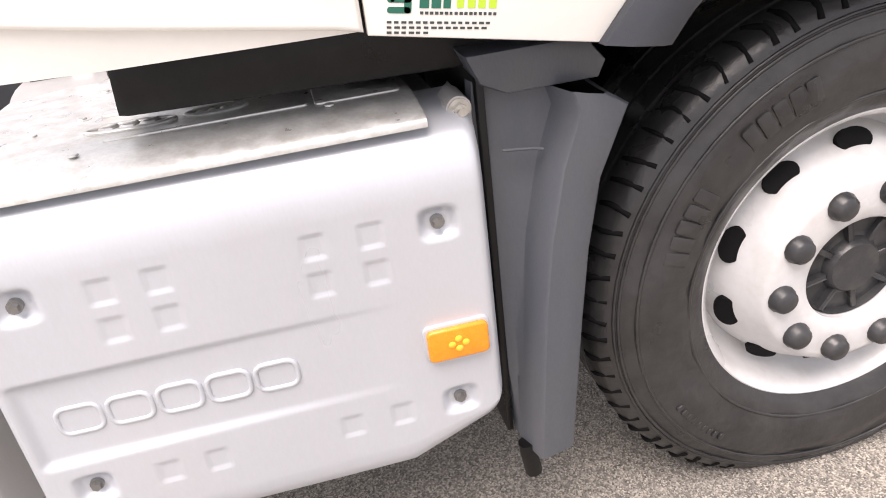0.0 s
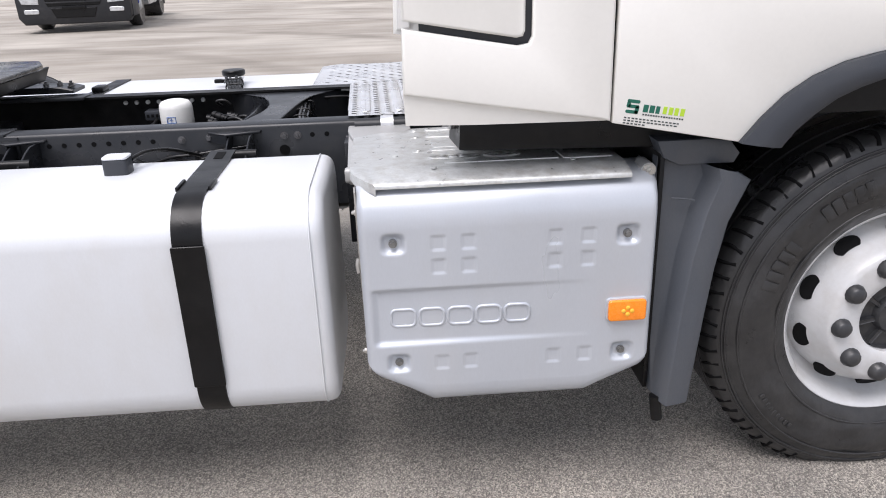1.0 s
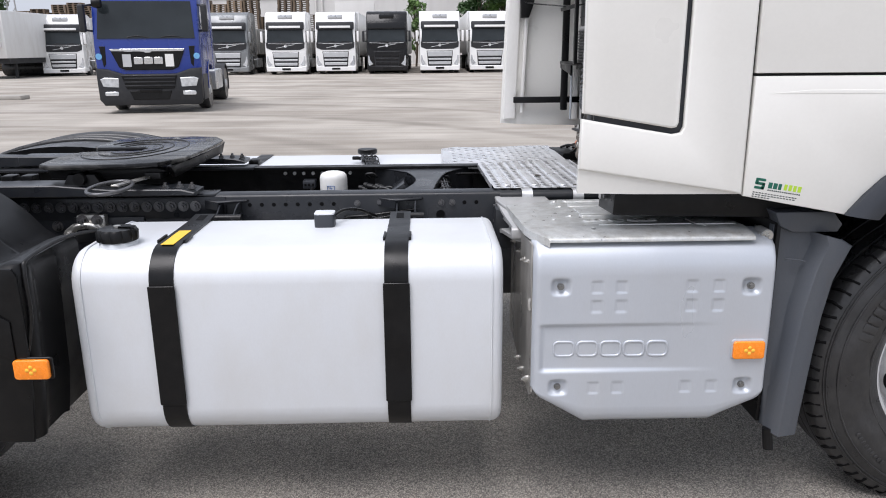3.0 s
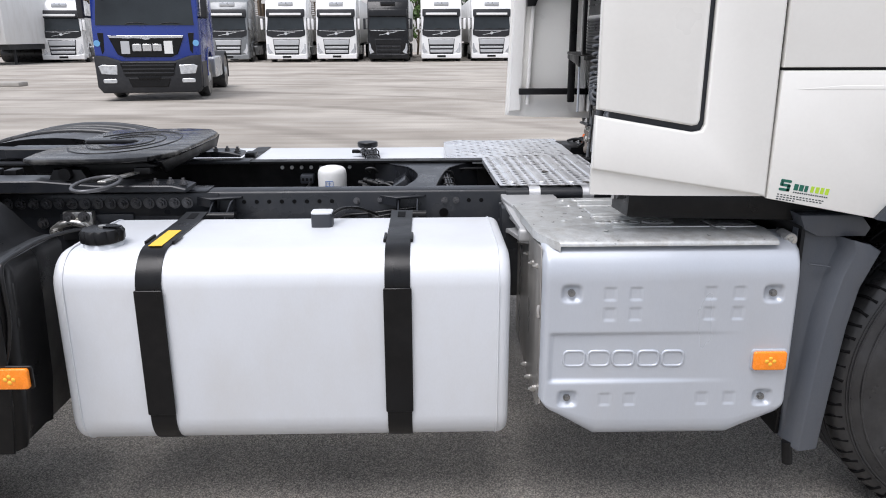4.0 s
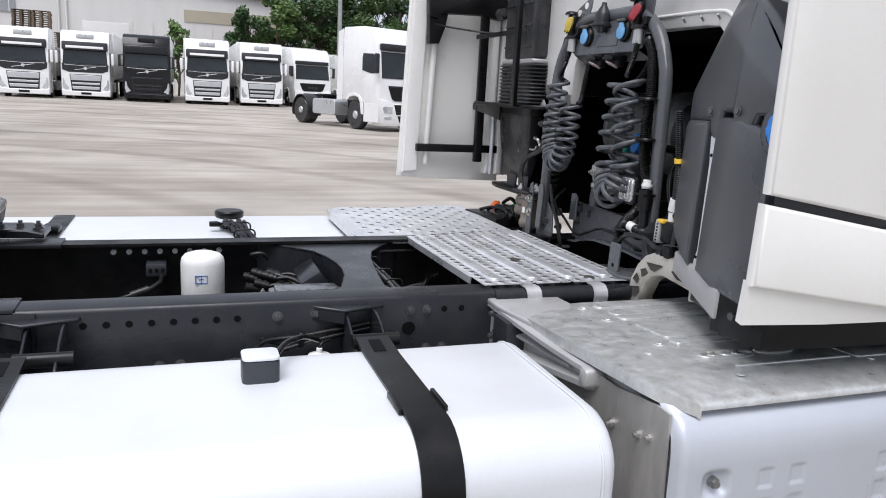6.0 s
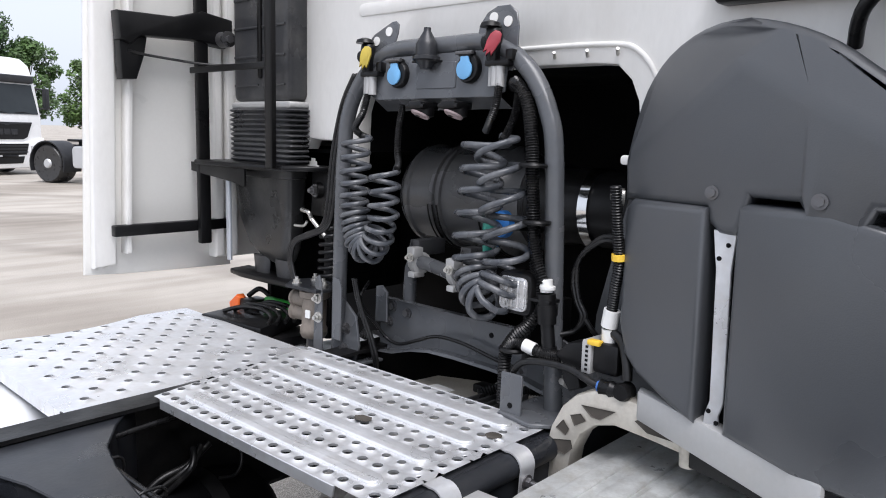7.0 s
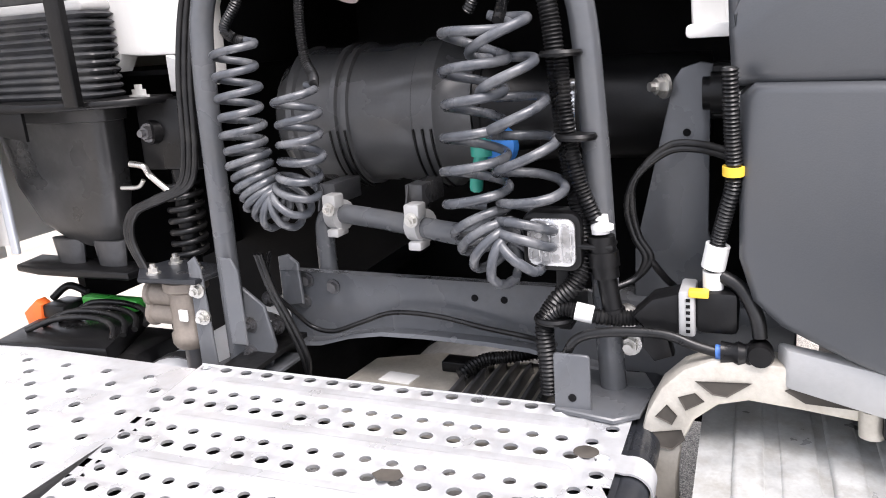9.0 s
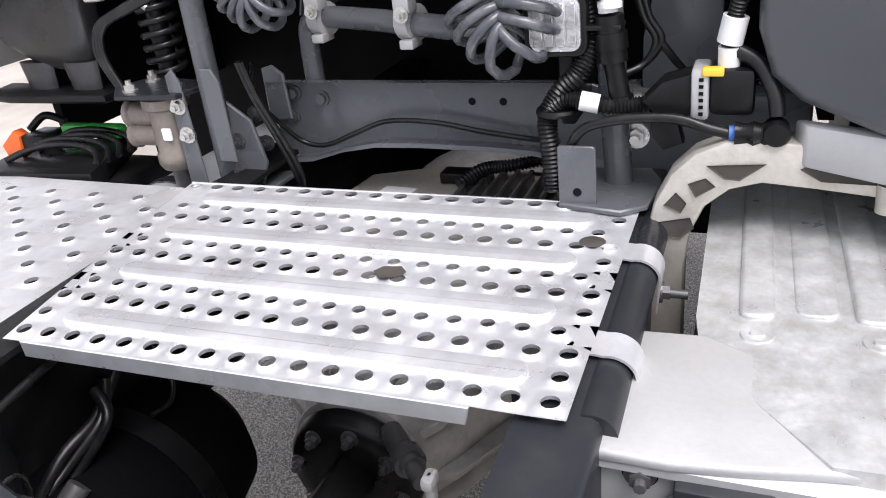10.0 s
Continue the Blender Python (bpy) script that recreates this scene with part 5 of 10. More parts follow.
    for k in range(9):
        bm = fresh()
        a = radians(20 + 40 * k)
        turn = Matrix.Translation(at) @ Matrix.Rotation(a, 4, "X")
        prism(bm, [(-0.275, 0.115), (-0.26, 0.150), (-0.17, 0.195), (-0.05, 0.235), (0.0, 0.22), (-0.17, 0.155)], "y", -0.008, 0.008, 0.003, 2, turn)
        part("gearbox_rib", bm, GEARCAST, g)
    bm = fresh()
    lathe(bm, [(0.0, -0.335), (0.07, -0.335), (0.100, -0.328), (0.110, -0.315), (0.112, -0.298), (0.104, -0.288)], at, "x", 32)
    flange = part("output_flange", bm, BLACK, g)
    for k in range(8):
        bm = fresh()
        a = radians(45 * k + 10)
        bolt(bm, (-0.330, at[1] + 0.086 * math.cos(a), at[2] + 0.086 * math.sin(a)), (-1, 0, 0), 0.010)
        part("flange_bolt", bm, DARKSTEEL, flange)
    bm = fresh()
    prism(bm, [(-0.33, 0.045), (-0.40, 0.060), (-0.46, 0.050), (-0.475, 0.0), (-0.46, -0.050), (-0.40, -0.060), (-0.33, -0.045)], "y", -0.035, 0.035, 0.012, 3, Matrix.Translation(at) @ Matrix.Rotation(radians(35), 4, "X"))
    rod(bm, (-0.42, at[1] - 0.055, at[2] + 0.03), (-0.42, at[1] + 0.055, at[2] - 0.03), 0.026, n=18)
    part("joint_yoke", bm, BLACK, g)
    bm = fresh()
    rod(bm, (-0.45, at[1], 0.598), (-2.7, 2.13, 0.55), 0.052, n=24)
    part("propshaft", bm, BLACK, t)
    bm = fresh()
    rod(bm, (-0.36, 2.065, 0.745), (-0.418, 2.005, 0.748), 0.017)
    rod(bm, (-0.398, 2.026, 0.747), (-0.412, 2.012, 0.748), 0.022)
    rod(bm, (-0.415, 2.008, 0.748), (-0.44, 1.985, 0.75), 0.012, n=10)
    part("drain_union", bm, DARKSTEEL, t)
    bm = fresh()
    box(bm, -0.445, -0.430, 1.968, 1.982, 0.718, 0.765, 0.005)
    box(bm, -0.452, -0.424, 1.966, 1.984, 0.745, 0.765, 0.006)
    part("drain_tap", bm, LABEL, t, "white plastic drain tap")
    HERE[0] = RAILS
    return t


HERE[0] = RAILS
CHASSIS = chassis()
HERE[0] = Matrix()
front_wheel(CHASSIS)


def frame_clutter():
    """Things between the frame rails."""
    t = thing("oil_filter", (-1.25, 2.285, 0.75), "white spin-on filter canister standing between the frame rails", "filter")
    bm = fresh()
    lathe(bm, [(0.055, 0.79), (0.0625, 0.80), (0.0625, 0.940), (0.0597, 0.955), (0.051, 0.965), (0.033, 0.971), (0.0, 0.972)], (-1.236, 2.285, 0), "z", 40)
    part("canister", bm, LABEL, t)
    # printed open book: an outline, its fold and two lines
    for x0, x1, z0, z1 in ((-0.017, 0.017, 0.891, 0.8925), (-0.017, 0.017, 0.913, 0.9145), (-0.017, -0.0155, 0.891, 0.9145), (0.0155, 0.017, 0.891, 0.9145), (-0.0008, 0.0008, 0.889, 0.9145), (-0.007, 0.007, 0.903, 0.9045)):
        bm = fresh()
        box(bm, -1.242 + x0, -1.242 + x1, 2.2212, 2.2252, z0, z1)
        part("printed_line", bm, PRINTBLUE, t)
    bm = fresh()
    lathe(bm, [(0.066, 0.74), (0.075, 0.75), (0.075, 0.782), (0.056, 0.792)], (-1.236, 2.285, 0), "z", 26)
    part("filter_head", bm, BLACK, t)
    bm = fresh()
    tube(bm, [(-1.34, 2.17, 0.79), (-1.27, 2.16, 0.815), (-1.18, 2.16, 0.82), (-1.10, 2.18, 0.81), (-1.06, 2.22, 0.79)], 0.012, 9, ribs=0.004)
    part("ribbed_hose", bm, HOSE, t)
    bm = fresh()
    box(bm, -1.60, -0.86, 2.20, 2.48, 0.70, 0.73, 0.01)
    solo("support_shelf", bm, SHADEGRIME, "black shelf plate between the frame rails", "shelf")
    t = thing("air_tank", (-0.55, 2.46, 0.48), "black air tank hung inside the far frame rail, darkened for shade", "air tank")
    bm = fresh()
    lathe(bm, [(0.0, -0.55), (0.08, -0.54), (0.125, -0.49), (0.14, -0.42), (0.14, 0.15), (0.125, 0.22), (0.08, 0.26), (0.0, 0.27)], (-0.55, 2.46, 0.62), "x", 32)
    # the shade beneath the catwalk is put into the tank's near-black colour
    part("tank_body", bm, UNDERSHADE, t)
    for x in (-0.85, -0.45):
        bm = fresh()
        lathe(bm, [(0.139, -0.018), (0.145, -0.018), (0.145, 0.018), (0.139, 0.018)], (x, 2.46, 0.62), "x", 32)
        part("band", bm, BLACK, t)
    for k in range(3):
        bm = fresh()
        tube(bm, [(-0.44 - 0.02 * k, 2.44, 0.84), (-0.50, 2.43 - 0.01 * k, 0.81), (-0.56, 2.44, 0.79 - 0.02 * k), (-0.62, 2.45, 0.74), (-0.66, 2.46, 0.68)], 0.008, 8)
        part("air_pipe", bm, HOSE, t)
    bm = fresh()
    tube(bm, [(-0.36, 2.46, 0.86), (-0.37, 2.42, 0.79), (-0.40, 2.40, 0.765), (-0.44, 2.40, 0.77)], 0.004, 7)
    part("thin_cable", bm, HOSE, t)
    bm = fresh()
    rod(bm, (-0.57, 2.41, 0.76), (-0.60, 2.42, 0.74), 0.016, n=10)
    part("pipe_union", bm, DARKSTEEL, t)
    # control valve: a stepped lid with a bolted flange
    t = thing("valve_block", (-0.965, 2.08, 0.78), "silver control valve block with black plugs inside the frame", "valve")
    bm = fresh()
    prism(bm, [(-1.085, 2.02), (-0.845, 2.02), (-0.838, 2.04), (-0.838, 2.115), (-0.86, 2.13), (-0.95, 2.13), (-0.965, 2.142), (-0.985, 2.142), (-1.0, 2.13), (-1.075, 2.13), (-1.09, 2.115)], "z", 0.872, 0.884, 0.003, 2)
    part("valve_flange", bm, VALVE, t)
    bm = fresh()
    prism(bm, rrect(-1.065, -0.86, 2.035, 2.118, 0.012, 3), "z", 0.884, 0.902, 0.006, 2)
    prism(bm, rrect(-1.05, -0.875, 2.045, 2.108, 0.010, 3), "z", 0.902, 0.912, 0.004, 2)
    part("valve_lid", bm, VALVE, t)
    bm = fresh()
    box(bm, -1.07, -0.86, 2.03, 2.12, 0.78, 0.872, 0.008)
    part("valve_body", bm, VALVE, t)
    for k in range(9):
        bm = fresh()
        box(bm, -1.0 + 0.0125 * k, -0.995 + 0.0125 * k, 2.0295, 2.036, 0.889, 0.899, 0.001, 1)
        part("cast_mark", bm, VALVE, t)
    for x, y in ((-1.078, 2.03), (-0.848, 2.03), (-1.078, 2.12), (-0.85, 2.12), (-0.975, 2.134), (-0.96, 2.026)):
        bm = fresh()
        bolt(bm, (x, y, 0.884), (0, 0, 1), 0.006)
        part("valve_bolt", bm, STEEL, t)
    bm = fresh()
    rod(bm, (-1.085, 2.07, 0.875), (-1.115, 2.06, 0.872), 0.014, n=12)
    part("valve_port", bm, VALVE, t)
    bm = fresh()
    box(bm, -1.06, -0.83, 1.86, 2.32, 0.70, 0.79, 0.01)
    part("valve_mount", bm, SHADEGRIME, t)
    rnd = random.Random(11)
    t = thing("cable_loom", (-1.03, 2.25, 0.78), "tangle of black hoses and plugs between the rails", "cables")
    for k in range(8):
        x, y, z = -1.12 + 0.024 * (k % 4) + rnd.uniform(-0.008, 0.008), 2.19 + 0.042 * (k // 2), 0.885 + 0.012 * (k % 3)
        d = Vector((0.05, -0.012 * (k % 3), -0.012)).normalized()
        bm = fresh()
        a = Vector((x, y, z))
        rod(bm, a, a + d * 0.042, 0.0125, n=12)
        rod(bm, a + d * 0.010, a + d * 0.016, 0.015, n=12)
        rod(bm, a + d * 0.026, a + d * 0.032, 0.0145, n=12)
        part("plug", bm, BLACK, t)
        bm = fresh()
        e = a + d * 0.042
        tube(bm, [tuple(e), (e.x + 0.035, e.y - 0.01, e.z + 0.004), (e.x + 0.075, e.y - 0.03, e.z - 0.018), (e.x + 0.105, e.y - 0.05, e.z - 0.07)], 0.0068, 8)
        part("hose", bm, HOSE, t)
    bm = fresh()
    tube(bm, [(-1.075, 2.36, 0.925), (-1.09, 2.345, 0.945), (-1.06, 2.34, 0.95), (-1.04, 2.35, 0.93)], 0.006, 8)
    part("hose", bm, HOSE, t)
    t = thing("relay_box", (-1.37, 2.44, 0.85), "small black relay box with plugs on the far rail", "relay")
    bm = fresh()
    box(bm, -1.40, -1.34, 2.41, 2.475, 0.868, 0.908, 0.005)
    part("relay_body", bm, PLASTIC, t)
    for k in range(3):
        bm = fresh()
        box(bm, -1.392 + 0.018 * k, -1.382 + 0.018 * k, 2.4075, 2.412, 0.882, 0.894)
        part("relay_slot", bm, DARK, t)
    bm = fresh()
    tube(bm, [(-1.355, 2.41, 0.87), (-1.36, 2.37, 0.86), (-1.40, 2.34, 0.842), (-1.45, 2.33, 0.83), (-1.52, 2.35, 0.80)], 0.008, 8)
    rod(bm, (-1.39, 2.345, 0.846), (-1.44, 2.333, 0.832), 0.014, n=12)
    part("relay_cable", bm, HOSE, t)
    t = thing("brake_hose_bundle", (-0.74, 2.15, 0.85), "bundle of dark pipes running under the catwalk", "pipes")
    for k in range(5):
        bm = fresh()
        dx, dz = 0.013 * (k % 3), 0.012 * (k // 3)
        tube(bm, [(-0.80 + dx, 2.42, 0.915 + dz), (-0.755 + dx, 2.335, 0.93 + dz), (-0.742 + dx, 2.20, 0.922 + dz), (-0.735 + dx, 2.07, 0.918 + dz), (-0.722 + dx, 1.95, 0.90 + dz), (-0.70 + dx, 1.86, 0.86 + dz)], 0.0062, 8)
        part("pipe", bm, DARKSTEEL if k % 2 else HOSE, t)
    for y in (2.28, 2.12, 2.0):
        bm = fresh()
        o = rrect(-0.752, -0.700, 0.905, 0.945, 0.014, 3)
        tube(bm, [(q, y, r) for q, r in o] + [(o[0][0], y, o[0][1])], 0.0028, 6, 1)
        part("cable_tie", bm, HOSE, t)
    bm = fresh()
    tube(bm, [(-0.74, 2.38, 0.935), (-0.62, 2.40, 0.935), (-0.5, 2.42, 0.93), (-0.3, 2.42, 0.93)], 0.006, 7)
    part("pipe", bm, HOSE, t)
    # cables along the near rail
    t = thing("rail_cable", (-1.05, 1.72, 0.85), "black cables tied along the frame rail above the tank", "cables")
    for pts in ([(-0.86, 1.735, 0.905), (-0.95, 1.72, 0.898), (-1.03, 1.715, 0.889), (-1.105, 1.71, 0.885), (-1.135, 1.67, 0.882), (-1.135, 1.56, 0.905), (-1.142, 1.44, 0.955), (-1.147, 1.40, 0.965)],
                [(-0.86, 1.735, 0.893), (-0.95, 1.72, 0.884), (-1.03, 1.715, 0.869), (-1.11, 1.705, 0.852), (-1.18, 1.70, 0.845)],
                [(-0.86, 1.742, 0.886), (-0.97, 1.732, 0.874), (-1.04, 1.725, 0.865), (-1.08, 1.722, 0.872), (-1.125, 1.715, 0.888)]):
        bm = fresh()
        tube(bm, pts, 0.0055, 8)
        part("cable", bm, HOSE, t)
    bm = fresh()
    rod(bm, (-1.175, 1.70, 0.845), (-1.205, 1.698, 0.843), 0.009, n=12)
    part("plug", bm, BLACK, t)
    bm = fresh()
    prism(bm, rrect(-1.036, -1.022, 0.862, 0.90, 0.004, 2), "y", 1.705, 1.725, 0.002, 1)
    part("cable_tie", bm, BLACK, t)
    t = thing("washer_bottle", (-0.988, 1.70, 0.79), "small white plastic reservoir beside the rail", "reservoir")
    bm = fresh()
    lathe(bm, [(0.027, 0.76), (0.029, 0.77), (0.029, 0.838), (0.026, 0.846), (0.011, 0.850), (0.007, 0.852), (0.007, 0.862), (0.0, 0.864)], (-0.988, 1.70, 0), "z", 22)
    part("bottle", bm, LABEL, t)
    bm = fresh()
    tube(bm, [(-0.988, 1.70, 0.862), (-0.98, 1.705, 0.873), (-0.96, 1.715, 0.876)], 0.0035, 7)
    part("spout", bm, HOSE, t)


frame_clutter()


# ---- perforated catwalk plates ----
def catwalk_near():
    x0, x1, y0, y1, z = -0.540, -0.083, 1.779, 2.450, 0.978
    t = thing("catwalk_plate", ((x0 + x1) / 2, (y0 + y1) / 2, z), "galvanised perforated catwalk plate with four pressed ribs", "catwalk plate", "catwalk plates")
    rows, n = 12, 18

    def lay(bm):
        """The plate lies a little askew: its far edge runs out towards the cab."""
        for v in bm.verts:
            u, w = (v.co.y - y0) / (y1 - y0), (v.co.x - x0) / (x1 - x0)
            v.co.x -= 0.02 * u
            v.co.y += 0.08 * u * w - 0.006 * w
        return bm
    sx, sy = (x1 - x0) / rows, (y1 - y0) / n
    bm = fresh()
    for i in range(rows):
        xa, xb = x0 + i * sx, x0 + (i + 1) * sx
        if i in (1, 4, 7, 10):
            plate_holes(bm, xa, xb, y0, y1, z, 0.0018, {(0, 0), (0, n - 1)} if i != 10 else {(0, 0)}, 0.0086, 0.0035, 1, n)
        elif i in (3, 6, 9):
            plate_holes(bm, xa, xb, y0 + sy / 2, y1 - sy / 2, z, 0.0018, {(0, j) for j in range(n - 1)}, 0.0080, 0.0035, 1, n - 1)
            for a, b in ((y0, y0 + sy / 2), (y1 - sy / 2, y1)):
                bm.faces.new([bm.verts.new(c) for c in ((xa, a, z), (xb, a, z), (xb, b, z), (xa, b, z))])
        else:
            plate_holes(bm, xa, xb, y0, y1, z, 0.0018, {(0, j) for j in range(n)}, 0.0094, 0.0035, 1, n)
    for v in bm.verts:
        v.co.x += 0.0006 * math.sin(v.co.y * 37)
        v.co.z += 0.002 * math.sin(v.co.x * 9 + 1) * math.sin(v.co.y * 7)
    part("perforated_sheet", lay(bm), GALV, t)
    for i in (1, 4, 7, 10):
        xc = x0 + (i + 0.5) * sx
        bm = fresh()
        prism(bm, rrect(xc - 0.0185, xc + 0.0185, y0 + 1.3 * sy, y1 - 1.4 * sy, 0.0184, 6), "z", z - 0.004, z + 0.0048, 0.0042, 4)
        part("pressed_rib", lay(bm), GALV, t)
    bm = fresh()
    prism(bm, [(y0 + 0.09, z + 0.001), (y1 - 0.03, z + 0.001), (y1 - 0.03, z - 0.021), (y0 + 0.095, z - 0.021)], "x", x0 - 0.003, x0 + 0.002, 0.001, 1)
    part("folded_lip", lay(bm), GALV, t)
    bm = fresh()
    prism(bm, [(y0 + 0.02, z + 0.001), (y1, z + 0.001), (y1, z - 0.03), (y0 + 0.02, z - 0.03)], "x", x1 - 0.002, x1 + 0.003, 0.001, 1)
    part("folded_lip", lay(bm), GALV, t)
    bm = fresh()
    lathe(bm, [(0.0155, z + 0.0025), (0.014, z + 0.0035), (0, z + 0.0035)], (x0 + 0.337, y0 + 0.040, 0), "z", 16)
    part("dark_stain", lay(bm), PATCH, t)
    bm = fresh()
    prism(bm, [(x0 + 0.207, y0 + 0.24), (x0 + 0.22, y0 + 0.235), (x0 + 0.232, y0 + 0.245), (x0 + 0.228, y0 + 0.267), (x0 + 0.215, y0 + 0.275), (x0 + 0.202, y0 + 0.262)], "z", z + 0.0045, z + 0.0055)
    part("dark_stain", lay(bm), PATCH, t)
    for x in (x0 + 0.03, x1 - 0.05):
        for y in (y0 + 0.03, y1 - 0.05):
            bm = fresh()
            box(bm, x, x + 0.02, y, y + 0.03, 0.955, z - 0.002, 0.002)
            part("plate_support", bm, FRAME, t)
    # dark support tube beside the rail, held by zinc clips
    t2 = thing("catwalk_support", (-0.30, 1.757, 0.93), "dark support tube under the catwalk with zinc clips", "support bar")
    bm = fresh()
    rod(bm, (-0.52, 1.760, 0.948), (-0.06, 1.757, 0.948), 0.024, n=22)
    part("support_tube", bm, FRAME, t2)
    for x in (-0.435, -0.235):
        bm = fresh()
        o = [(1.80, 0.975), (1.772, 0.9745)] + arc(1.758, 0.948, 0.0265, 75, 195, 10) + [(1.733, 0.925), (1.734, 0.905)]
        rows2 = [[bm.verts.new((x, p, q)), bm.verts.new((x + 0.042, p, q))] for p, q in o]
        for a, b in zip(rows2, rows2[1:]):
            bm.faces.new((a[0], a[1], b[1], b[0]))
        r = bmesh.ops.extrude_face_region(bm, geom=list(bm.faces))
        for v in [g for g in r["geom"] if isinstance(g, bmesh.types.BMVert)]:
            v.co += Vector((0, v.co.y - 1.757, v.co.z - 0.948)).normalized() * 0.003
        clip = part("clip", bm, GALV, t2, "zinc clip")
        bm = fresh()
        bolt(bm, (x + 0.021, 1.731, 0.922), (0, -1, 0), 0.0095)
        rod(bm, (x + 0.021, 1.731, 0.922), (x + 0.021, 1.698, 0.922), 0.006, n=10)
        part("clip_bolt", bm, DARKSTEEL, clip)


def catwalk_far():
    x0, x1, y0, y1, z = -0.722, -0.105, 2.47, 3.16, 0.968
    t = thing("catwalk_plate", ((x0 + x1) / 2, (y0 + y1) / 2, z), "galvanised perforated catwalk plate over the far tank", "catwalk plate", "catwalk plates")
    nx, ny = 16, 14
    bm = fresh()
    holes = {(i, j) for i in range(1, nx - 1) for j in range(1, ny - 1) if (i + j) % 2 == 0}
    plate_holes(bm, x0, x1, y0, y1, z, 0.0018, holes, 0.0095, 0.004, nx, ny)
    for v in bm.verts:
        u = (v.co.y - y0) / (y1 - y0)
        if v.co.x < x0 + 0.16:
            k = (x0 + 0.16 - v.co.x) / 0.16
            v.co.x += 0.09 * k * max(0.0, u - 0.86) / 0.14 if u > 0.86 else 0.0
        if u > 0.9 and -0.70 < v.co.x < -0.26:
            v.co.y -= 0.55 * (u - 0.9) * math.sin(math.pi * (v.co.x + 0.70) / 0.44)
    part("perforated_sheet", bm, GALV, t)
    bm = fresh()
    prism(bm, [(y0 + 0.04, z + 0.001), (y1 - 0.1, z + 0.001), (y1 - 0.1, z - 0.03), (y0 + 0.05, z - 0.03)], "x", x0 - 0.003, x0 + 0.002, 0.001, 1)
    part("folded_lip", bm, GALV, t)
    bm = fresh()
    prism(bm, [(x0 + 0.02, z), (x1, z), (x1, z - 0.022), (x0 + 0.03, z - 0.022)], "y", y0 - 0.003, y0 + 0.002, 0.001, 1)
    part("folded_lip", bm, GALV, t)
    # added black sheet below the plate, so that its holes look dark
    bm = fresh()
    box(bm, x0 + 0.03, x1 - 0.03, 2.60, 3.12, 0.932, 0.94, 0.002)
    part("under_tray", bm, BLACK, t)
    for x, y in ((x0 + 0.02, 2.56), (x1 - 0.06, 2.53), (x0 + 0.02, 3.0)):
        bm = fresh()
        box(bm, x, x + 0.03, y, y + 0.05, 0.88, 0.966, 0.003)
        part("plate_support", bm, BLACK, t)


catwalk_near()
catwalk_far()


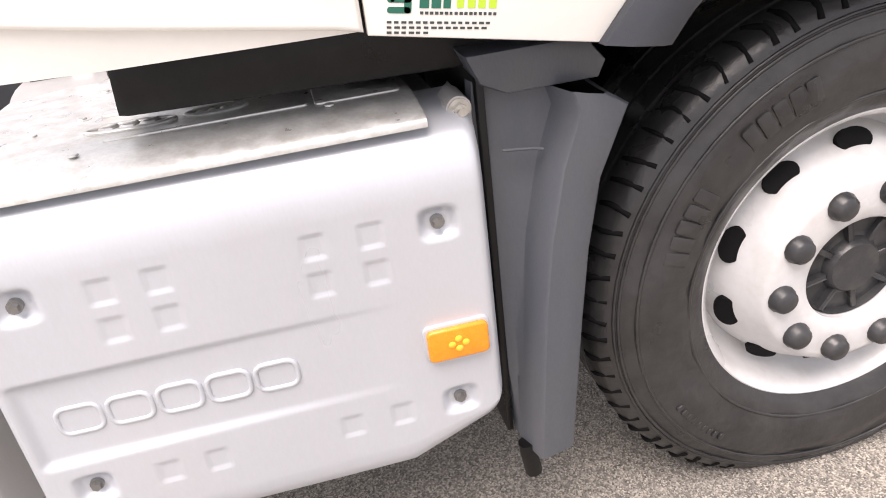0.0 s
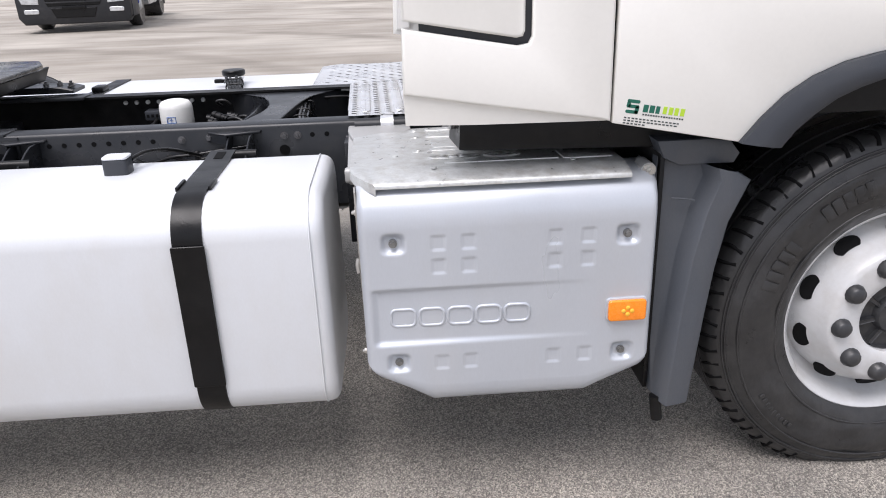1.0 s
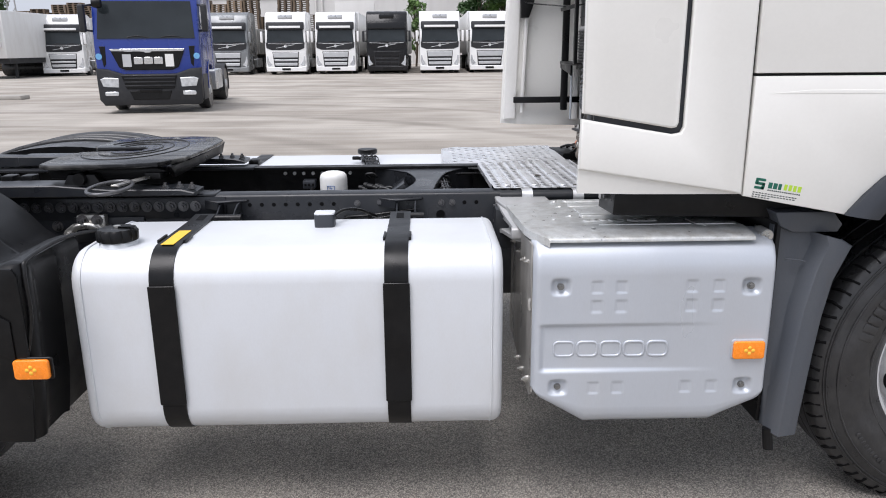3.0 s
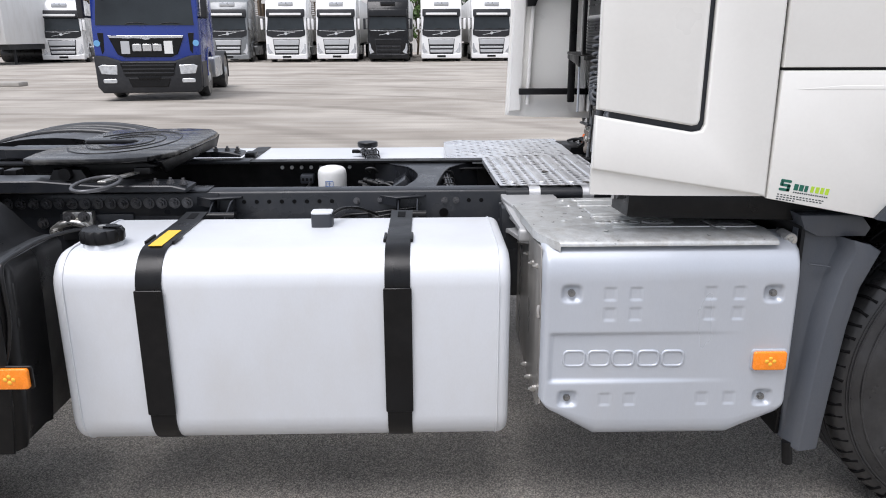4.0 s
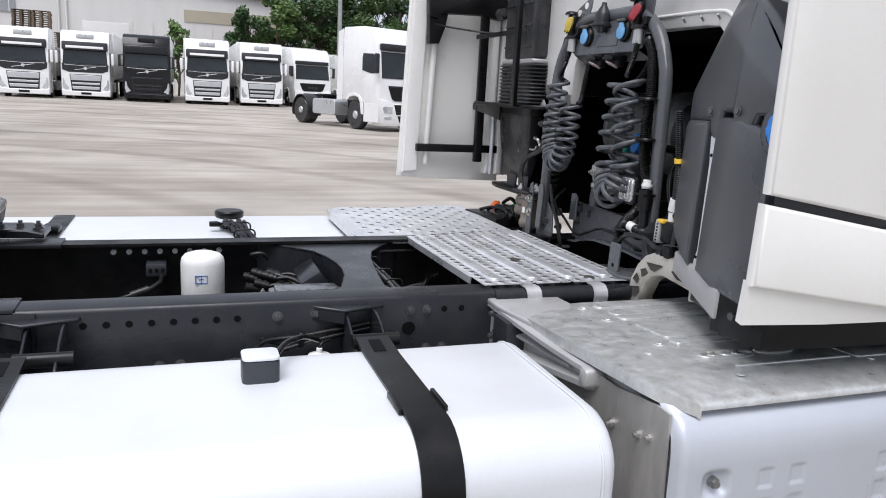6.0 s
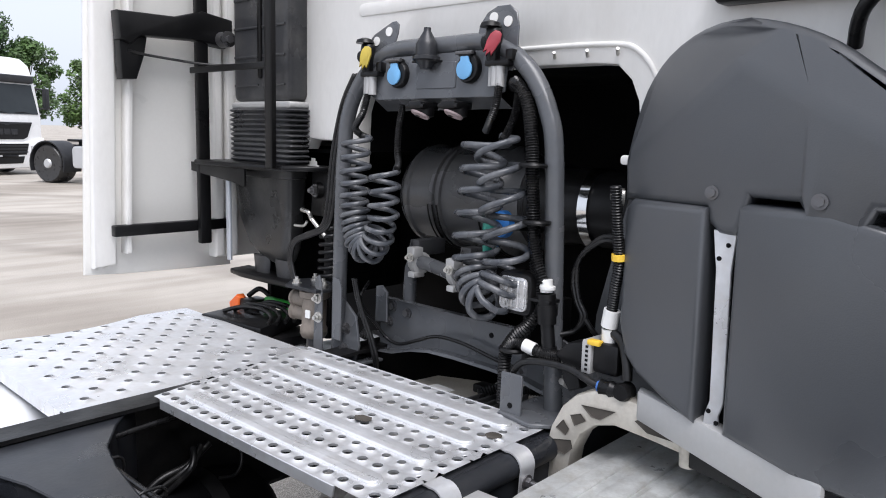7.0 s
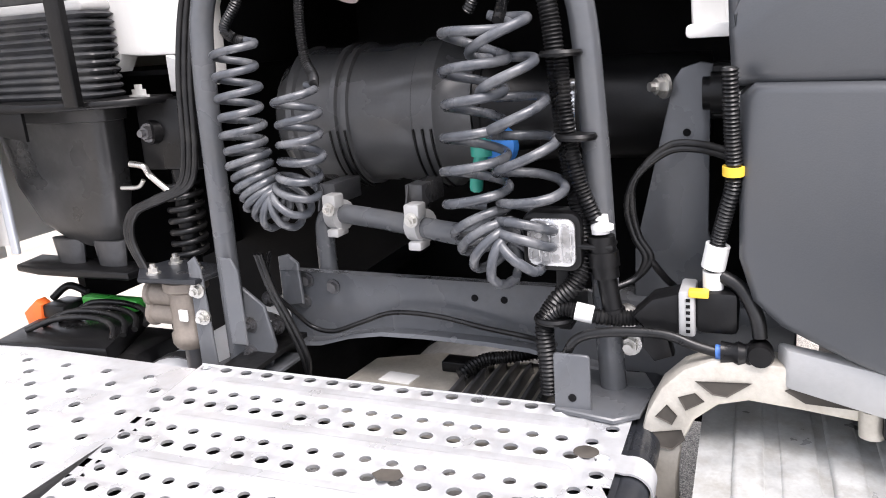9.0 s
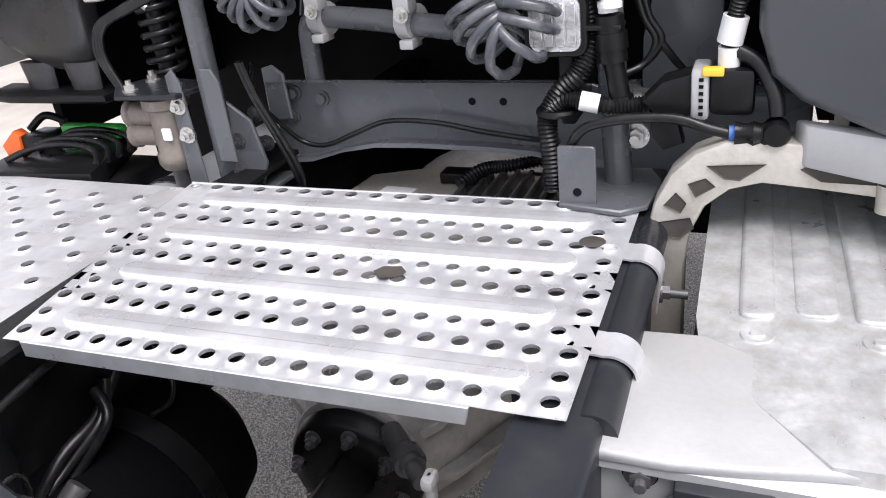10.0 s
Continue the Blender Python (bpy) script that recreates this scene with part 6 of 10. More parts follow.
# ---- fifth wheel ----
def fifth_wheel():
    t = thing("fifth_wheel", (-2.25, MID, 0.98), "greasy dark steel fifth wheel coupling on the chassis", "fifth wheel")

    def settle(bm):
        """Foreshortens the plate and tips it back a little."""
        for v in bm.verts:
            v.co.x = -1.75 + (v.co.x + 1.775) * 0.60
            v.co.z += 0.007 + (v.co.x + 1.75) * 0.008
    bm = fresh()
    c = (-2.28, MID)
    o = [(-1.80, MID + 0.30), (-1.785, MID + 0.22), (-1.775, MID), (-1.785, MID - 0.22), (-1.80, MID - 0.30), (-1.90, MID - 0.42), (-2.10, MID - 0.46), (-2.55, MID - 0.455), (-2.64, MID - 0.42), (-2.67, MID - 0.30), (-2.67, MID - 0.12), (-2.62, MID - 0.07)] + [(c[0] + 0.062 * math.cos(radians(a)), c[1] + 0.062 * math.sin(radians(a))) for a in (-120, -80, -40, 0, 40, 80, 120)] + [(-2.62, MID + 0.07), (-2.67, MID + 0.12), (-2.67, MID + 0.30), (-2.64, MID + 0.42), (-2.55, MID + 0.455), (-2.10, MID + 0.46), (-1.90, MID + 0.42)]
    prism(bm, o, "z", 1.080, 1.100, 0.007, 2)
    settle(bm)
    part("top_plate", bm, GREASE, t)
    bm = fresh()
    for r in (0.16, 0.23, 0.33):
        tube(bm, [(c[0] + r * math.cos(radians(a)), c[1] + r * math.sin(radians(a)), 1.0995) for a in range(-150, 151, 10)], 0.004, 5, 1)
    settle(bm)
    part("grease_groove", bm, BLACK, t)
    bm = fresh()
    for s in (-1, 1):
        y = MID + s * 0.37
        prism(bm, [(-2.62, 1.075), (-1.93, 1.075), (-1.86, 1.06), (-2.0, 1.04), (-2.2, 1.03), (-2.6, 1.04)], "y", y - 0.02, y + 0.02, 0.006, 2)
    prism(bm, [(MID - 0.40, 1.078), (MID + 0.40, 1.078), (MID + 0.34, 1.03), (MID - 0.34, 1.03)], "x", -1.86, -1.83, 0.006, 2)
    settle(bm)
    part("skirt", bm, BLACK, t)
    for s in (-1, 1):
        y = MID + s * 0.40
        bm = fresh()
        prism(bm, [(-2.30, 0.985), (-1.90, 0.985), (-2.04, 1.03), (-2.06, 1.065), (-2.16, 1.065), (-2.18, 1.03)], "y", y - 0.035, y + 0.035, 0.008, 2)
        rod(bm, (-2.11, y - 0.06, 1.05), (-2.11, y + 0.06, 1.05), 0.022)
        part("bearing_block", bm, BLACK, t)
        bm = fresh()
        prism(bm, [(-2.75, 0.985), (-1.68, 0.985), (-1.68, 0.998), (-1.73, 1.01), (-2.0, 1.012), (-2.2, 1.03), (-2.75, 1.03)], "y", y - 0.075, y + 0.055, 0.004, 1)
        part("mounting_plate", bm, FRAME, t)
        for k in range(3):
            bm = fresh()
            bolt(bm, (-1.70 - 0.05 * k, y - 0.03 + 0.012 * (k % 2), 1.008), (0, 0, 1), 0.011)
            part("mounting_bolt", bm, DARKSTEEL, t)
    # release handle
    bm = fresh()
    hx, hy, hz = -1.932, 1.52, 1.045
    tube(bm, [(hx + 0.068 * math.cos(6.2832 * k / 24), hy + 0.115 * math.sin(6.2832 * k / 24), hz + 0.004 * math.sin(6.2832 * k / 24)) for k in range(25)], 0.007, 8, 1)
    handle = part("release_handle", bm, DARKSTEEL, t)
    bm = fresh()
    prism(bm, [(hx - 0.005, hy + 0.02), (hx + 0.022, hy + 0.02), (hx + 0.13, hy + 0.42), (hx + 0.10, hy + 0.42)], "z", hz - 0.002, hz + 0.006, 0.001, 1)
    part("release_bar", bm, STEEL, handle)
    bm = fresh()
    box(bm, hx + 0.05, hx + 0.11, hy + 0.20, hy + 0.30, hz - 0.005, hz + 0.02, 0.004)
    part("bar_guide", bm, BLACK, t)
    bm = fresh()
    for k in range(4):
        box(bm, -2.62 + 0.075 * k, -2.575 + 0.075 * k, 1.80, 1.86, 0.985, 1.045, 0.004)
    part("lock_unit", bm, BLACK, t)
    # grey ramp plates behind
    for ya in (1.72, 2.46):
        bm = fresh()
        prism(bm, [(-3.9, 0.98), (-2.7, 0.98), (-2.75, 1.03), (-3.4, 1.05), (-3.9, 0.99)], "y", ya, ya + 0.08, 0.004, 1)
        part("ramp", bm, FRAME, t)


fifth_wheel()


# ---- rear mudguards ----
def rear_mudguard(near):
    if near:
        t = thing("rear_mudguard", (-2.6, 1.2, 0.4), "black plastic rear mudguard with an amber marker lamp", "mudguard")
        s, y0 = 1, 0.885
    else:
        t = thing("rear_mudguard", (-2.6, 3.1, 0.4), "ribbed dark plastic rear mudguard on the far side", "mudguard")
        s, y0 = -1, 2 * MID - 0.885
    cx, cz, r = -2.68, 0.50, 0.57
    # arched sheet over the wheel, then a forward box
    pts = arc(cx, cz, r, 178, 38, 22) if near else [(cx + (p - cx) * 1.6, q) for p, q in arc(cx, cz, r - 0.03, 178, 38, 22)]
    if near:
        pts += [(-2.13, 0.885), (-2.07, 0.875), (-2.04, 0.925), (-1.99, 0.940), (-1.958, 0.936), (-1.946, 0.915), (-1.945, 0.80), (-1.955, 0.55), (-1.975, 0.40)]
    else:
        pts += [(-2.06, 0.78), (-2.0, 0.62), (-1.98, 0.40)]
    prof = [0.0, 0.035, 0.07, 0.10, 0.13, 0.16, 0.30, 0.33, 0.36, 0.50, 0.60]
    bm = fresh()
    rows = []
    for i, (x, z) in enumerate(pts):
        row = []
        for j, d in enumerate(prof):
            lift = (0.010 if near else 0.018) if j in (2, 3, 7) else 0.0
            nx, nz = x - cx, z - cz
            ln = math.hypot(nx, nz)
            drop = 0.03 if j == 0 else 0.0
            if near and i < 23:
                # the sheet rises towards the frame
                lift += 0.09 * min(1.0, d / 0.33)
            deep = 0.62 if near and i >= 25 else 1.0
            row.append(bm.verts.new((x + nx / ln * (lift - drop), y0 + s * d * deep, z + nz / ln * (lift - drop))))
        rows.append(row)
    for a, b in zip(rows, rows[1:]):
        for k in range(len(prof) - 1):
            bm.faces.new((a[k], a[k + 1], b[k + 1], b[k]))
    part("arched_sheet", bm, BLACK if near else DUSTBLACK, t)
    if not near:
        # inner cheek that closes the arch
        bm = fresh()
        prism(bm, [(x, z) for x, z in pts[:-1]] + [(-2.03, 0.55), (-3.55, 0.55)], "y", y0 + s * 0.60, y0 + s * 0.608)
        part("inner_cheek", bm, BLACK, t)
        for d in (0.06, 0.16, 0.26, 0.36):
            bm = fresh()
            tube(bm, [(x, y0 + s * d, z + 0.004) for x, z in pts[5:-2]], 0.016, 8, 1)
            part("moulded_rib", bm, BINBLACK, t)
    if near:
        bm = fresh()
        o = [(-1.975, 0.40), (-1.958, 0.55), (-1.948, 0.80), (-1.95, 0.91), (-1.962, 0.932), (-2.0, 0.934), (-2.04, 0.92), (-2.08, 0.875), (-2.16, 0.88)] + arc(cx, cz, r - 0.025, 34, -8, 10) + [(-2.06, 0.40)]
        prism(bm, o, "y", 0.885, 0.897, 0.004, 2)
        part("side_skin", bm, BLACK, t)
        bm = fresh()
        prism(bm, [(-1.985, 0.66), (-1.985, 0.78), (-2.03, 0.81), (-2.06, 0.70)], "y", 0.878, 0.886, 0.003, 2)
        part("side_relief", bm, BLACK, t)
        bm = fresh()
        tube(bm, [(-1.965, 0.90, 0.66), (-1.95, 0.905, 0.72), (-1.935, 0.905, 0.80), (-1.938, 0.91, 0.92), (-1.942, 0.95, 0.948), (-1.945, 1.15, 0.952), (-1.93, 1.35, 0.93), (-1.90, 1.48, 0.90)], 0.006, 7)
        part("lamp_cable", bm, HOSE, t)
        for z0, z1 in ((0.80, 0.885), (0.755, 0.785)):
            bm = fresh()
            prism(bm, rrect(0.944, 0.958, z0, z1, 0.0065, 4), "x", -1.947, -1.936, 0.003, 2)
            part("panel_slot", bm, HOSE, t)
        bm = fresh()
        prism(bm, rrect(-1.999, -1.887, 0.602, 0.670, 0.008, 3), "y", 0.893, 0.884, 0.002, 1)
        part("marker_base", bm, BLACK, t)
        bm = fresh()
        prism(bm, rrect(-1.994, -1.893, 0.606, 0.666, 0.010, 4), "y", 0.885, 0.872, 0.004, 3)
        lens = part("marker_lens", bm, AMBER, t, "amber side marker lens")
        for dx, dz in ((-0.011, 0), (0.011, 0), (0, 0.009), (0, -0.009)):
            bm = fresh()
            lathe(bm, [(0.006, -0.0005), (0.005, -0.0015), (0, -0.002)], (-1.944 + dx, 0.872, 0.636 + dz), "y", 12)
            part("diode", bm, AMBERLED, lens)
    # the wheel behind it
    bm = fresh()
    lathe(bm, [(0.29, 0.02 * s), (0.40, 0.0), (0.49, 0.02 * s), (0.515, 0.06 * s), (0.515, 0.5 * s), (0.48, 0.55 * s), (0.29, 0.55 * s)], (cx, y0 + 0.03 * s, 0.505), "y", 56)
    t2 = part("rear_wheel", bm, RUBBER, CHASSIS, "black rear tyre on a white rim")
    bm = fresh()
    lathe(bm, [(0.30, 0.03 * s), (0.28, 0.06 * s), (0.22, 0.16 * s), (0.12, 0.17 * s), (0.1, 0.1 * s), (0.0, 0.09 * s)], (cx, y0 + 0.03 * s, 0.505), "y", 40)
    part("rim", bm, RIM, t2)


rear_mudguard(True)
rear_mudguard(False)


def rail_fittings():
    t = thing("shock_bracket", (-2.09, 1.66, 0.86), "dark bracket with a chrome fitting bolted on the rail", "bracket")
    bm = fresh()
    prism(bm, [(-2.19, 0.90), (-1.92, 0.90), (-1.92, 0.82), (-2.19, 0.80)], "y", 1.675, 1.689, 0.003, 1)
    part("bracket_plate", bm, FRAME, t)
    bm = fresh()
    box(bm, -2.165, -2.055, 1.635, 1.675, 0.862, 0.918, 0.008)
    tube(bm, [(-2.19, 1.625, 0.850), (-2.165, 1.620, 0.872), (-2.13, 1.62, 0.880), (-2.095, 1.62, 0.876), (-2.065, 1.625, 0.858)], 0.013, 10)
    prism(bm, [(-2.21, 0.835), (-2.175, 0.835), (-2.165, 0.868), (-2.085, 0.868), (-2.075, 0.835), (-2.04, 0.835), (-2.045, 0.862), (-2.075, 0.885), (-2.175, 0.885), (-2.205, 0.862)], "y", 1.61, 1.64, 0.004, 2)
    part("fitting", bm, STEEL, t)
    for x, z, r, mat in ((-2.14, 0.897, 0.015, DARKSTEEL), (-2.085, 0.897, 0.015, DARKSTEEL), (-2.192, 0.848, 0.011, STEEL), (-2.058, 0.848, 0.011, STEEL)):
        bm = fresh()
        bolt(bm, (x, 1.632 if z > 0.88 else 1.61, z), (0, -1, 0), r)
        part("fitting_bolt", bm, mat, t)


set_down(RAILS, rail_fittings)

# ---- shroud, additive tank and their carrier behind the cab's near corner ----
def face_x(y):
    return -0.163 - (1.56 - max(y, 1.25)) * 0.48 - max(0.0, 1.25 - y) * 0.27


def slab(bm, outline, back, out=0.0, bev=0.012, seg=3):
    """A body with an outline in y and z whose rear face slants with the cab's corner."""
    a = [bm.verts.new((-0.163 - (1.56 - y) * 0.48 - out, y, z)) for y, z in outline]
    b = [bm.verts.new((back, y, z)) for y, z in outline]
    n = len(outline)
    bm.faces.new(a)
    bm.faces.new(b)
    for k in range(n):
        bm.faces.new((a[k], a[(k + 1) % n], b[(k + 1) % n], b[k]))
    # the face turns flatter towards the cab's side
    bmesh.ops.bisect_plane(bm, geom=bm.verts[:] + bm.edges[:] + bm.faces[:], plane_co=(0, 1.25, 0), plane_no=(0, 1, 0))
    for v in bm.verts:
        if v.co.y < 1.2499 and v.co.x < back - 0.02:
            v.co.x += (1.25 - v.co.y) * 0.21
    bmesh.ops.recalc_face_normals(bm, faces=bm.faces)
    if not bev:
        return bm
    rim = [e for e in bm.edges if all(v.co.x < back - 0.02 for v in e.verts) and len(e.link_faces) == 2 and e.calc_face_angle(0) > 0.6]
    bmesh.ops.bevel(bm, geom=rim, offset=bev, segments=seg, profile=0.5, affect="EDGES")
    return bm


def additive_unit():
    t = thing("additive_tank", (-0.2, 1.33, 1.1), "dark grey plastic fluid tank with a blue filler cap", "tank")
    bm = fresh()
    slab(bm, [(1.572, 1.44), (1.572, 1.25), (1.556, 1.20), (1.525, 1.175), (1.45, 1.15), (1.402, 1.14), (1.402, 1.456), (1.556, 1.456)], -0.04, 0.026, 0.012, 4)
    part("tank_lobe", bm, SHROUD, t)
    bm = fresh()
    slab(bm, [(1.354, 1.466), (1.355, 1.140), (1.24, 1.132), (1.10, 1.130), (1.10, 1.44), (1.22, 1.466)], -0.04, 0.018, 0.013, 4)
    part("tank_lobe", bm, SHROUD, t)
    bm = fresh()
    slab(bm, [(1.42, 1.44), (1.42, 1.14), (1.33, 1.11), (1.33, 1.44)], -0.05, -0.028, 0.004, 1)
    part("tank_core", bm, BLACK, t)
    # domed shroud with two tongues
    arch = [(1.584, 1.47), (1.590, 1.53), (1.590, 1.60), (1.580, 1.647), (1.551, 1.690), (1.506, 1.717), (1.45, 1.731), (1.39, 1.729), (1.33, 1.716), (1.276, 1.696), (1.23, 1.671), (1.185, 1.637), (1.12, 1.59), (1.05, 1.545), (1.0, 1.51)]
    arch = [(a[0] * u + b[0] * (1 - u), a[1] * u + b[1] * (1 - u)) for a, b in zip(arch, arch[1:]) for u in (0.75, 0.25)]
    dome = [(1.582, 1.452)] + arch + [(1.0, 1.47), (1.17, 1.47), (1.19, 1.425), (1.22, 1.42), (1.25, 1.455), (1.265, 1.475), (1.335, 1.475), (1.345, 1.435), (1.355, 1.42), (1.385, 1.42), (1.405, 1.435), (1.41, 1.455)]
    bm = fresh()
    slab(bm, dome, -0.035, 0.016, 0.0)
    # the upper part folds forward from two slanting creases that meet in a point
    at = Vector((0, 1.365, 1.656))
    folds = [Vector((0, 0.543, 0.84)), Vector((0, -0.457, 0.889))]
    for fold in folds:
        bmesh.ops.bisect_plane(bm, geom=bm.verts[:] + bm.edges[:] + bm.faces[:], plane_co=at, plane_no=fold)
    for v in bm.verts:
        d = max((v.co - at).dot(fold) for fold in folds)
        if d > 1e-4 and v.co.x < -0.06:
            v.co.x += d * 0.50
    for v in bm.verts:
        # the sides draw in towards the cab
        if v.co.x > -0.036 and v.co.z > 1.46:
            v.co.y = 1.33 + (v.co.y - 1.33) * 0.80
            v.co.z = 1.46 + (v.co.z - 1.46) * 0.90
    bmesh.ops.recalc_face_normals(bm, faces=bm.faces)
    rim = [e for e in bm.edges if len(e.link_faces) == 2 and min(v.co.x for v in e.verts) < -0.06 and abs(e.verts[0].co.x - e.verts[1].co.x) < 0.2 and e.calc_face_angle(0) > 0.15 and all(v.co.x < -0.05 for v in e.verts)]
    bmesh.ops.bevel(bm, geom=rim, offset=0.014, segments=4, profile=0.5, affect="EDGES")
    part("shroud", bm, SHROUD, t, "domed dark plastic shroud")
    for y, z in ((1.397, 1.477), (1.235, 1.478)):
        bm = fresh()
        x = face_x(y) - 0.016
        rod(bm, (x + 0.004, y, z), (x - 0.005, y, z), 0.010, n=16)
        rod(bm, (x - 0.005, y, z), (x - 0.008, y, z), 0.0065, n=6)
        part("shroud_bolt", bm, DARKSTEEL, t)
    # filler
    m = Matrix.Rotation(radians(-74), 4, "Z")
    c = Vector((-0.358, 1.068, 1.450))
    bm = fresh()
    lathe(bm, [(0.066, 0.06), (0.060, -0.003), (0.054, -0.010), (0.046, -0.010), (0.042, -0.004), (0.0, -0.004)], c, "y", 36, m)
    part("filler_collar", bm, SHROUD, t)
    bm = fresh()
    lathe(bm, [(0.037, -0.002), (0.039, -0.008), (0.038, -0.026), (0.033, -0.032), (0.0, -0.033)], c, "y", 32, m)
    for v in bm.verts:
        d = v.co - c
        if d.length > 0.0365:
            v.co = c + d * (1 - 0.03 * (math.sin(9 * math.atan2(d.z, (m.inverted() @ d).x)) > 0.3))
    cap = part("filler_cap", bm, BLUECAP, t, "bright blue filler cap")
    bm = fresh()
    box(bm, -0.032, 0.032, -0.038, -0.029, -0.009, 0.009, 0.004, 2, Matrix.Translation(c) @ m @ Matrix.Rotation(radians(75), 4, "Y"))
    part("cap_grip", bm, BLUECAP, cap)
    # metal strap
    bm = fresh()
    y = 1.376
    prism(bm, [(y - 0.017, 1.425), (y + 0.017, 1.425), (y + 0.013, 1.39), (y + 0.010, 1.37), (y + 0.006, 1.18), (y + 0.012, 1.16), (y + 0.016, 1.11), (y + 0.002, 1.10), (y - 0.012, 1.11), (y - 0.008, 1.16), (y - 0.014, 1.18), (y - 0.012, 1.37)], "x", face_x(y) + 0.002, face_x(y) - 0.004, 0.001, 1)
    st = part("strap", bm, GALV, t, "galvanised strap")
    for z in (1.405, 1.385, 1.15, 1.165):
        bm = fresh()
        dy = 0.006 if z in (1.385, 1.165) else -0.006
        rod(bm, (face_x(y) - 0.003, y + dy, z), (face_x(y) - 0.0055, y + dy, z), 0.0035, n=8)
        part("strap_hole", bm, DARK, st)
    bm = fresh()
    rod(bm, (face_x(y) - 0.003, y + 0.002, 1.122), (face_x(y) - 0.0055, y + 0.002, 1.122), 0.008, n=12)
    part("strap_hole", bm, DARK, st)
    # pale carrier bar and black tray
    bm = fresh()
    o = [(face_x(1.52) + 0.01, 1.53), (face_x(1.52) - 0.02, 1.52), (face_x(1.20) - 0.02, 1.205), (face_x(1.20) + 0.03, 1.195)]
    lo = [bm.verts.new((x, y, 1.100 - (1.52 - y) * 0.06)) for x, y in o]
    hi = [bm.verts.new((x, y, 1.15 - (1.52 - y) * 0.03)) for x, y in o]
    bm.faces.new(lo)
    bm.faces.new(hi)
    for k in range(4):
        bm.faces.new((lo[k], lo[(k + 1) % 4], hi[(k + 1) % 4], hi[k]))
    bmesh.ops.bevel(bm, geom=list(bm.edges), offset=0.006, segments=2, profile=0.5, affect="EDGES")
    part("carrier_bar", bm, CASTGREY, t, "pale grey carrier bar")
    bm = fresh()
    prism(bm, [(-0.325, 1.095), (-0.312, 1.088), (0.30, 1.088), (0.30, 1.42), (-0.22, 1.42), (-0.25, 1.32), (-0.338, 1.215)], "z", 1.058, 1.140, 0.003, 2)
    part("lower_tray", bm, BLACK, t)
    bm = fresh()
    rod(bm, (-0.325, 1.165, 1.10), (-0.340, 1.164, 1.10), 0.008, n=6)
    part("tray_bolt", bm, DARKSTEEL, t)
    bm = fresh()
    rod(bm, (-0.10, 1.20, 1.60), (-0.36, 1.03, 1.60), 0.005, n=8)
    rod(bm, (-0.33, 1.055, 1.585), (-0.33, 1.055, 1.615), 0.012, n=10)
    part("fixing_rod", bm, STEEL, t)
    bm = fresh()
    tube(bm, [(-0.06, 1.28, 1.70), (-0.10, 1.26, 1.75), (-0.11, 1.20, 1.80), (-0.07, 1.16, 1.82)], 0.011, 8)
    part("vent_hose", bm, HOSE, t)


set_down(REAR, additive_unit)


def cast_arm():
    t = thing("cast_arm", (-0.17, 1.66, 0.95), "weathered cast aluminium arm carrying the tank", "bracket")
    o = [(1.70, 0.72), (1.692, 1.0), (1.682, 1.045), (1.662, 1.085), (1.635, 1.112), (1.60, 1.128), (1.55, 1.130), (1.46, 1.122), (1.38, 1.105), (1.30, 1.09), (1.30, 1.05), (1.40, 1.062), (1.50, 1.073), (1.56, 1.078), (1.595, 1.068), (1.622, 1.045), (1.638, 1.01), (1.645, 0.96), (1.648, 0.72)]
    bm = fresh()
    prism(bm, o, "x", -0.20, -0.15, 0.006, 2)
    part("arm", bm, CASTAL, t)
    # flat dark panes stand in for the shade inside the arm's pockets
    for pts in ([(1.676, 1.022), (1.640, 1.030), (1.636, 1.018), (1.650, 1.004), (1.672, 1.006)], [(1.668, 1.046), (1.655, 1.062), (1.644, 1.050), (1.650, 1.038)], [(1.640, 1.075), (1.632, 1.060), (1.612, 1.073), (1.622, 1.082)], [(1.618, 1.098), (1.560, 1.102), (1.585, 1.083), (1.60, 1.084)], [(1.515, 1.098), (1.49, 1.112), (1.42, 1.098), (1.42, 1.084), (1.495, 1.086)]):
        bm = fresh()
        cy, cz = sum(p[0] for p in pts) / len(pts), sum(p[1] for p in pts) / len(pts)
        a = [bm.verts.new((-0.2008, p, q)) for p, q in pts]
        b = [bm.verts.new((-0.2025, cy + (p - cy) * 1.14, cz + (q - cz) * 1.14)) for p, q in pts]
        bm.faces.new(a)
        n = len(pts)
        for k in range(n):
            bm.faces.new((a[k], a[(k + 1) % n], b[(k + 1) % n], b[k]))
        part("arm_pocket", bm, PATCH, t)
    bm = fresh()
    rod(bm, (-0.20, 1.43, 1.085), (-0.20, 1.43, 1.052), 0.014, 0.013, n=14)
    part("locating_pin", bm, CASTAL, t)
    for k in range(5):
        bm = fresh()
        rod(bm, (-0.165 - 0.075 * k, 1.625, 0.93), (-0.165 - 0.075 * k, 1.60, 0.93), 0.014, n=6)
        part("side_bolt", bm, DARKSTEEL, t)


set_down(REAR, cast_arm)


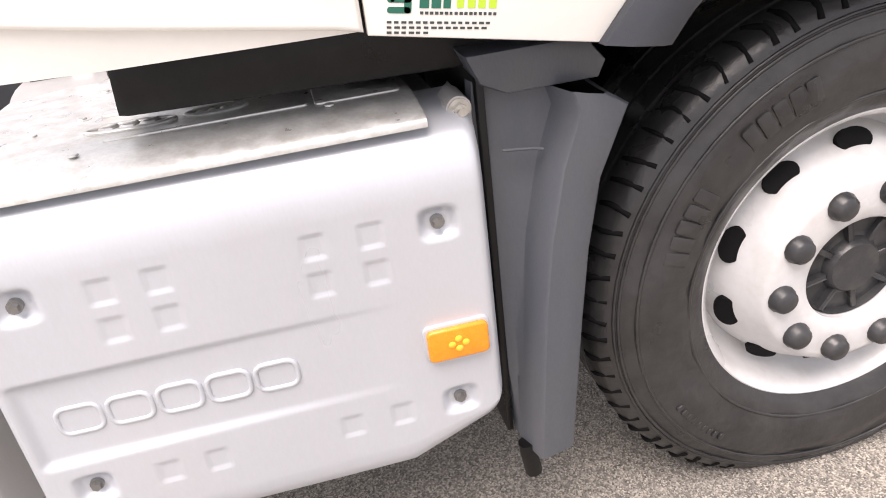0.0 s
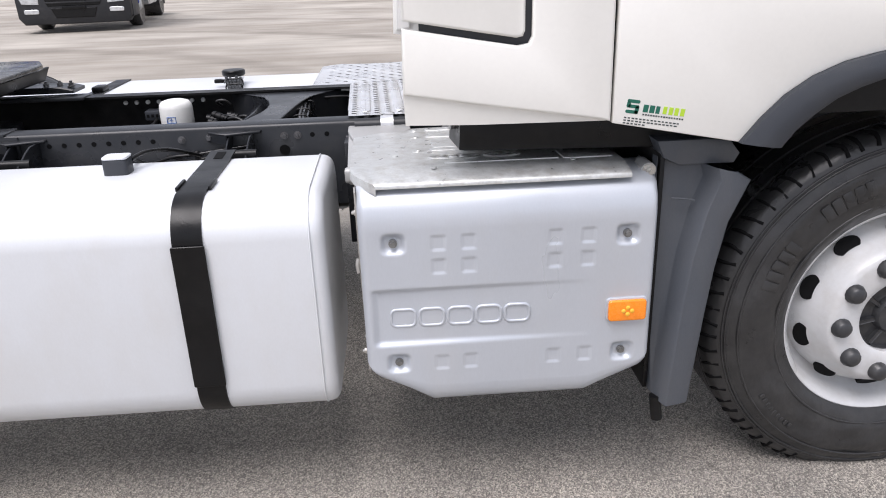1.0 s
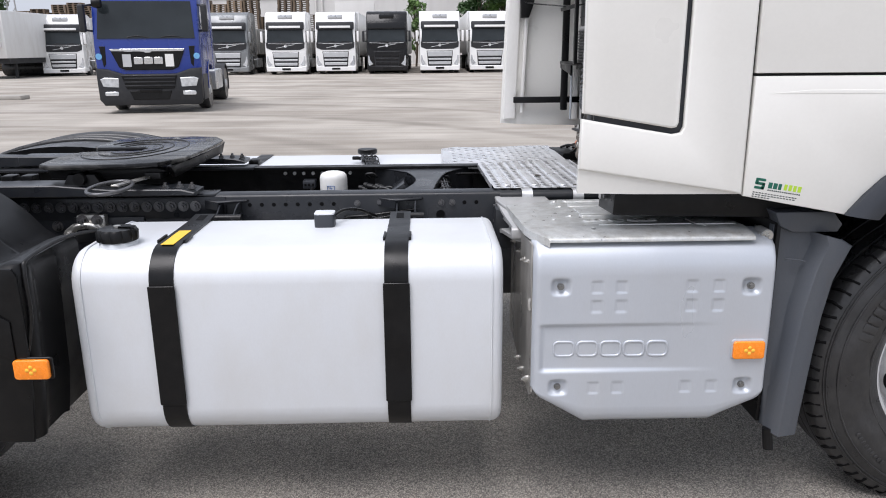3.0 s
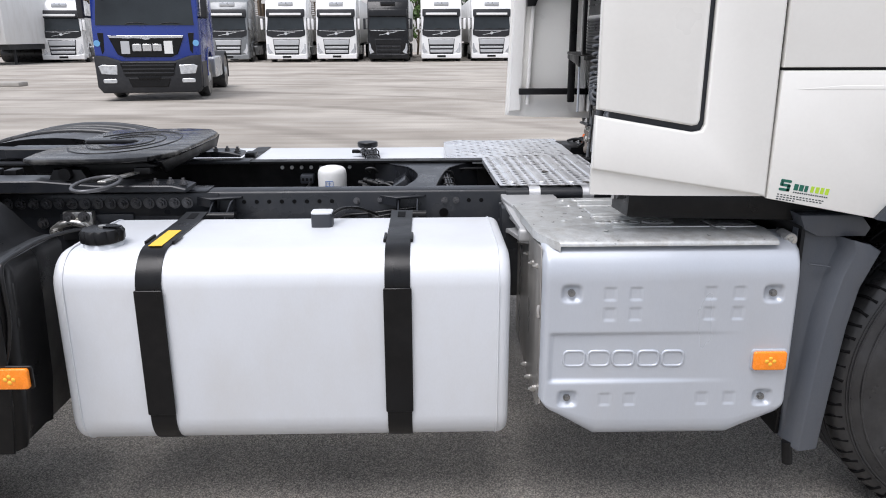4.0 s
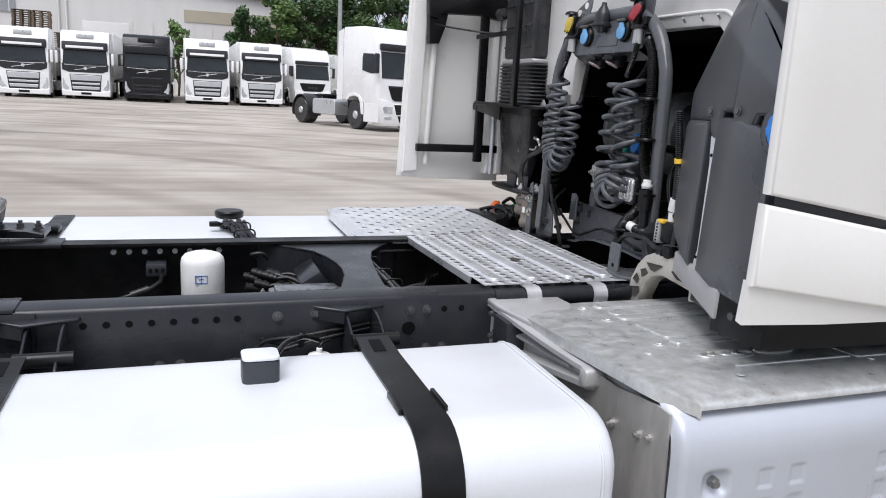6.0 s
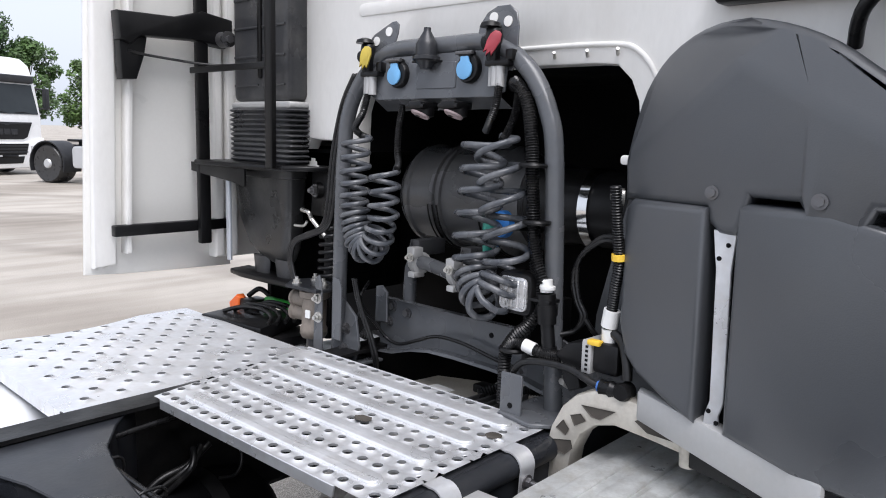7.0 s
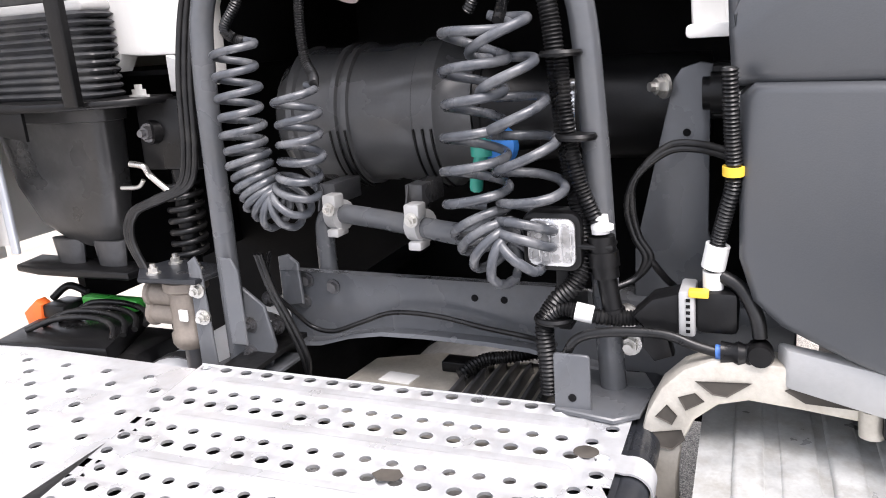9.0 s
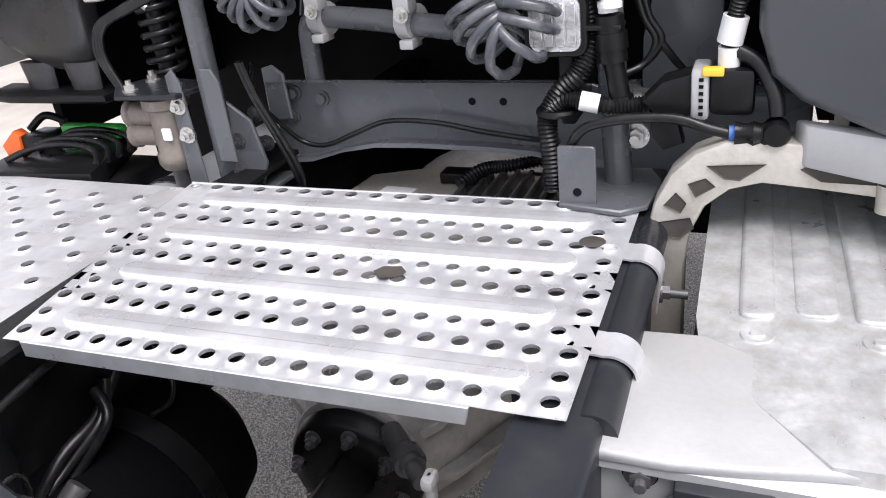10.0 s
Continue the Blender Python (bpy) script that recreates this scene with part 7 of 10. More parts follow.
# ---- hoop rack with couplings ----
HOOP_LINE = [(-0.095, 2.385, 1.00), (-0.105, 2.378, 1.18), (-0.115, 2.368, 1.42), (-0.118, 2.362, 1.51), (-0.12, 2.353, 1.58), (-0.12, 2.330, 1.64), (-0.12, 2.292, 1.688), (-0.12, 2.245, 1.722), (-0.12, 2.18, 1.741), (-0.12, 2.06, 1.741), (-0.12, 1.95, 1.741), (-0.12, 1.892, 1.727), (-0.12, 1.838, 1.694), (-0.12, 1.800, 1.650), (-0.12, 1.775, 1.60), (-0.12, 1.759, 1.54), (-0.118, 1.749, 1.38), (-0.114, 1.743, 1.2), (-0.108, 1.737, 1.04)]


def socket(t, y, z):
    x = -0.132
    bm = fresh()
    lathe(bm, [(0.030, 0.0), (0.030, -0.008), (0.027, -0.013), (0.0, -0.013)], (x, y - 0.004, z), "x", 26)
    box(bm, x - 0.02, x, y - 0.019, y + 0.016, z + 0.022, z + 0.034, 0.004)
    s = part("socket", bm, BLACK, t)
    bm = fresh()
    o = [(y + 0.0095, z + 0.029)] + [(y + 0.0205 * math.sin(radians(a)), z - 0.003 + 0.0205 * math.cos(radians(a))) for a in range(32, 329, 16)] + [(y - 0.0095, z + 0.029)]
    prism(bm, o, "x", x - 0.0135, x - 0.0185, 0.002, 2)
    part("socket_flap", bm, BLUE, s, "light blue socket flap")
    bm = fresh()
    rod(bm, (x - 0.018, y - 0.022, z + 0.030), (x - 0.018, y + 0.022, z + 0.030), 0.004, n=8)
    part("hinge_pin", bm, DARKSTEEL, s)


def coupling_tap(t, y, z, mat, label, lean):
    """A gladhand tap: body, dust lid, coloured grip and two stems."""
    x = -0.142
    bm = fresh()
    lathe(bm, [(0.012, -0.045), (0.015, -0.02), (0.018, 0.0), (0.016, 0.020), (0.010, 0.026), (0.0, 0.027)], (x, y + 0.012, z), "z", 18)
    box(bm, x - 0.012, x + 0.02, y - 0.034, y + 0.024, z - 0.052, z - 0.040, 0.003)
    box(bm, x - 0.006, x + 0.012, y - 0.040, y - 0.022, z - 0.042, z - 0.020, 0.003)
    lathe(bm, [(0.012, -0.02), (0.014, 0.0), (0.0, 0.003)], (x, y + 0.034, z - 0.005), "y", 14)
    s = part("coupling_tap", bm, BLACK, t)
    bm = fresh()
    lathe(bm, [(0.022, 0.024), (0.019, 0.032), (0.008, 0.036), (0.0, 0.036)], (x - 0.004, y + 0.018, z), "z", 20)
    part("dust_lid", bm, BLACK, s)
    bm = fresh()
    m = Matrix.Translation((x - 0.019, y - 0.003, z - 0.008)) @ Matrix.Rotation(radians(38), 4, "Z") @ Matrix.Rotation(radians(lean), 4, "X")
    o = [(0.0, 0.027), (0.010, 0.024), (0.0155, 0.012), (0.0155, -0.004), (0.012, -0.020), (0.010, -0.032), (0.005, -0.024), (0.001, -0.036), (-0.004, -0.024), (-0.010, -0.030), (-0.012, -0.014), (-0.013, 0.010), (-0.008, 0.024)]
    prism(bm, [(p * 0.85, q * 0.85) for p, q in o], "x", -0.007, 0.007, 0.003, 2, m)
    part("gripper", bm, mat, s, label)
    for dy, l, r in ((0.020, 0.040, 0.0045), (-0.004, 0.042, 0.0095), (0.008, 0.040, 0.0095)):
        bm = fresh()
        rod(bm, (x, y + dy - 0.004, z - 0.050), (x, y + dy - 0.004, z - 0.050 - l), r, n=12)
        part("pale_stem", bm, CASTGREY, s, "pale metal stem")


def coupling_rack():
    t = thing("coupling_rack", (-0.14, 2.05, 1.0), "dark grey tube hoop with trailer air and power couplings", "rack")
    bm = fresh()
    tube(bm, HOOP_LINE, 0.0185, 18, 6)
    part("hoop", bm, HOOP, t)
    bm = fresh()
    o = [(2.262, 1.708), (2.245, 1.722), (1.885, 1.724), (1.868, 1.71), (1.874, 1.64), (1.90, 1.630), (2.235, 1.628), (2.262, 1.640)]
    prism(bm, o, "x", -0.132, -0.126, 0.0015, 1)
    q = [bm.verts.new(c) for c in ((-0.130, 2.25, 1.632), (-0.130, 1.885, 1.632), (-0.085, 1.885, 1.610), (-0.085, 2.25, 1.606))]
    bm.faces.new(q)
    part("panel", bm, HOOP, t)
    bm = fresh()
    prism(bm, rrect(2.0, 2.115, 1.650, 1.705, 0.004, 2), "x", -0.1342, -0.1315, 0.001, 1)
    part("name_plate", bm, HOOP, t)
    for o, hs in (([(2.285, 1.70), (2.276, 1.765), (2.262, 1.778), (2.205, 1.802), (2.192, 1.803), (2.182, 1.795), (2.184, 1.775), (2.20, 1.735), (2.20, 1.70)], ((2.252, 1.762), (2.212, 1.781))),
                  ([(1.950, 1.69), (1.955, 1.745), (1.948, 1.775), (1.930, 1.797), (1.905, 1.808), (1.875, 1.808), (1.856, 1.792), (1.850, 1.765), (1.852, 1.70), (1.862, 1.68)], ((1.912, 1.786), (1.876, 1.776)))):
        bm = fresh()
        prism(bm, o, "x", -0.126, -0.121, 0.0015, 1)
        lug = part("lifting_lug", bm, HOOP, t)
        for yy, zz in hs:
            bm = fresh()
            rod(bm, (-0.1275, yy, zz), (-0.1255, yy, zz), 0.0105, n=18)
            part("lug_hole", bm, WALLWHITE, lug)
    socket(t, 2.170, 1.683)
    socket(t, 1.966, 1.688)
    for y in (2.088, 1.994):
        bm = fresh()
        box(bm, -0.165, -0.105, y - 0.020, y + 0.020, 1.606, 1.622, 0.004)
        lathe(bm, [(0.022, 1.61), (0.021, 1.592), (0.015, 1.590)], (-0.13, y, 0), "z", 18)
        rod(bm, (-0.160, y - 0.026, 1.612), (-0.160, y + 0.026, 1.612), 0.005, n=8)
        s = part("lower_socket", bm, BLACK, t)
        bm = fresh()
        lathe(bm, [(0.0, -0.003), (0.020, -0.002), (0.022, 0.002), (0.0, 0.003)], (-0.148, y - 0.004, 1.594), "z", 20, Matrix.Rotation(radians(22), 4, "Y") @ Matrix.Rotation(radians(10), 4, "X"))
        part("socket_lid", bm, PINKLID, s)
    bm = fresh()
    lathe(bm, [(0.026, 1.706), (0.030, 1.709), (0.030, 1.715), (0.0235, 1.718), (0.0235, 1.742), (0.019, 1.750), (0.0085, 1.768), (0.0075, 1.776), (0.0, 1.777)], (-0.148, 2.073, 0), "z", 22)
    lathe(bm, [(0.012, 1.690), (0.022, 1.706), (0.0, 1.706)], (-0.148, 2.073, 0), "z", 16)
    s = part("parking_plug", bm, FRAME, t)
    bm = fresh()
    box(bm, -0.155, -0.128, 2.04, 2.11, 1.704, 1.709, 0.002)
    part("plug_latch", bm, BLACK, s)
    coupling_tap(t, 2.252, 1.732, YELLOWCAP, "yellow coupling grip", 14)
    coupling_tap(t, 1.886, 1.740, REDCAP, "red coupling grip", 28)
    # feet and brackets
    bm = fresh()
    prism(bm, [(2.44, 1.19), (2.425, 1.20), (2.415, 1.18), (2.41, 1.10), (2.405, 1.0), (2.44, 1.0)], "x", -0.135, -0.128, 0.002, 1)
    prism(bm, [(2.372, 1.20), (2.350, 1.20), (2.340, 1.18), (2.338, 1.05), (2.37, 1.05)], "x", -0.134, -0.127, 0.002, 1)
    part("leg_bracket", bm, HOOP, t)
    bm = fresh()
    prism(bm, [(2.36, 1.14), (2.32, 1.11), (2.305, 1.04), (2.32, 1.0), (2.37, 0.985)], "x", -0.10, -0.092, 0.002, 1)
    part("leg_gusset", bm, HOOP, t)
    for p in ((-0.135, 2.425, 1.142), (-0.135, 2.42, 1.095), (-0.10, 2.352, 1.075), (-0.10, 2.358, 1.025), (-0.06, 2.325, 1.06), (-0.06, 2.335, 1.11)):
        bm = fresh()
        bolt(bm, p, (-1, -0.1, 0), 0.0095)
        part("rack_bolt", bm, DARKSTEEL if p[0] > -0.12 else STEEL, t)
    bm = fresh()
    prism(bm, [(-0.20, 1.80), (-0.06, 1.80), (-0.05, 1.70), (-0.10, 1.68), (-0.19, 1.69), (-0.215, 1.72)], "z", 1.032, 1.040, 0.002, 1)
    part("foot_plate", bm, HOOP, t)
    bm = fresh()
    prism(bm, [(-0.20, 2.45), (-0.04, 2.42), (-0.02, 2.30), (-0.15, 2.30)], "z", 0.990, 0.999, 0.002, 1)
    part("foot_plate", bm, HOOP, t)
    bm = fresh()
    prism(bm, rrect(1.752, 1.80, 1.035, 1.115, 0.004, 2), "x", -0.196, -0.19, 0.001, 1)
    q = part("hose_plate", bm, HOOP, t)
    bm = fresh()
    rod(bm, (-0.1955, 1.776, 1.055), (-0.1972, 1.776, 1.055), 0.0055, n=10)
    part("plate_hole", bm, DARK, q)
    for p in ((-0.095, 1.715, 1.10), (-0.11, 1.715, 1.145)):
        bm = fresh()
        bolt(bm, p, (-1, 0, 0), 0.012)
        part("rack_bolt", bm, STEEL, t)
    # crossbeam
    bm = fresh()
    low = [(1.74, 1.02), (1.80, 1.03), (1.88, 1.046), (1.95, 1.050), (2.06, 1.052), (2.14, 1.050), (2.20, 1.040), (2.26, 1.022), (2.335, 1.015)]
    o = [(2.335, 1.15), (2.285, 1.15), (1.80, 1.148), (1.74, 1.13)] + low
    prism(bm, o, "x", 0.0, 0.008, 0.002, 1)
    beam = part("crossbeam", bm, HOOP, t)
    bm = fresh()
    rows = [[bm.verts.new((-0.03, y, z - 0.002)), bm.verts.new((-0.026, y, z + 0.004)), bm.verts.new((0.004, y, z + 0.004))] for y, z in low]
    for a, b in zip(rows, rows[1:]):
        for k in (0, 1):
            bm.faces.new((a[k], a[k + 1], b[k + 1], b[k]))
    rows = [[bm.verts.new((-0.022, y, 1.152)), bm.verts.new((0.004, y, 1.150))] for y in (1.80, 2.0, 2.2, 2.335)]
    for a, b in zip(rows, rows[1:]):
        bm.faces.new((a[0], a[1], b[1], b[0]))
    part("beam_flange", bm, HOOP, beam)
    for y, z in ((2.238, 1.121), (2.29, 1.13), (2.30, 1.09)):
        bm = fresh()
        bolt(bm, (0.0, y, z), (-1, 0, 0), 0.009, False)
        part("beam_bolt", bm, DARKSTEEL, beam)
    for y in (1.975, 1.925):
        bm = fresh()
        rod(bm, (0.001, y, 1.118), (-0.0015, y, 1.118), 0.006, n=10)
        part("beam_hole", bm, DARK, beam)
    bm = fresh()
    prism(bm, [(2.335, 1.175), (2.315, 1.18), (2.295, 1.165), (2.292, 1.09), (2.335, 1.085)], "x", -0.02, -0.012, 0.002, 1)
    part("beam_bracket", bm, HOOP, t)


set_down(REAR, coupling_rack)


def coil(bm, pts, R, r, turns, n=7, per_turn=18, squash=1.0, loose=0.0):
    """A hose wound round a line."""
    line = glide(pts, 12)
    L = [0.0]
    for a, b in zip(line, line[1:]):
        L.append(L[-1] + (b - a).length)
    out, total = [], turns * per_turn
    for k in range(total + 1):
        u0 = k / total
        d = L[-1] * min(1.0, max(0.0, u0 + loose * math.sin(6.283185 * u0) / 6.283185))
        i = max(j for j in range(len(L)) if L[j] <= d + 1e-9)
        i = min(i, len(line) - 2)
        f = (d - L[i]) / max(L[i + 1] - L[i], 1e-9)
        p = line[i].lerp(line[i + 1], f)
        tg = (line[i + 1] - line[i]).normalized()
        u = Vector((1, 0, 0))
        u = (u - tg * u.dot(tg)).normalized()
        v = tg.cross(u)
        a = 6.283185 * k / per_turn
        RR = R * (1 + 0.05 * math.sin(k * 0.37))
        out.append(p + (u * math.cos(a) * squash + v * math.sin(a)) * RR)
    tube(bm, out, r, n, 1)
    return out


def coils():
    t = thing("coiled_air_hose", (-0.2, 2.2, 1.28), "grey dusty coiled air hose hanging in a loop from the coupling", "air hose", "coiled hoses")
    bm = fresh()
    X = -0.162
    coil(bm, [(X, 2.270, 1.545), (X, 2.271, 1.46), (X, 2.268, 1.37), (X, 2.248, 1.312), (X, 2.220, 1.292), (X, 2.192, 1.312), (X, 2.174, 1.368), (X, 2.172, 1.43), (X, 2.173, 1.474)], 0.031, 0.0060, 21, 9, 26, loose=0.45)
    part("coil", bm, COIL, t)
    bm = fresh()
    tube(bm, [(-0.142, 2.258, 1.645), (-0.152, 2.262, 1.60), (-0.150, 2.290, 1.565), (-0.132, 2.290, 1.55), (-0.130, 2.270, 1.543)], 0.0075, 10, ribs=0.0022)
    part("bend_guard", bm, HOSE, t)
    bm = fresh()
    tube(bm, [(-0.10, 2.182, 1.63), (-0.115, 2.180, 1.57), (-0.125, 2.172, 1.515), (-0.14, 2.152, 1.488), (-0.155, 2.143, 1.477)], 0.007, 10, ribs=0.0022)
    part("bend_guard", bm, HOSE, t)
    t = thing("coiled_cable", (-0.2, 1.86, 1.2), "wide dusty coiled power cable hanging from the socket", "coiled cable", "coiled hoses")
    bm = fresh()
    coil(bm, [(X, 1.885, 1.555), (X, 1.895, 1.50), (X, 1.898, 1.44), (X, 1.902, 1.36), (X, 1.902, 1.295)], 0.042, 0.0067, 6, 10, 30)
    coil(bm, [(X, 1.902, 1.29), (X - 0.01, 1.885, 1.255), (X - 0.015, 1.862, 1.238), (X - 0.012, 1.842, 1.252), (X, 1.832, 1.285)], 0.038, 0.0067, 7, 10, 30)
    coil(bm, [(X, 1.830, 1.29), (X, 1.826, 1.34), (X, 1.838, 1.41), (X, 1.852, 1.48), (X, 1.866, 1.55)], 0.042, 0.0067, 5, 10, 30)
    part("coil", bm, COIL, t)
    for pts in ([(-0.142, 1.878, 1.66), (-0.150, 1.878, 1.615), (-0.150, 1.892, 1.58), (-0.145, 1.905, 1.56)], [(-0.105, 1.858, 1.65), (-0.11, 1.860, 1.60), (-0.125, 1.864, 1.565), (-0.14, 1.866, 1.545)]):
        bm = fresh()
        tube(bm, pts, 0.0075, 10, ribs=0.0022)
        part("bend_guard", bm, HOSE, t)
    t = thing("work_lamp", (-0.15, 1.80, 1.22), "small square work lamp with a black housing", "work lamp")
    bm = fresh()
    prism(bm, rrect(1.762, 1.842, 1.218, 1.298, 0.016, 4), "x", -0.165, -0.115, 0.006, 2)
    box(bm, -0.12, 0.03, 1.79, 1.81, 1.12, 1.23, 0.004)
    part("housing", bm, BLACK, t)
    bm = fresh()
    prism(bm, rrect(1.770, 1.834, 1.226, 1.290, 0.012, 4), "x", -0.169, -0.163, 0.002, 2)
    ln = part("lens", bm, LAMPGLASS, t)
    for k in range(4):
        bm = fresh()
        box(bm, -0.1705, -0.168, 1.775 + 0.014 * k, 1.787 + 0.014 * k, 1.232, 1.284, 0.001, 1)
        part("lens_flute", bm, LAMPGLASS, ln)


set_down(REAR, coils)


# ---- engine bay: air filter, pipes, gearbox lid ----
def bay():
    t = thing("air_filter_drum", (0.2, 2.2, 1.28), "large black ribbed air cleaner drum in the cab recess", "air filter")
    bm = fresh()
    c = (0.215, 0, 1.405)
    lathe(bm, [(0.0, 2.40), (0.09, 2.40), (0.108, 2.385), (0.114, 2.36), (0.123, 2.355), (0.133, 2.35), (0.133, 2.338), (0.127, 2.334), (0.127, 2.16), (0.130, 2.15), (0.131, 2.10), (0.137, 2.096), (0.137, 2.058), (0.128, 2.050), (0.112, 2.03), (0.108, 2.0)], c, "y", 56)
    drum = part("drum", bm, DRUM, t)
    for y in (2.253, 2.230):
        bm = fresh()
        lathe(bm, [(0.126, y - 0.008), (0.134, y - 0.005), (0.134, y + 0.005), (0.126, y + 0.008)], c, "y", 56)
        part("drum_rib", bm, DRUM, drum)
    for y in (2.258, 2.243, 2.228, 2.095, 2.078, 2.062):
        bm = fresh()
        tube(bm, [(c[0] - 0.139 * math.cos(radians(a)), y, c[2] - 0.139 * math.sin(radians(a))) for a in range(8, 75, 11)], 0.0024, 6, 2)
        part("drum_strap", bm, BLACK, drum)
    bm = fresh()
    lathe(bm, [(0.100, 2.03), (0.104, 2.0), (0.112, 1.995), (0.108, 1.985), (0.112, 1.98), (0.108, 1.97), (0.095, 1.95), (0.088, 1.88), (0.085, 1.62)], c, "y", 36)
    part("outlet_duct", bm, BLACK, t)
    bm = fresh()
    lathe(bm, [(0.084, 1.851), (0.094, 1.849), (0.094, 1.825), (0.084, 1.823)], c, "y", 36)
    part("clamp_ring", bm, CHROME, t)
    for y in (2.243, 2.078):
        bm = fresh()
        for k in range(3):
            prism(bm, [(0.06 - 0.02 * k, 1.30), (0.10 - 0.02 * k, 1.30), (0.06 - 0.02 * k, 1.255), (0.04 - 0.02 * k, 1.255)], "y", y - 0.012 + 0.01 * k, y - 0.009 + 0.01 * k)
        box(bm, 0.02, 0.12, y - 0.016, y + 0.016, 1.262, 1.30, 0.003)
        part("drum_bracket", bm, DUSTBLACK, t)
    bm = fresh()
    lathe(bm, [(0.0, -0.016), (0.014, -0.016), (0.020, -0.012), (0.027, -0.008), (0.028, 0.006), (0.022, 0.012), (0.014, 0.02)], (-0.095, 1.888, 1.378), "y", 24, Matrix.Rotation(radians(-100), 4, "Z"))
    part("blue_plug", bm, BLUECAP, t, "blue plastic plug")
    bm = fresh()
    tube(bm, [(-0.105, 1.908, 1.388), (-0.11, 1.912, 1.36), (-0.10, 1.922, 1.335), (-0.09, 1.928, 1.315)], 0.010, 9)
    lathe(bm, [(0.016, -0.01), (0.016, 0.012), (0.010, 0.015)], (-0.108, 1.910, 1.375), "z", 14)
    part("green_connector", bm, GREENCAP, t, "green connector")
    bm = fresh()
    tube(bm, [(-0.08, 1.888, 1.377), (0.10, 1.89, 1.36)], 0.012, 8)
    part("plug_stem", bm, BLACK, t)
    t = thing("steel_pipe", (0.0, 2.1, 1.2), "dark steel pipe held by two silver clamps", "pipe")
    bm = fresh()
    tube(bm, [(0.03, 2.262, 1.12), (0.03, 2.262, 1.20), (0.028, 2.255, 1.235), (0.02, 2.225, 1.248), (-0.01, 2.13, 1.247), (-0.045, 2.04, 1.244), (-0.075, 1.97, 1.243), (-0.10, 1.93, 1.25), (-0.09, 1.90, 1.27)], 0.017, 14)
    part("pipe", bm, HOOP, t)
    for y, x in ((2.222, 0.018), (2.042, -0.044)):
        bm = fresh()
        lathe(bm, [(0.018, -0.012), (0.027, -0.012), (0.027, 0.012), (0.018, 0.012)], (x, y, 1.247), "y", 16, Matrix.Rotation(radians(-19), 4, "Z"))
        box(bm, x - 0.034, x + 0.0, y - 0.013, y + 0.013, 1.262, 1.286, 0.004)
        box(bm, x - 0.03, x + 0.01, y - 0.011, y + 0.011, 1.212, 1.226, 0.003)
        c = part("pipe_clamp", bm, CASTGREY, t, "silver pipe clamp")
        bm = fresh()
        bolt(bm, (x - 0.033, y, 1.262), (-1, 0, 0), 0.008)
        part("clamp_bolt", bm, STEEL, c)
    # gearbox control lid under the catwalk edge
    t = thing("gearbox_lid", (0.05, 2.0, 0.9), "grey-brown finned gearbox control lid", "gearbox lid")
    bm = fresh()
    prism(bm, [(-0.09, 2.24), (0.10, 2.22), (0.16, 2.10), (0.15, 1.86), (-0.09, 1.84)], "z", 0.90, 0.955, 0.012, 2)
    body = part("lid", bm, CASTAL, t)
    for k in range(7):
        bm = fresh()
        box(bm, -0.085, 0.10, 1.862 + 0.024 * k, 1.870 + 0.024 * k, 0.953, 0.975, 0.003)
        part("fin", bm, DARKSTEEL, body)
    for k in range(7):
        bm = fresh()
        bolt(bm, (-0.075, 1.86 + 0.06 * k, 0.957), (0, 0, 1), 0.008, False)
        part("lid_bolt", bm, STEEL, body)
    bm = fresh()
    prism(bm, [(-0.01, 2.105), (0.03, 2.10), (0.035, 2.16), (-0.005, 2.165)], "z", 0.9555, 0.957)
    part("lid_label", bm, LABEL, body)
    bm = fresh()
    box(bm, 0.06, 0.10, 2.0, 2.07, 0.955, 0.975, 0.004)
    part("type_plate", bm, BLACK, body)
    bm = fresh()
    tube(bm, [(0.02, 2.02, 0.97), (0.06, 1.99, 0.985), (0.10, 1.95, 0.98), (0.13, 1.88, 0.985), (0.12, 1.80, 0.99)], 0.010, 8, ribs=0.004)
    part("lid_cable", bm, HOSE, body)


set_down(REAR, bay)


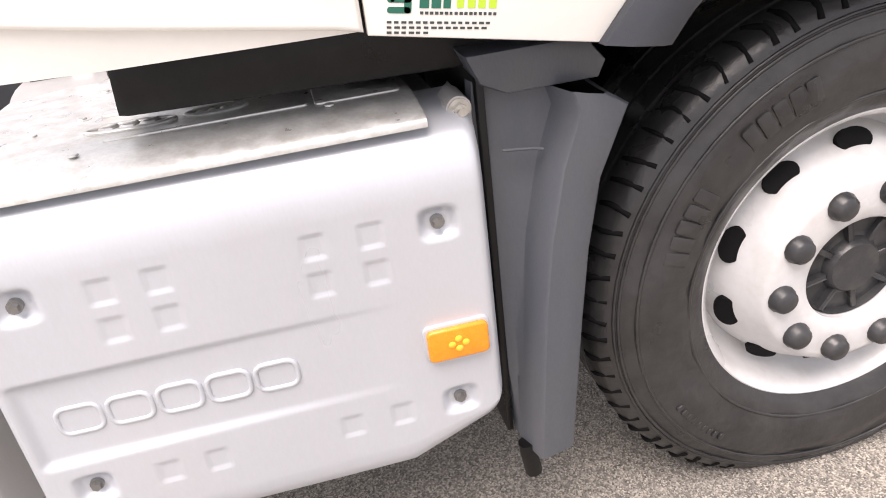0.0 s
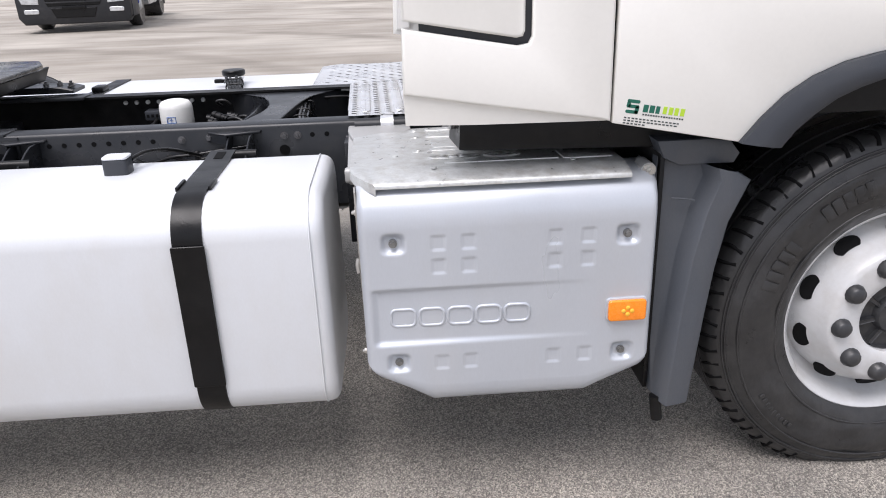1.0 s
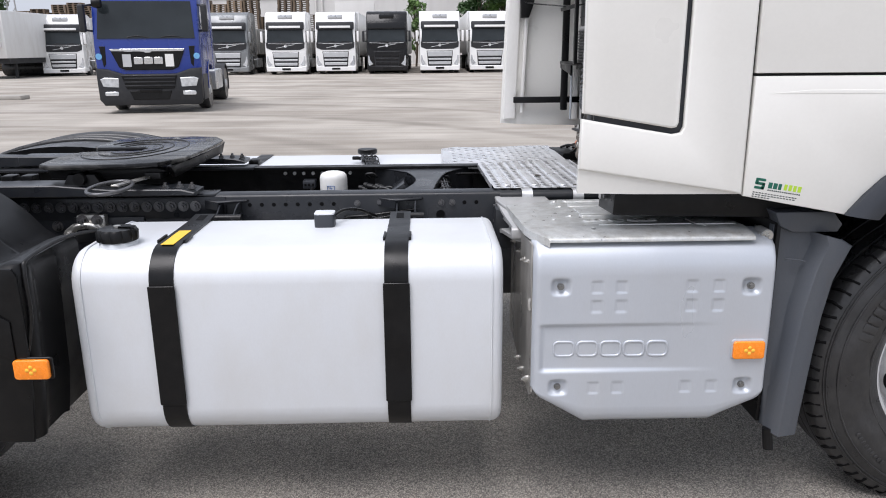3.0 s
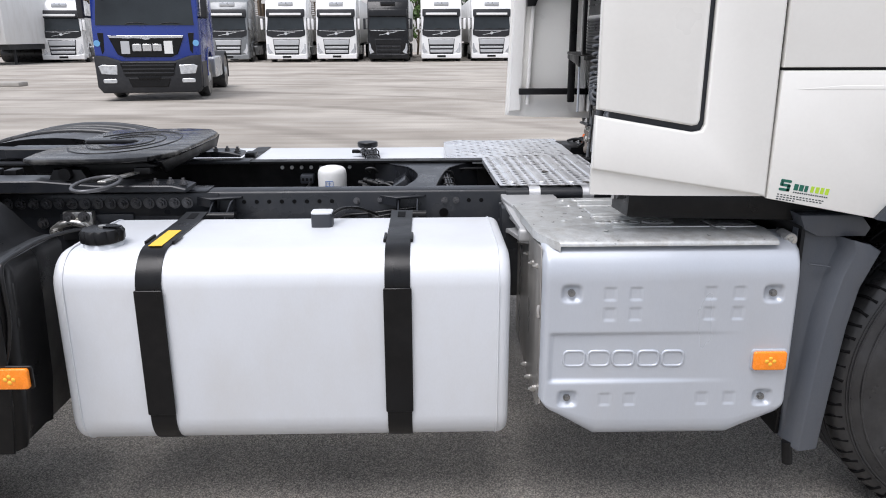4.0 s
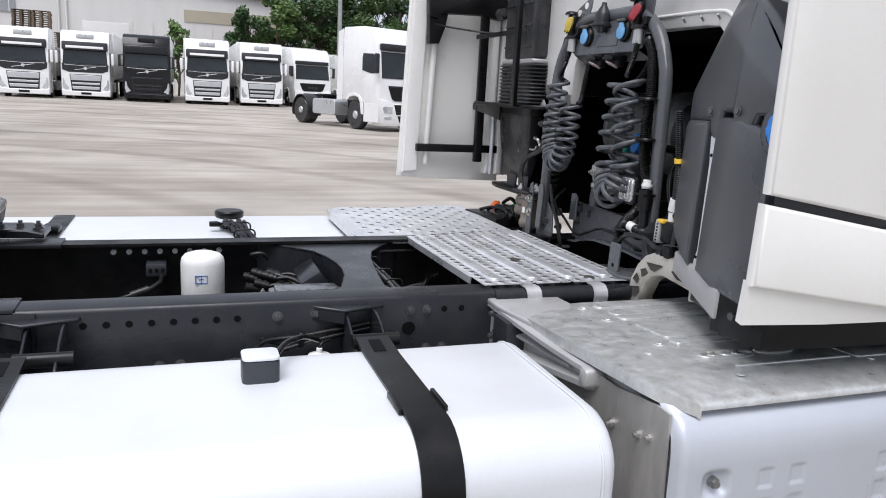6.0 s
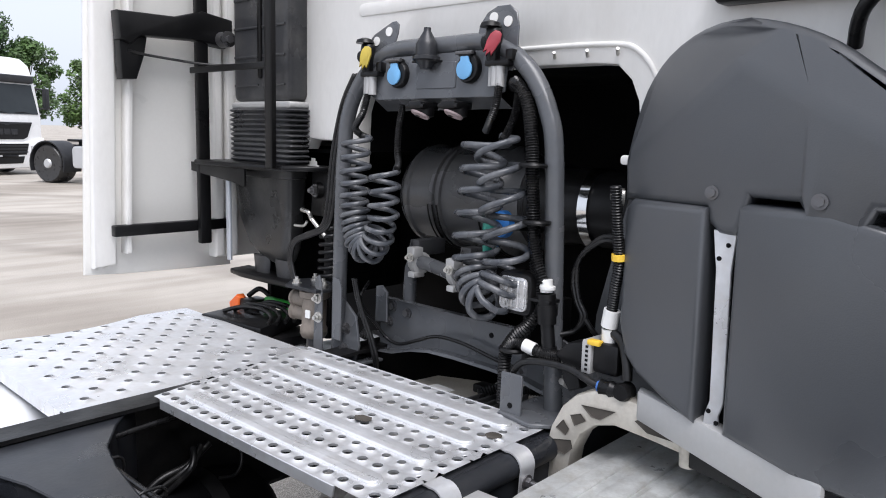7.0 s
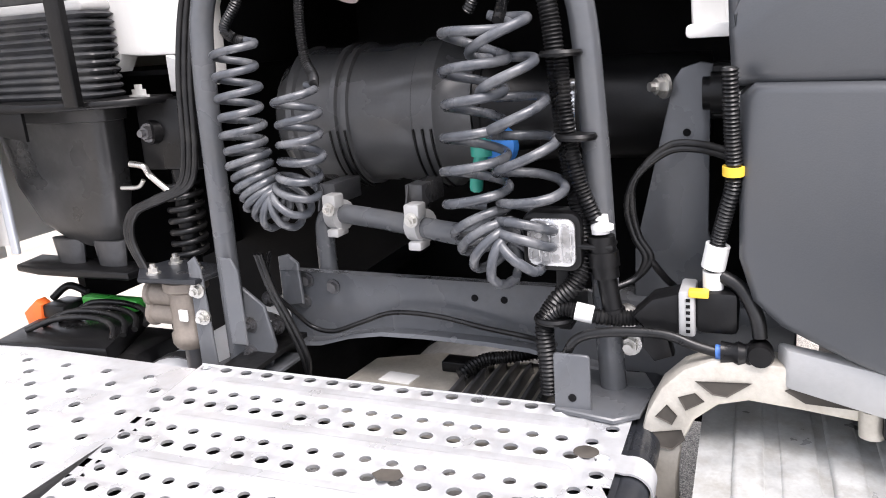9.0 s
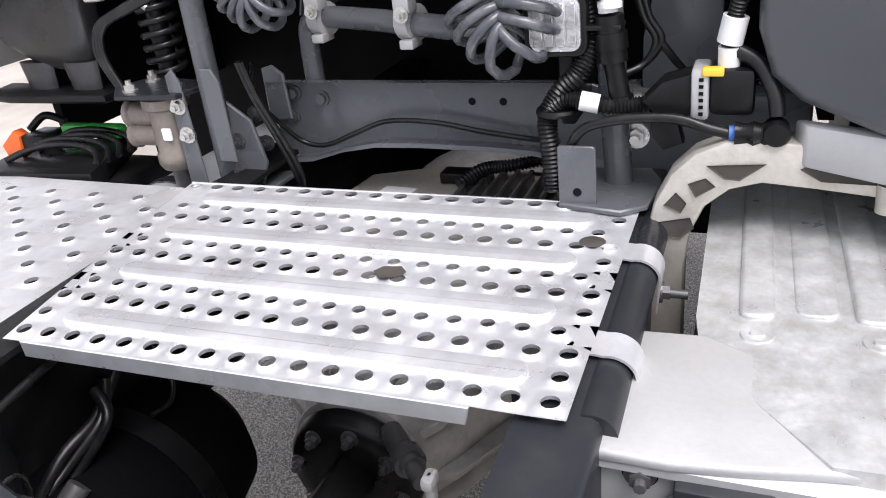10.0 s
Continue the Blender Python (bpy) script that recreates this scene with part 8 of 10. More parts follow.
# ---- far side: intake duct, bellows, bin ----
def intake():
    HERE[0] = DUCT
    t = thing("intake_duct", (-0.08, 2.65, 1.46), "tall black plastic air intake with bellows behind the cab", "air intake")
    bm = fresh()
    box(bm, -0.155, -0.034, 2.600, 2.80, 1.64, 2.95, 0.018, 3)
    duct = part("duct", bm, DUSTBLACK, t)
    for k in range(14):
        for y0, y1 in ((2.612, 2.688), (2.704, 2.790)):
            bm = fresh()
            z = 1.68 + 0.075 * k
            prism(bm, [(y0, z), (y1, z), (y1, z + 0.006), (y0, z + 0.006)], "x", -0.163, -0.15, 0.002, 1)
            part("duct_rib", bm, DUSTBLACK, duct)
    bm = fresh()
    box(bm, -0.168, -0.15, 2.690, 2.702, 1.70, 2.9, 0.004)
    part("duct_channel", bm, BLACK, duct)
    bm = fresh()
    box(bm, -0.16, -0.034, 2.595, 2.805, 1.622, 1.64, 0.006)
    part("clamp_band", bm, CASTGREY, t, "pale clamp band")
    bm = fresh()
    rings = []
    for k in range(45):
        z = 1.478 + 0.146 * k / 44
        g = (0.0, 0.007, 0.010, 0.007)[k % 4] * (1 + 0.15 * math.sin(k * 1.7))
        o = rrect(-0.16 - g, -0.034, 2.60 - g, 2.805 + g, 0.02, 3)
        rings.append([bm.verts.new((p, q, z)) for p, q in o])
    for a, b in zip(rings, rings[1:]):
        n = len(a)
        for k in range(n):
            bm.faces.new((a[k], a[(k + 1) % n], b[(k + 1) % n], b[k]))
    part("bellows", bm, DUSTBLACK, t)
    HERE[0] = INTAKE
    t2 = thing("pole_carrier", (-0.1, 2.65, 1.46), "black steel shelf bracket with an upright pole", "bracket")
    bm = fresh()
    prism(bm, [(-0.30, 2.853), (-0.31, 2.64), (-0.22, 2.585), (-0.10, 2.565), (-0.035, 2.565), (-0.035, 2.853)], "z", 1.464, 1.478, 0.004, 2)
    part("shelf_plate", bm, BLACK, t2)
    bm = fresh()
    prism(bm, [(2.875, 1.47), (2.70, 1.47), (2.70, 1.415), (2.74, 1.425), (2.875, 1.445)], "x", -0.285, -0.27, 0.002, 1)
    part("shelf_arm", bm, BLACK, t2)
    bm = fresh()
    box(bm, -0.312, -0.282, 2.606, 2.626, 1.47, 2.95, 0.004)
    part("upright_pole", bm, BLACK, t2)
    bm = fresh()
    box(bm, -0.305, -0.292, 2.626, 2.86, 1.715, 1.732, 0.003)
    part("cross_strip", bm, BLACK, t2)
    bm = fresh()
    bolt(bm, (-0.12, 2.585, 1.478), (0, 0, 1), 0.010)
    part("shelf_bolt", bm, STEEL, t2)
    HERE[0] = DUCT
    t3 = thing("filter_bin", (-0.08, 2.67, 1.16), "black moulded bucket-shaped filter housing under the shelf", "filter housing")
    bm = fresh()
    rings = []
    for z, g in ((1.464, 0.012), (1.44, 0.012), (1.438, 0.0), (1.32, -0.012), (1.25, -0.030), (1.215, -0.055), (1.20, -0.075)):
        o = rrect(-0.165 - g, -0.034, 2.60 - g * 0.6, 2.81 + g * 1.3, 0.03, 4)
        rings.append([bm.verts.new((p, q, z)) for p, q in o])
    for a, b in zip(rings, rings[1:]):
        n = len(a)
        for k in range(n):
            bm.faces.new((a[k], a[(k + 1) % n], b[(k + 1) % n], b[k]))
    bm.faces.new(rings[0])
    bm.faces.new(rings[-1])
    part("bucket", bm, BINBLACK, t3)
    for y in (2.655, 2.735):
        bm = fresh()
        rod(bm, (-0.09, y, 1.215), (-0.09, y, 1.165), 0.030, 0.025, n=14)
        part("bucket_foot", bm, DUSTBLACK, t3)
    bm = fresh()
    prism(bm, [(-0.16, 2.82), (-0.18, 2.77), (-0.165, 2.60), (-0.04, 2.59), (-0.03, 2.83)], "z", 1.150, 1.166, 0.005, 2)
    part("base_tray", bm, BLACK, t3)
    bm = fresh()
    box(bm, -0.235, -0.218, 2.770, 2.784, 1.20, 1.46, 0.003)
    part("side_post", bm, BOXSILVER, t3, "blue-grey post")


set_down(INTAKE, intake)


def far_clutter():
    # black module with cable loops
    t = thing("control_module", (-0.1, 2.75, 0.98), "black control module with cable loops, green lever and orange clip", "control module")
    bm = fresh()
    prism(bm, [(-0.20, 2.87), (-0.07, 2.90), (0.06, 2.72), (-0.17, 2.62)], "z", 0.995, 1.032, 0.006, 2)
    body = part("module", bm, BLACK, t)
    bm = fresh()
    box(bm, -0.10, 0.04, 2.62, 2.88, 0.93, 0.994, 0.006)
    part("module_base", bm, BLACK, t)
    for k in range(4):
        bm = fresh()
        o = 0.03 * k
        tube(bm, [(-0.14 + o, 2.85 - o * 0.3, 1.035), (-0.11 + o, 2.80, 1.052 + 0.004 * (k % 2)), (-0.09 + o, 2.73, 1.054), (-0.10 + o, 2.67, 1.045), (-0.13 + o, 2.645, 1.03)], 0.006, 7)
        part("cable_loop", bm, HOSE, t)
    bm = fresh()
    box(bm, 0.0, 0.03, 2.70, 2.85, 1.035, 1.062, 0.008)
    part("green_lever", bm, GREEN, t, "bright green lever")
    bm = fresh()
    prism(bm, [(2.97, 1.03), (2.93, 1.06), (2.915, 1.05), (2.92, 1.01), (2.96, 0.995)], "x", -0.045, -0.015, 0.005, 2)
    part("orange_clip", bm, ORANGE, t, "orange clip")
    bm = fresh()
    box(bm, -0.04, 0.03, 2.86, 2.92, 1.02, 1.05, 0.006)
    tube(bm, [(0.0, 2.93, 1.05), (0.02, 2.90, 1.075), (0.03, 2.86, 1.06)], 0.008, 7)
    part("clip_base", bm, BLACK, t)
    # brown valve with its plate
    t = thing("air_valve", (-0.12, 2.48, 1.0), "brown-grey cast air valve bolted under a plate", "valve")
    bm = fresh()
    lathe(bm, [(0.030, 1.03), (0.036, 1.04), (0.036, 1.055), (0.032, 1.06), (0.032, 1.13), (0.040, 1.135), (0.040, 1.15), (0.03, 1.155)], (-0.105, 2.475, 0), "z", 20)
    body = part("valve_body", bm, BROWNCAST, t)
    for z in (1.085, 1.12):
        bm = fresh()
        lathe(bm, [(0.020, 0.0), (0.020, 0.055), (0.024, 0.058), (0.024, 0.066), (0.014, 0.07)], (-0.105, 2.49, z), "y", 16)
        part("valve_port", bm, BROWNCAST, body)
    bm = fresh()
    prism(bm, [(-0.16, 2.53), (-0.15, 2.415), (-0.05, 2.41), (-0.03, 2.56), (-0.10, 2.58)], "z", 1.155, 1.164, 0.002, 1)
    plate = part("valve_plate", bm, FRAME, t)
    for x, y in ((-0.13, 2.52), (-0.09, 2.46), (-0.06, 2.53)):
        bm = fresh()
        bolt(bm, (x, y, 1.164), (0, 0, 1), 0.009)
        part("plate_bolt", bm, STEEL, plate)
    bm = fresh()
    prism(bm, rrect(2.452, 2.470, 1.085, 1.105, 0.002, 2), "x", -0.139, -0.136)
    part("valve_label", bm, LABEL, t)
    bm = fresh()
    rod(bm, (-0.105, 2.475, 1.03), (-0.105, 2.475, 0.985), 0.018)
    part("valve_stem", bm, DARKSTEEL, t)
    # silver air tank end below
    bm = fresh()
    t = thing("air_tank", (0.06, 2.555, 0.74), "silver cylindrical air tank beside the far rail", "air tank")
    lathe(bm, [(0.0, -0.28), (0.06, -0.27), (0.10, -0.24), (0.12, -0.18), (0.12, 0.30), (0.0, 0.30)], (0.06, 2.555, 0.86), "x", 32)
    part("tank_body", bm, TANK, t)
    for x in (-0.05, 0.2):
        bm = fresh()
        lathe(bm, [(0.119, -0.015), (0.123, -0.015), (0.123, 0.015), (0.119, 0.015)], (x, 2.555, 0.86), "x", 32)
        part("band", bm, DARKSTEEL, t)
    # spring, bush, hoses
    t = thing("cab_spring", (0.0, 2.54, 1.15), "black cab suspension spring and damper", "spring")
    bm = fresh()
    coil(bm, [(0.0, 2.54, 1.16), (0.0, 2.54, 1.22), (0.0, 2.54, 1.31)], 0.030, 0.006, 7)
    part("spring", bm, HOSE, t)
    bm = fresh()
    rod(bm, (0.0, 2.54, 1.0), (0.0, 2.54, 1.42), 0.018)
    box(bm, -0.03, 0.05, 2.47, 2.60, 1.33, 1.46, 0.01)
    rod(bm, (-0.04, 2.565, 1.40), (-0.01, 2.555, 1.40), 0.022)
    part("damper", bm, BLACK, t)
    bm = fresh()
    bolt(bm, (-0.04, 2.565, 1.40), (-1, 0, 0), 0.012)
    part("damper_bolt", bm, DARKSTEEL, t)
    bm = fresh()
    tube(bm, [(-0.05, 2.61, 1.345), (-0.05, 2.58, 1.34), (-0.04, 2.575, 1.32), (-0.03, 2.53, 1.28)], 0.006, 7)
    tube(bm, [(-0.05, 2.64, 1.30), (-0.05, 2.60, 1.302), (-0.05, 2.585, 1.315)], 0.004, 6)
    part("lever_rod", bm, STEEL, t)
    t = thing("air_line", (-0.1, 2.5, 1.2), "black air lines curving down beside the hoop", "air lines")
    for k in range(3):
        bm = fresh()
        d = 0.012 * k
        tube(bm, [(-0.12, 2.31 + d, 1.69), (-0.10, 2.375 + d, 1.62), (-0.10, 2.405 + d, 1.50), (-0.10, 2.418 + d, 1.37), (-0.10, 2.44 + d, 1.315), (-0.10, 2.50 + d, 1.29), (-0.10, 2.565 + d * 0.6, 1.265), (-0.10, 2.585 + d * 0.5, 1.22), (-0.10, 2.565 + d * 0.3, 1.165), (-0.10, 2.54, 1.12)], 0.0055, 7)
        part("air_line", bm, HOSE, t)


set_down(REAR, far_clutter)


# ---- near side of the rack: bracket, looms, connectors ----
def near_clutter():
    t = thing("cab_bracket", (0.0, 1.66, 1.2), "dark grey steel cab mounting bracket", "bracket")
    bm = fresh()
    prism(bm, [(1.72, 1.13), (1.718, 1.21), (1.66, 1.455), (1.65, 1.47), (1.625, 1.478), (1.608, 1.475), (1.612, 1.40), (1.615, 1.24), (1.60, 1.20), (1.60, 1.13)], "x", 0.0, 0.012, 0.003, 2)
    b = part("bracket_plate", bm, HOOP, t)
    bm = fresh()
    rod(bm, (0.0, 1.643, 1.382), (-0.002, 1.643, 1.382), 0.0055, n=10)
    part("bracket_hole", bm, DARK, b)
    bm = fresh()
    prism(bm, [(1.612, 1.40), (1.612, 1.475), (1.55, 1.475), (1.55, 1.40)], "x", 0.0, 0.10, 0.004, 1)
    rod(bm, (-0.03, 1.62, 1.437), (-0.03, 1.52, 1.437), 0.022, n=16)
    rod(bm, (-0.03, 1.61, 1.437), (-0.03, 1.59, 1.437), 0.028, n=16)
    part("rubber_bush", bm, BLACK, t)
    for p, w, r in (((-0.005, 1.672, 1.447), (-0.6, 0.8, 0), 0.012), ((-0.06, 1.565, 1.43), (-1, 0, 0), 0.009)):
        bm = fresh()
        bolt(bm, p, w, r)
        part("bracket_bolt", bm, STEEL, t)
    bm = fresh()
    box(bm, -0.02, 0.06, 1.50, 1.75, 1.02, 1.14, 0.01)
    part("bracket_base", bm, HOOP, t)
    t = thing("cable_loom", (-0.14, 1.78, 1.05), "black corrugated cable looms tied along the hoop", "cable loom")
    for pts, r in (([(-0.10, 1.875, 1.655), (-0.13, 1.845, 1.655), (-0.135, 1.815, 1.62), (-0.138, 1.798, 1.55), (-0.138, 1.790, 1.46), (-0.138, 1.782, 1.38), (-0.138, 1.771, 1.31), (-0.138, 1.762, 1.245), (-0.15, 1.775, 1.20), (-0.155, 1.80, 1.175), (-0.16, 1.818, 1.14), (-0.165, 1.815, 1.09), (-0.17, 1.812, 1.045)], 0.0125),
                   ([(-0.150, 1.783, 1.50), (-0.154, 1.778, 1.42), (-0.154, 1.765, 1.34), (-0.15, 1.745, 1.285)], 0.0095),
                   ([(-0.16, 1.815, 1.15), (-0.162, 1.795, 1.165), (-0.16, 1.77, 1.163), (-0.158, 1.74, 1.157), (-0.155, 1.70, 1.158), (-0.15, 1.66, 1.168)], 0.010)):
        bm = fresh()
        tube(bm, pts, r, 10, ribs=0.0030)
        part("corrugated_hose", bm, HOSE, t)
    bm = fresh()
    rod(bm, (-0.148, 1.74, 1.268), (-0.147, 1.742, 1.292), 0.012, n=14)
    rod(bm, (-0.148, 1.738, 1.274), (-0.148, 1.738, 1.280), 0.015, n=14)
    part("white_connector", bm, LABEL, t)
    bm = fresh()
    rod(bm, (-0.148, 1.735, 1.21), (-0.148, 1.74, 1.265), 0.018, n=16)
    rod(bm, (-0.15, 1.727, 1.165), (-0.148, 1.735, 1.212), 0.013, n=14)
    rod(bm, (-0.150, 1.724, 1.150), (-0.150, 1.727, 1.168), 0.016, n=8)
    rod(bm, (-0.148, 1.7365, 1.225), (-0.148, 1.738, 1.245), 0.0205, n=10)
    box(bm, -0.165, -0.125, 1.722, 1.785, 1.249, 1.256, 0.003)
    part("round_connector", bm, BLACK, t)
    bm = fresh()
    rod(bm, (-0.160, 1.775, 1.164), (-0.158, 1.752, 1.159), 0.0125, n=14)
    part("white_tag", bm, LABEL, t)
    for y, z in ((1.775, 1.395), (1.79, 1.50), (1.815, 1.148)):
        bm = fresh()
        lathe(bm, [(0.026, -0.004), (0.028, 0.0), (0.026, 0.004)], (-0.152, y - 0.008, z), "z", 16)
        part("cable_tie", bm, BLACK, t)
    for k in range(2):
        bm = fresh()
        d = 0.007 * k
        tube(bm, [(-0.15, 1.575, 1.365 + d), (-0.11, 1.62, 1.372 + d), (-0.10, 1.66, 1.368 + d), (-0.10, 1.70, 1.335), (-0.10, 1.713 - d, 1.295), (-0.10, 1.705 - d, 1.255), (-0.10, 1.69 - d, 1.225), (-0.10, 1.705, 1.195), (-0.12, 1.735, 1.185)], 0.0048, 7)
        part("thin_cable", bm, HOSE, t)
    bm = fresh()
    tube(bm, [(-0.10, 1.685, 1.225), (-0.09, 1.665, 1.195), (-0.06, 1.65, 1.17)], 0.005, 6)
    part("thin_cable", bm, HOSE, t)
    bm = fresh()
    tube(bm, [(-0.17, 1.80, 1.06), (-0.18, 1.785, 1.11), (-0.18, 1.765, 1.135), (-0.185, 1.72, 1.148), (-0.185, 1.66, 1.15), (-0.19, 1.62, 1.14), (-0.19, 1.59, 1.133)], 0.0065, 8)
    part("thin_cable", bm, HOSE, t)
    bm = fresh()
    tube(bm, [(-0.05, 2.33, 1.19), (-0.10, 2.305, 1.15), (-0.06, 2.285, 1.09), (-0.04, 2.265, 1.058), (-0.036, 2.225, 1.052), (-0.034, 2.17, 1.072), (-0.032, 2.11, 1.093), (-0.032, 2.03, 1.093), (-0.032, 1.95, 1.080), (-0.034, 1.88, 1.072), (-0.10, 1.82, 1.09)], 0.0042, 7, 8)
    part("thin_cable", bm, HOSE, t)
    bm = fresh()
    for k in range(2):
        tube(bm, [(-0.13, 2.30 - 0.008 * k, 1.21), (-0.12, 2.29 - 0.008 * k, 1.15), (-0.10, 2.275 - 0.01 * k, 1.08), (-0.09, 2.26 - 0.01 * k, 1.02), (-0.08, 2.26, 0.98)], 0.005, 7)
    part("thin_cable", bm, HOSE, t)
    # connector block with yellow lock
    t = thing("connector_block", (-0.15, 1.61, 1.13), "black multi-pin connector with a yellow lock", "connector")
    bm = fresh()
    box(bm, -0.175, -0.11, 1.572, 1.622, 1.150, 1.205, 0.008)
    prism(bm, [(1.70, 1.165), (1.675, 1.19), (1.64, 1.20), (1.64, 1.14), (1.675, 1.14)], "x", -0.17, -0.12, 0.006, 2)
    prism(bm, [(1.69, 1.15), (1.66, 1.15), (1.65, 1.11), (1.675, 1.10), (1.69, 1.12)], "x", -0.16, -0.13, 0.006, 2)
    part("connector_body", bm, BLACK, t)
    bm = fresh()
    box(bm, -0.178, -0.115, 1.622, 1.642, 1.146, 1.205, 0.004)
    pl = part("connector_seal", bm, CASTGREY, t, "pale grey connector frame")
    for k in range(6):
        bm = fresh()
        box(bm, -0.1795, -0.177, 1.628, 1.633, 1.152 + 0.008 * k, 1.156 + 0.008 * k)
        part("pin_slot", bm, DARK, pl)
    bm = fresh()
    box(bm, -0.181, -0.165, 1.606, 1.630, 1.198, 1.2075, 0.002)
    part("yellow_lock", bm, YELLOW, t, "yellow locking slide")
    bm = fresh()
    lathe(bm, [(0.0, -0.02), (0.012, -0.02), (0.014, -0.012), (0.012, -0.008), (0.015, 0.0), (0.012, 0.006), (0.014, 0.02), (0.0, 0.02)], (-0.19, 1.572, 1.135), "y", 16)
    lathe(bm, [(0.0, -0.016), (0.013, -0.016), (0.016, -0.008), (0.013, 0.0), (0.015, 0.012), (0.0, 0.016)], (-0.19, 1.548, 1.138), "x", 16)
    part("round_plug", bm, BLACK, t)
    bm = fresh()
    lathe(bm, [(0.0, 0.0), (0.009, 0.0), (0.009, 0.006), (0.0, 0.006)], (-0.19, 1.592, 1.135), "y", 14)
    part("blue_ring", bm, PRINTBLUE, t)
    bm = fresh()
    tube(bm, [(-0.185, 1.548, 1.155), (-0.18, 1.552, 1.18), (-0.165, 1.57, 1.21), (-0.155, 1.60, 1.225)], 0.009, 8)
    part("plug_cable", bm, HOSE, t)
    t = thing("shroud_loom", (-0.17, 1.57, 1.2), "corrugated loom with yellow tape beside the tank", "cable loom")
    bm = fresh()
    tube(bm, [(-0.20, 1.582, 1.475), (-0.19, 1.580, 1.41), (-0.18, 1.578, 1.345), (-0.17, 1.588, 1.30), (-0.16, 1.597, 1.26), (-0.157, 1.603, 1.22)], 0.0088, 9, ribs=0.0028)
    part("corrugated_hose", bm, HOSE, t)
    bm = fresh()
    rod(bm, (-0.182, 1.578, 1.362), (-0.1805, 1.578, 1.351), 0.0128, n=14)
    part("yellow_tape", bm, YELLOW, t)
    bm = fresh()
    rod(bm, (-0.160, 1.596, 1.262), (-0.157, 1.602, 1.232), 0.0145, n=14)
    rod(bm, (-0.157, 1.602, 1.228), (-0.155, 1.602, 1.205), 0.0125, n=14)
    part("white_tag", bm, LABEL, t)


set_down(REAR, near_clutter)

# ---- the yard: parked trucks, hall, pallets, trees ----
FWHITE = material("truck white", (0.82, 0.82, 0.81), 0.3, coat=0.3, vary=0.03, scale=1.0, bump=0.0, dirt=(0.55, 0.52, 0.48), dirt_amount=0.12)
FGREY = material("truck grey", (0.20, 0.21, 0.215), 0.3, 0.2, coat=0.3, vary=0.04, scale=1.0, bump=0.0)
FBLACK = material("truck black", (0.008, 0.008, 0.009), 0.25, coat=0.15, spec=0.3, vary=0.08, scale=1.0, bump=0.0)
FBLUE = material("truck blue", (0.012, 0.034, 0.23), 0.28, coat=0.35, vary=0.06, scale=1.0, bump=0.0)
FDARK = material("truck dark plastic", (0.020, 0.021, 0.024), 0.5, spec=0.35, vary=0.12, scale=2.0, bump=0.02, dirt=(0.09, 0.085, 0.08), dirt_amount=0.2)
FSILVER = material("silver grille", (0.55, 0.56, 0.57), 0.35, 0.5, vary=0.06, scale=3.0, bump=0.0)
GLASS = material("windscreen glass", (0.022, 0.027, 0.030), 0.08, spec=0.35, vary=0.3, scale=1.2, bump=0.0)
HEADLAMP = material("headlamp", (0.62, 0.64, 0.66), 0.12, 0.5, vary=0.25, scale=14, bump=0.05)
SIGNLIT = material("roof sign", (0.86, 0.86, 0.84), 0.4, vary=0.02, bump=0.0)
TRAILER = material("trailer white", (0.74, 0.74, 0.73), 0.4, vary=0.05, scale=0.8, bump=0.0, dirt=(0.48, 0.45, 0.4), dirt_amount=0.3, stretch=(1, 1, 0.3))
TIPPER = material("tipper grey", (0.34, 0.33, 0.31), 0.5, 0.3, vary=0.12, scale=1.5, bump=0.02)
GREENSIDE = material("green curtain", (0.03, 0.22, 0.09), 0.5, vary=0.1, scale=1.0, bump=0.0)
REDSIDE = material("red curtain", (0.42, 0.02, 0.04), 0.5, vary=0.1, scale=1.0, bump=0.0)


def wheel_far(t, x, y, dual=False, white=False):
    bm = fresh()
    s = 1 if x > 0 else -1
    w = 0.55 if dual else 0.30
    lathe(bm, [(0.28, 0.02), (0.46, 0.0), (0.505, 0.05), (0.505, w - 0.05), (0.46, w), (0.28, w - 0.02)], (x, y, 0.505), "x", 28, Matrix.Rotation(0 if s < 0 else math.pi, 4, "Z"))
    w1 = part("tyre", bm, RUBBER, t)
    bm = fresh()
    lathe(bm, [(0.29, 0.03), (0.27, 0.05), (0.20, 0.06 if not dual else 0.16), (0.12, 0.0), (0.10, -0.02), (0.0, -0.02)], (x, y, 0.505), "x", 24, Matrix.Rotation(0 if s < 0 else math.pi, 4, "Z"))
    part("rim", bm, FSILVER, w1)
    return w1


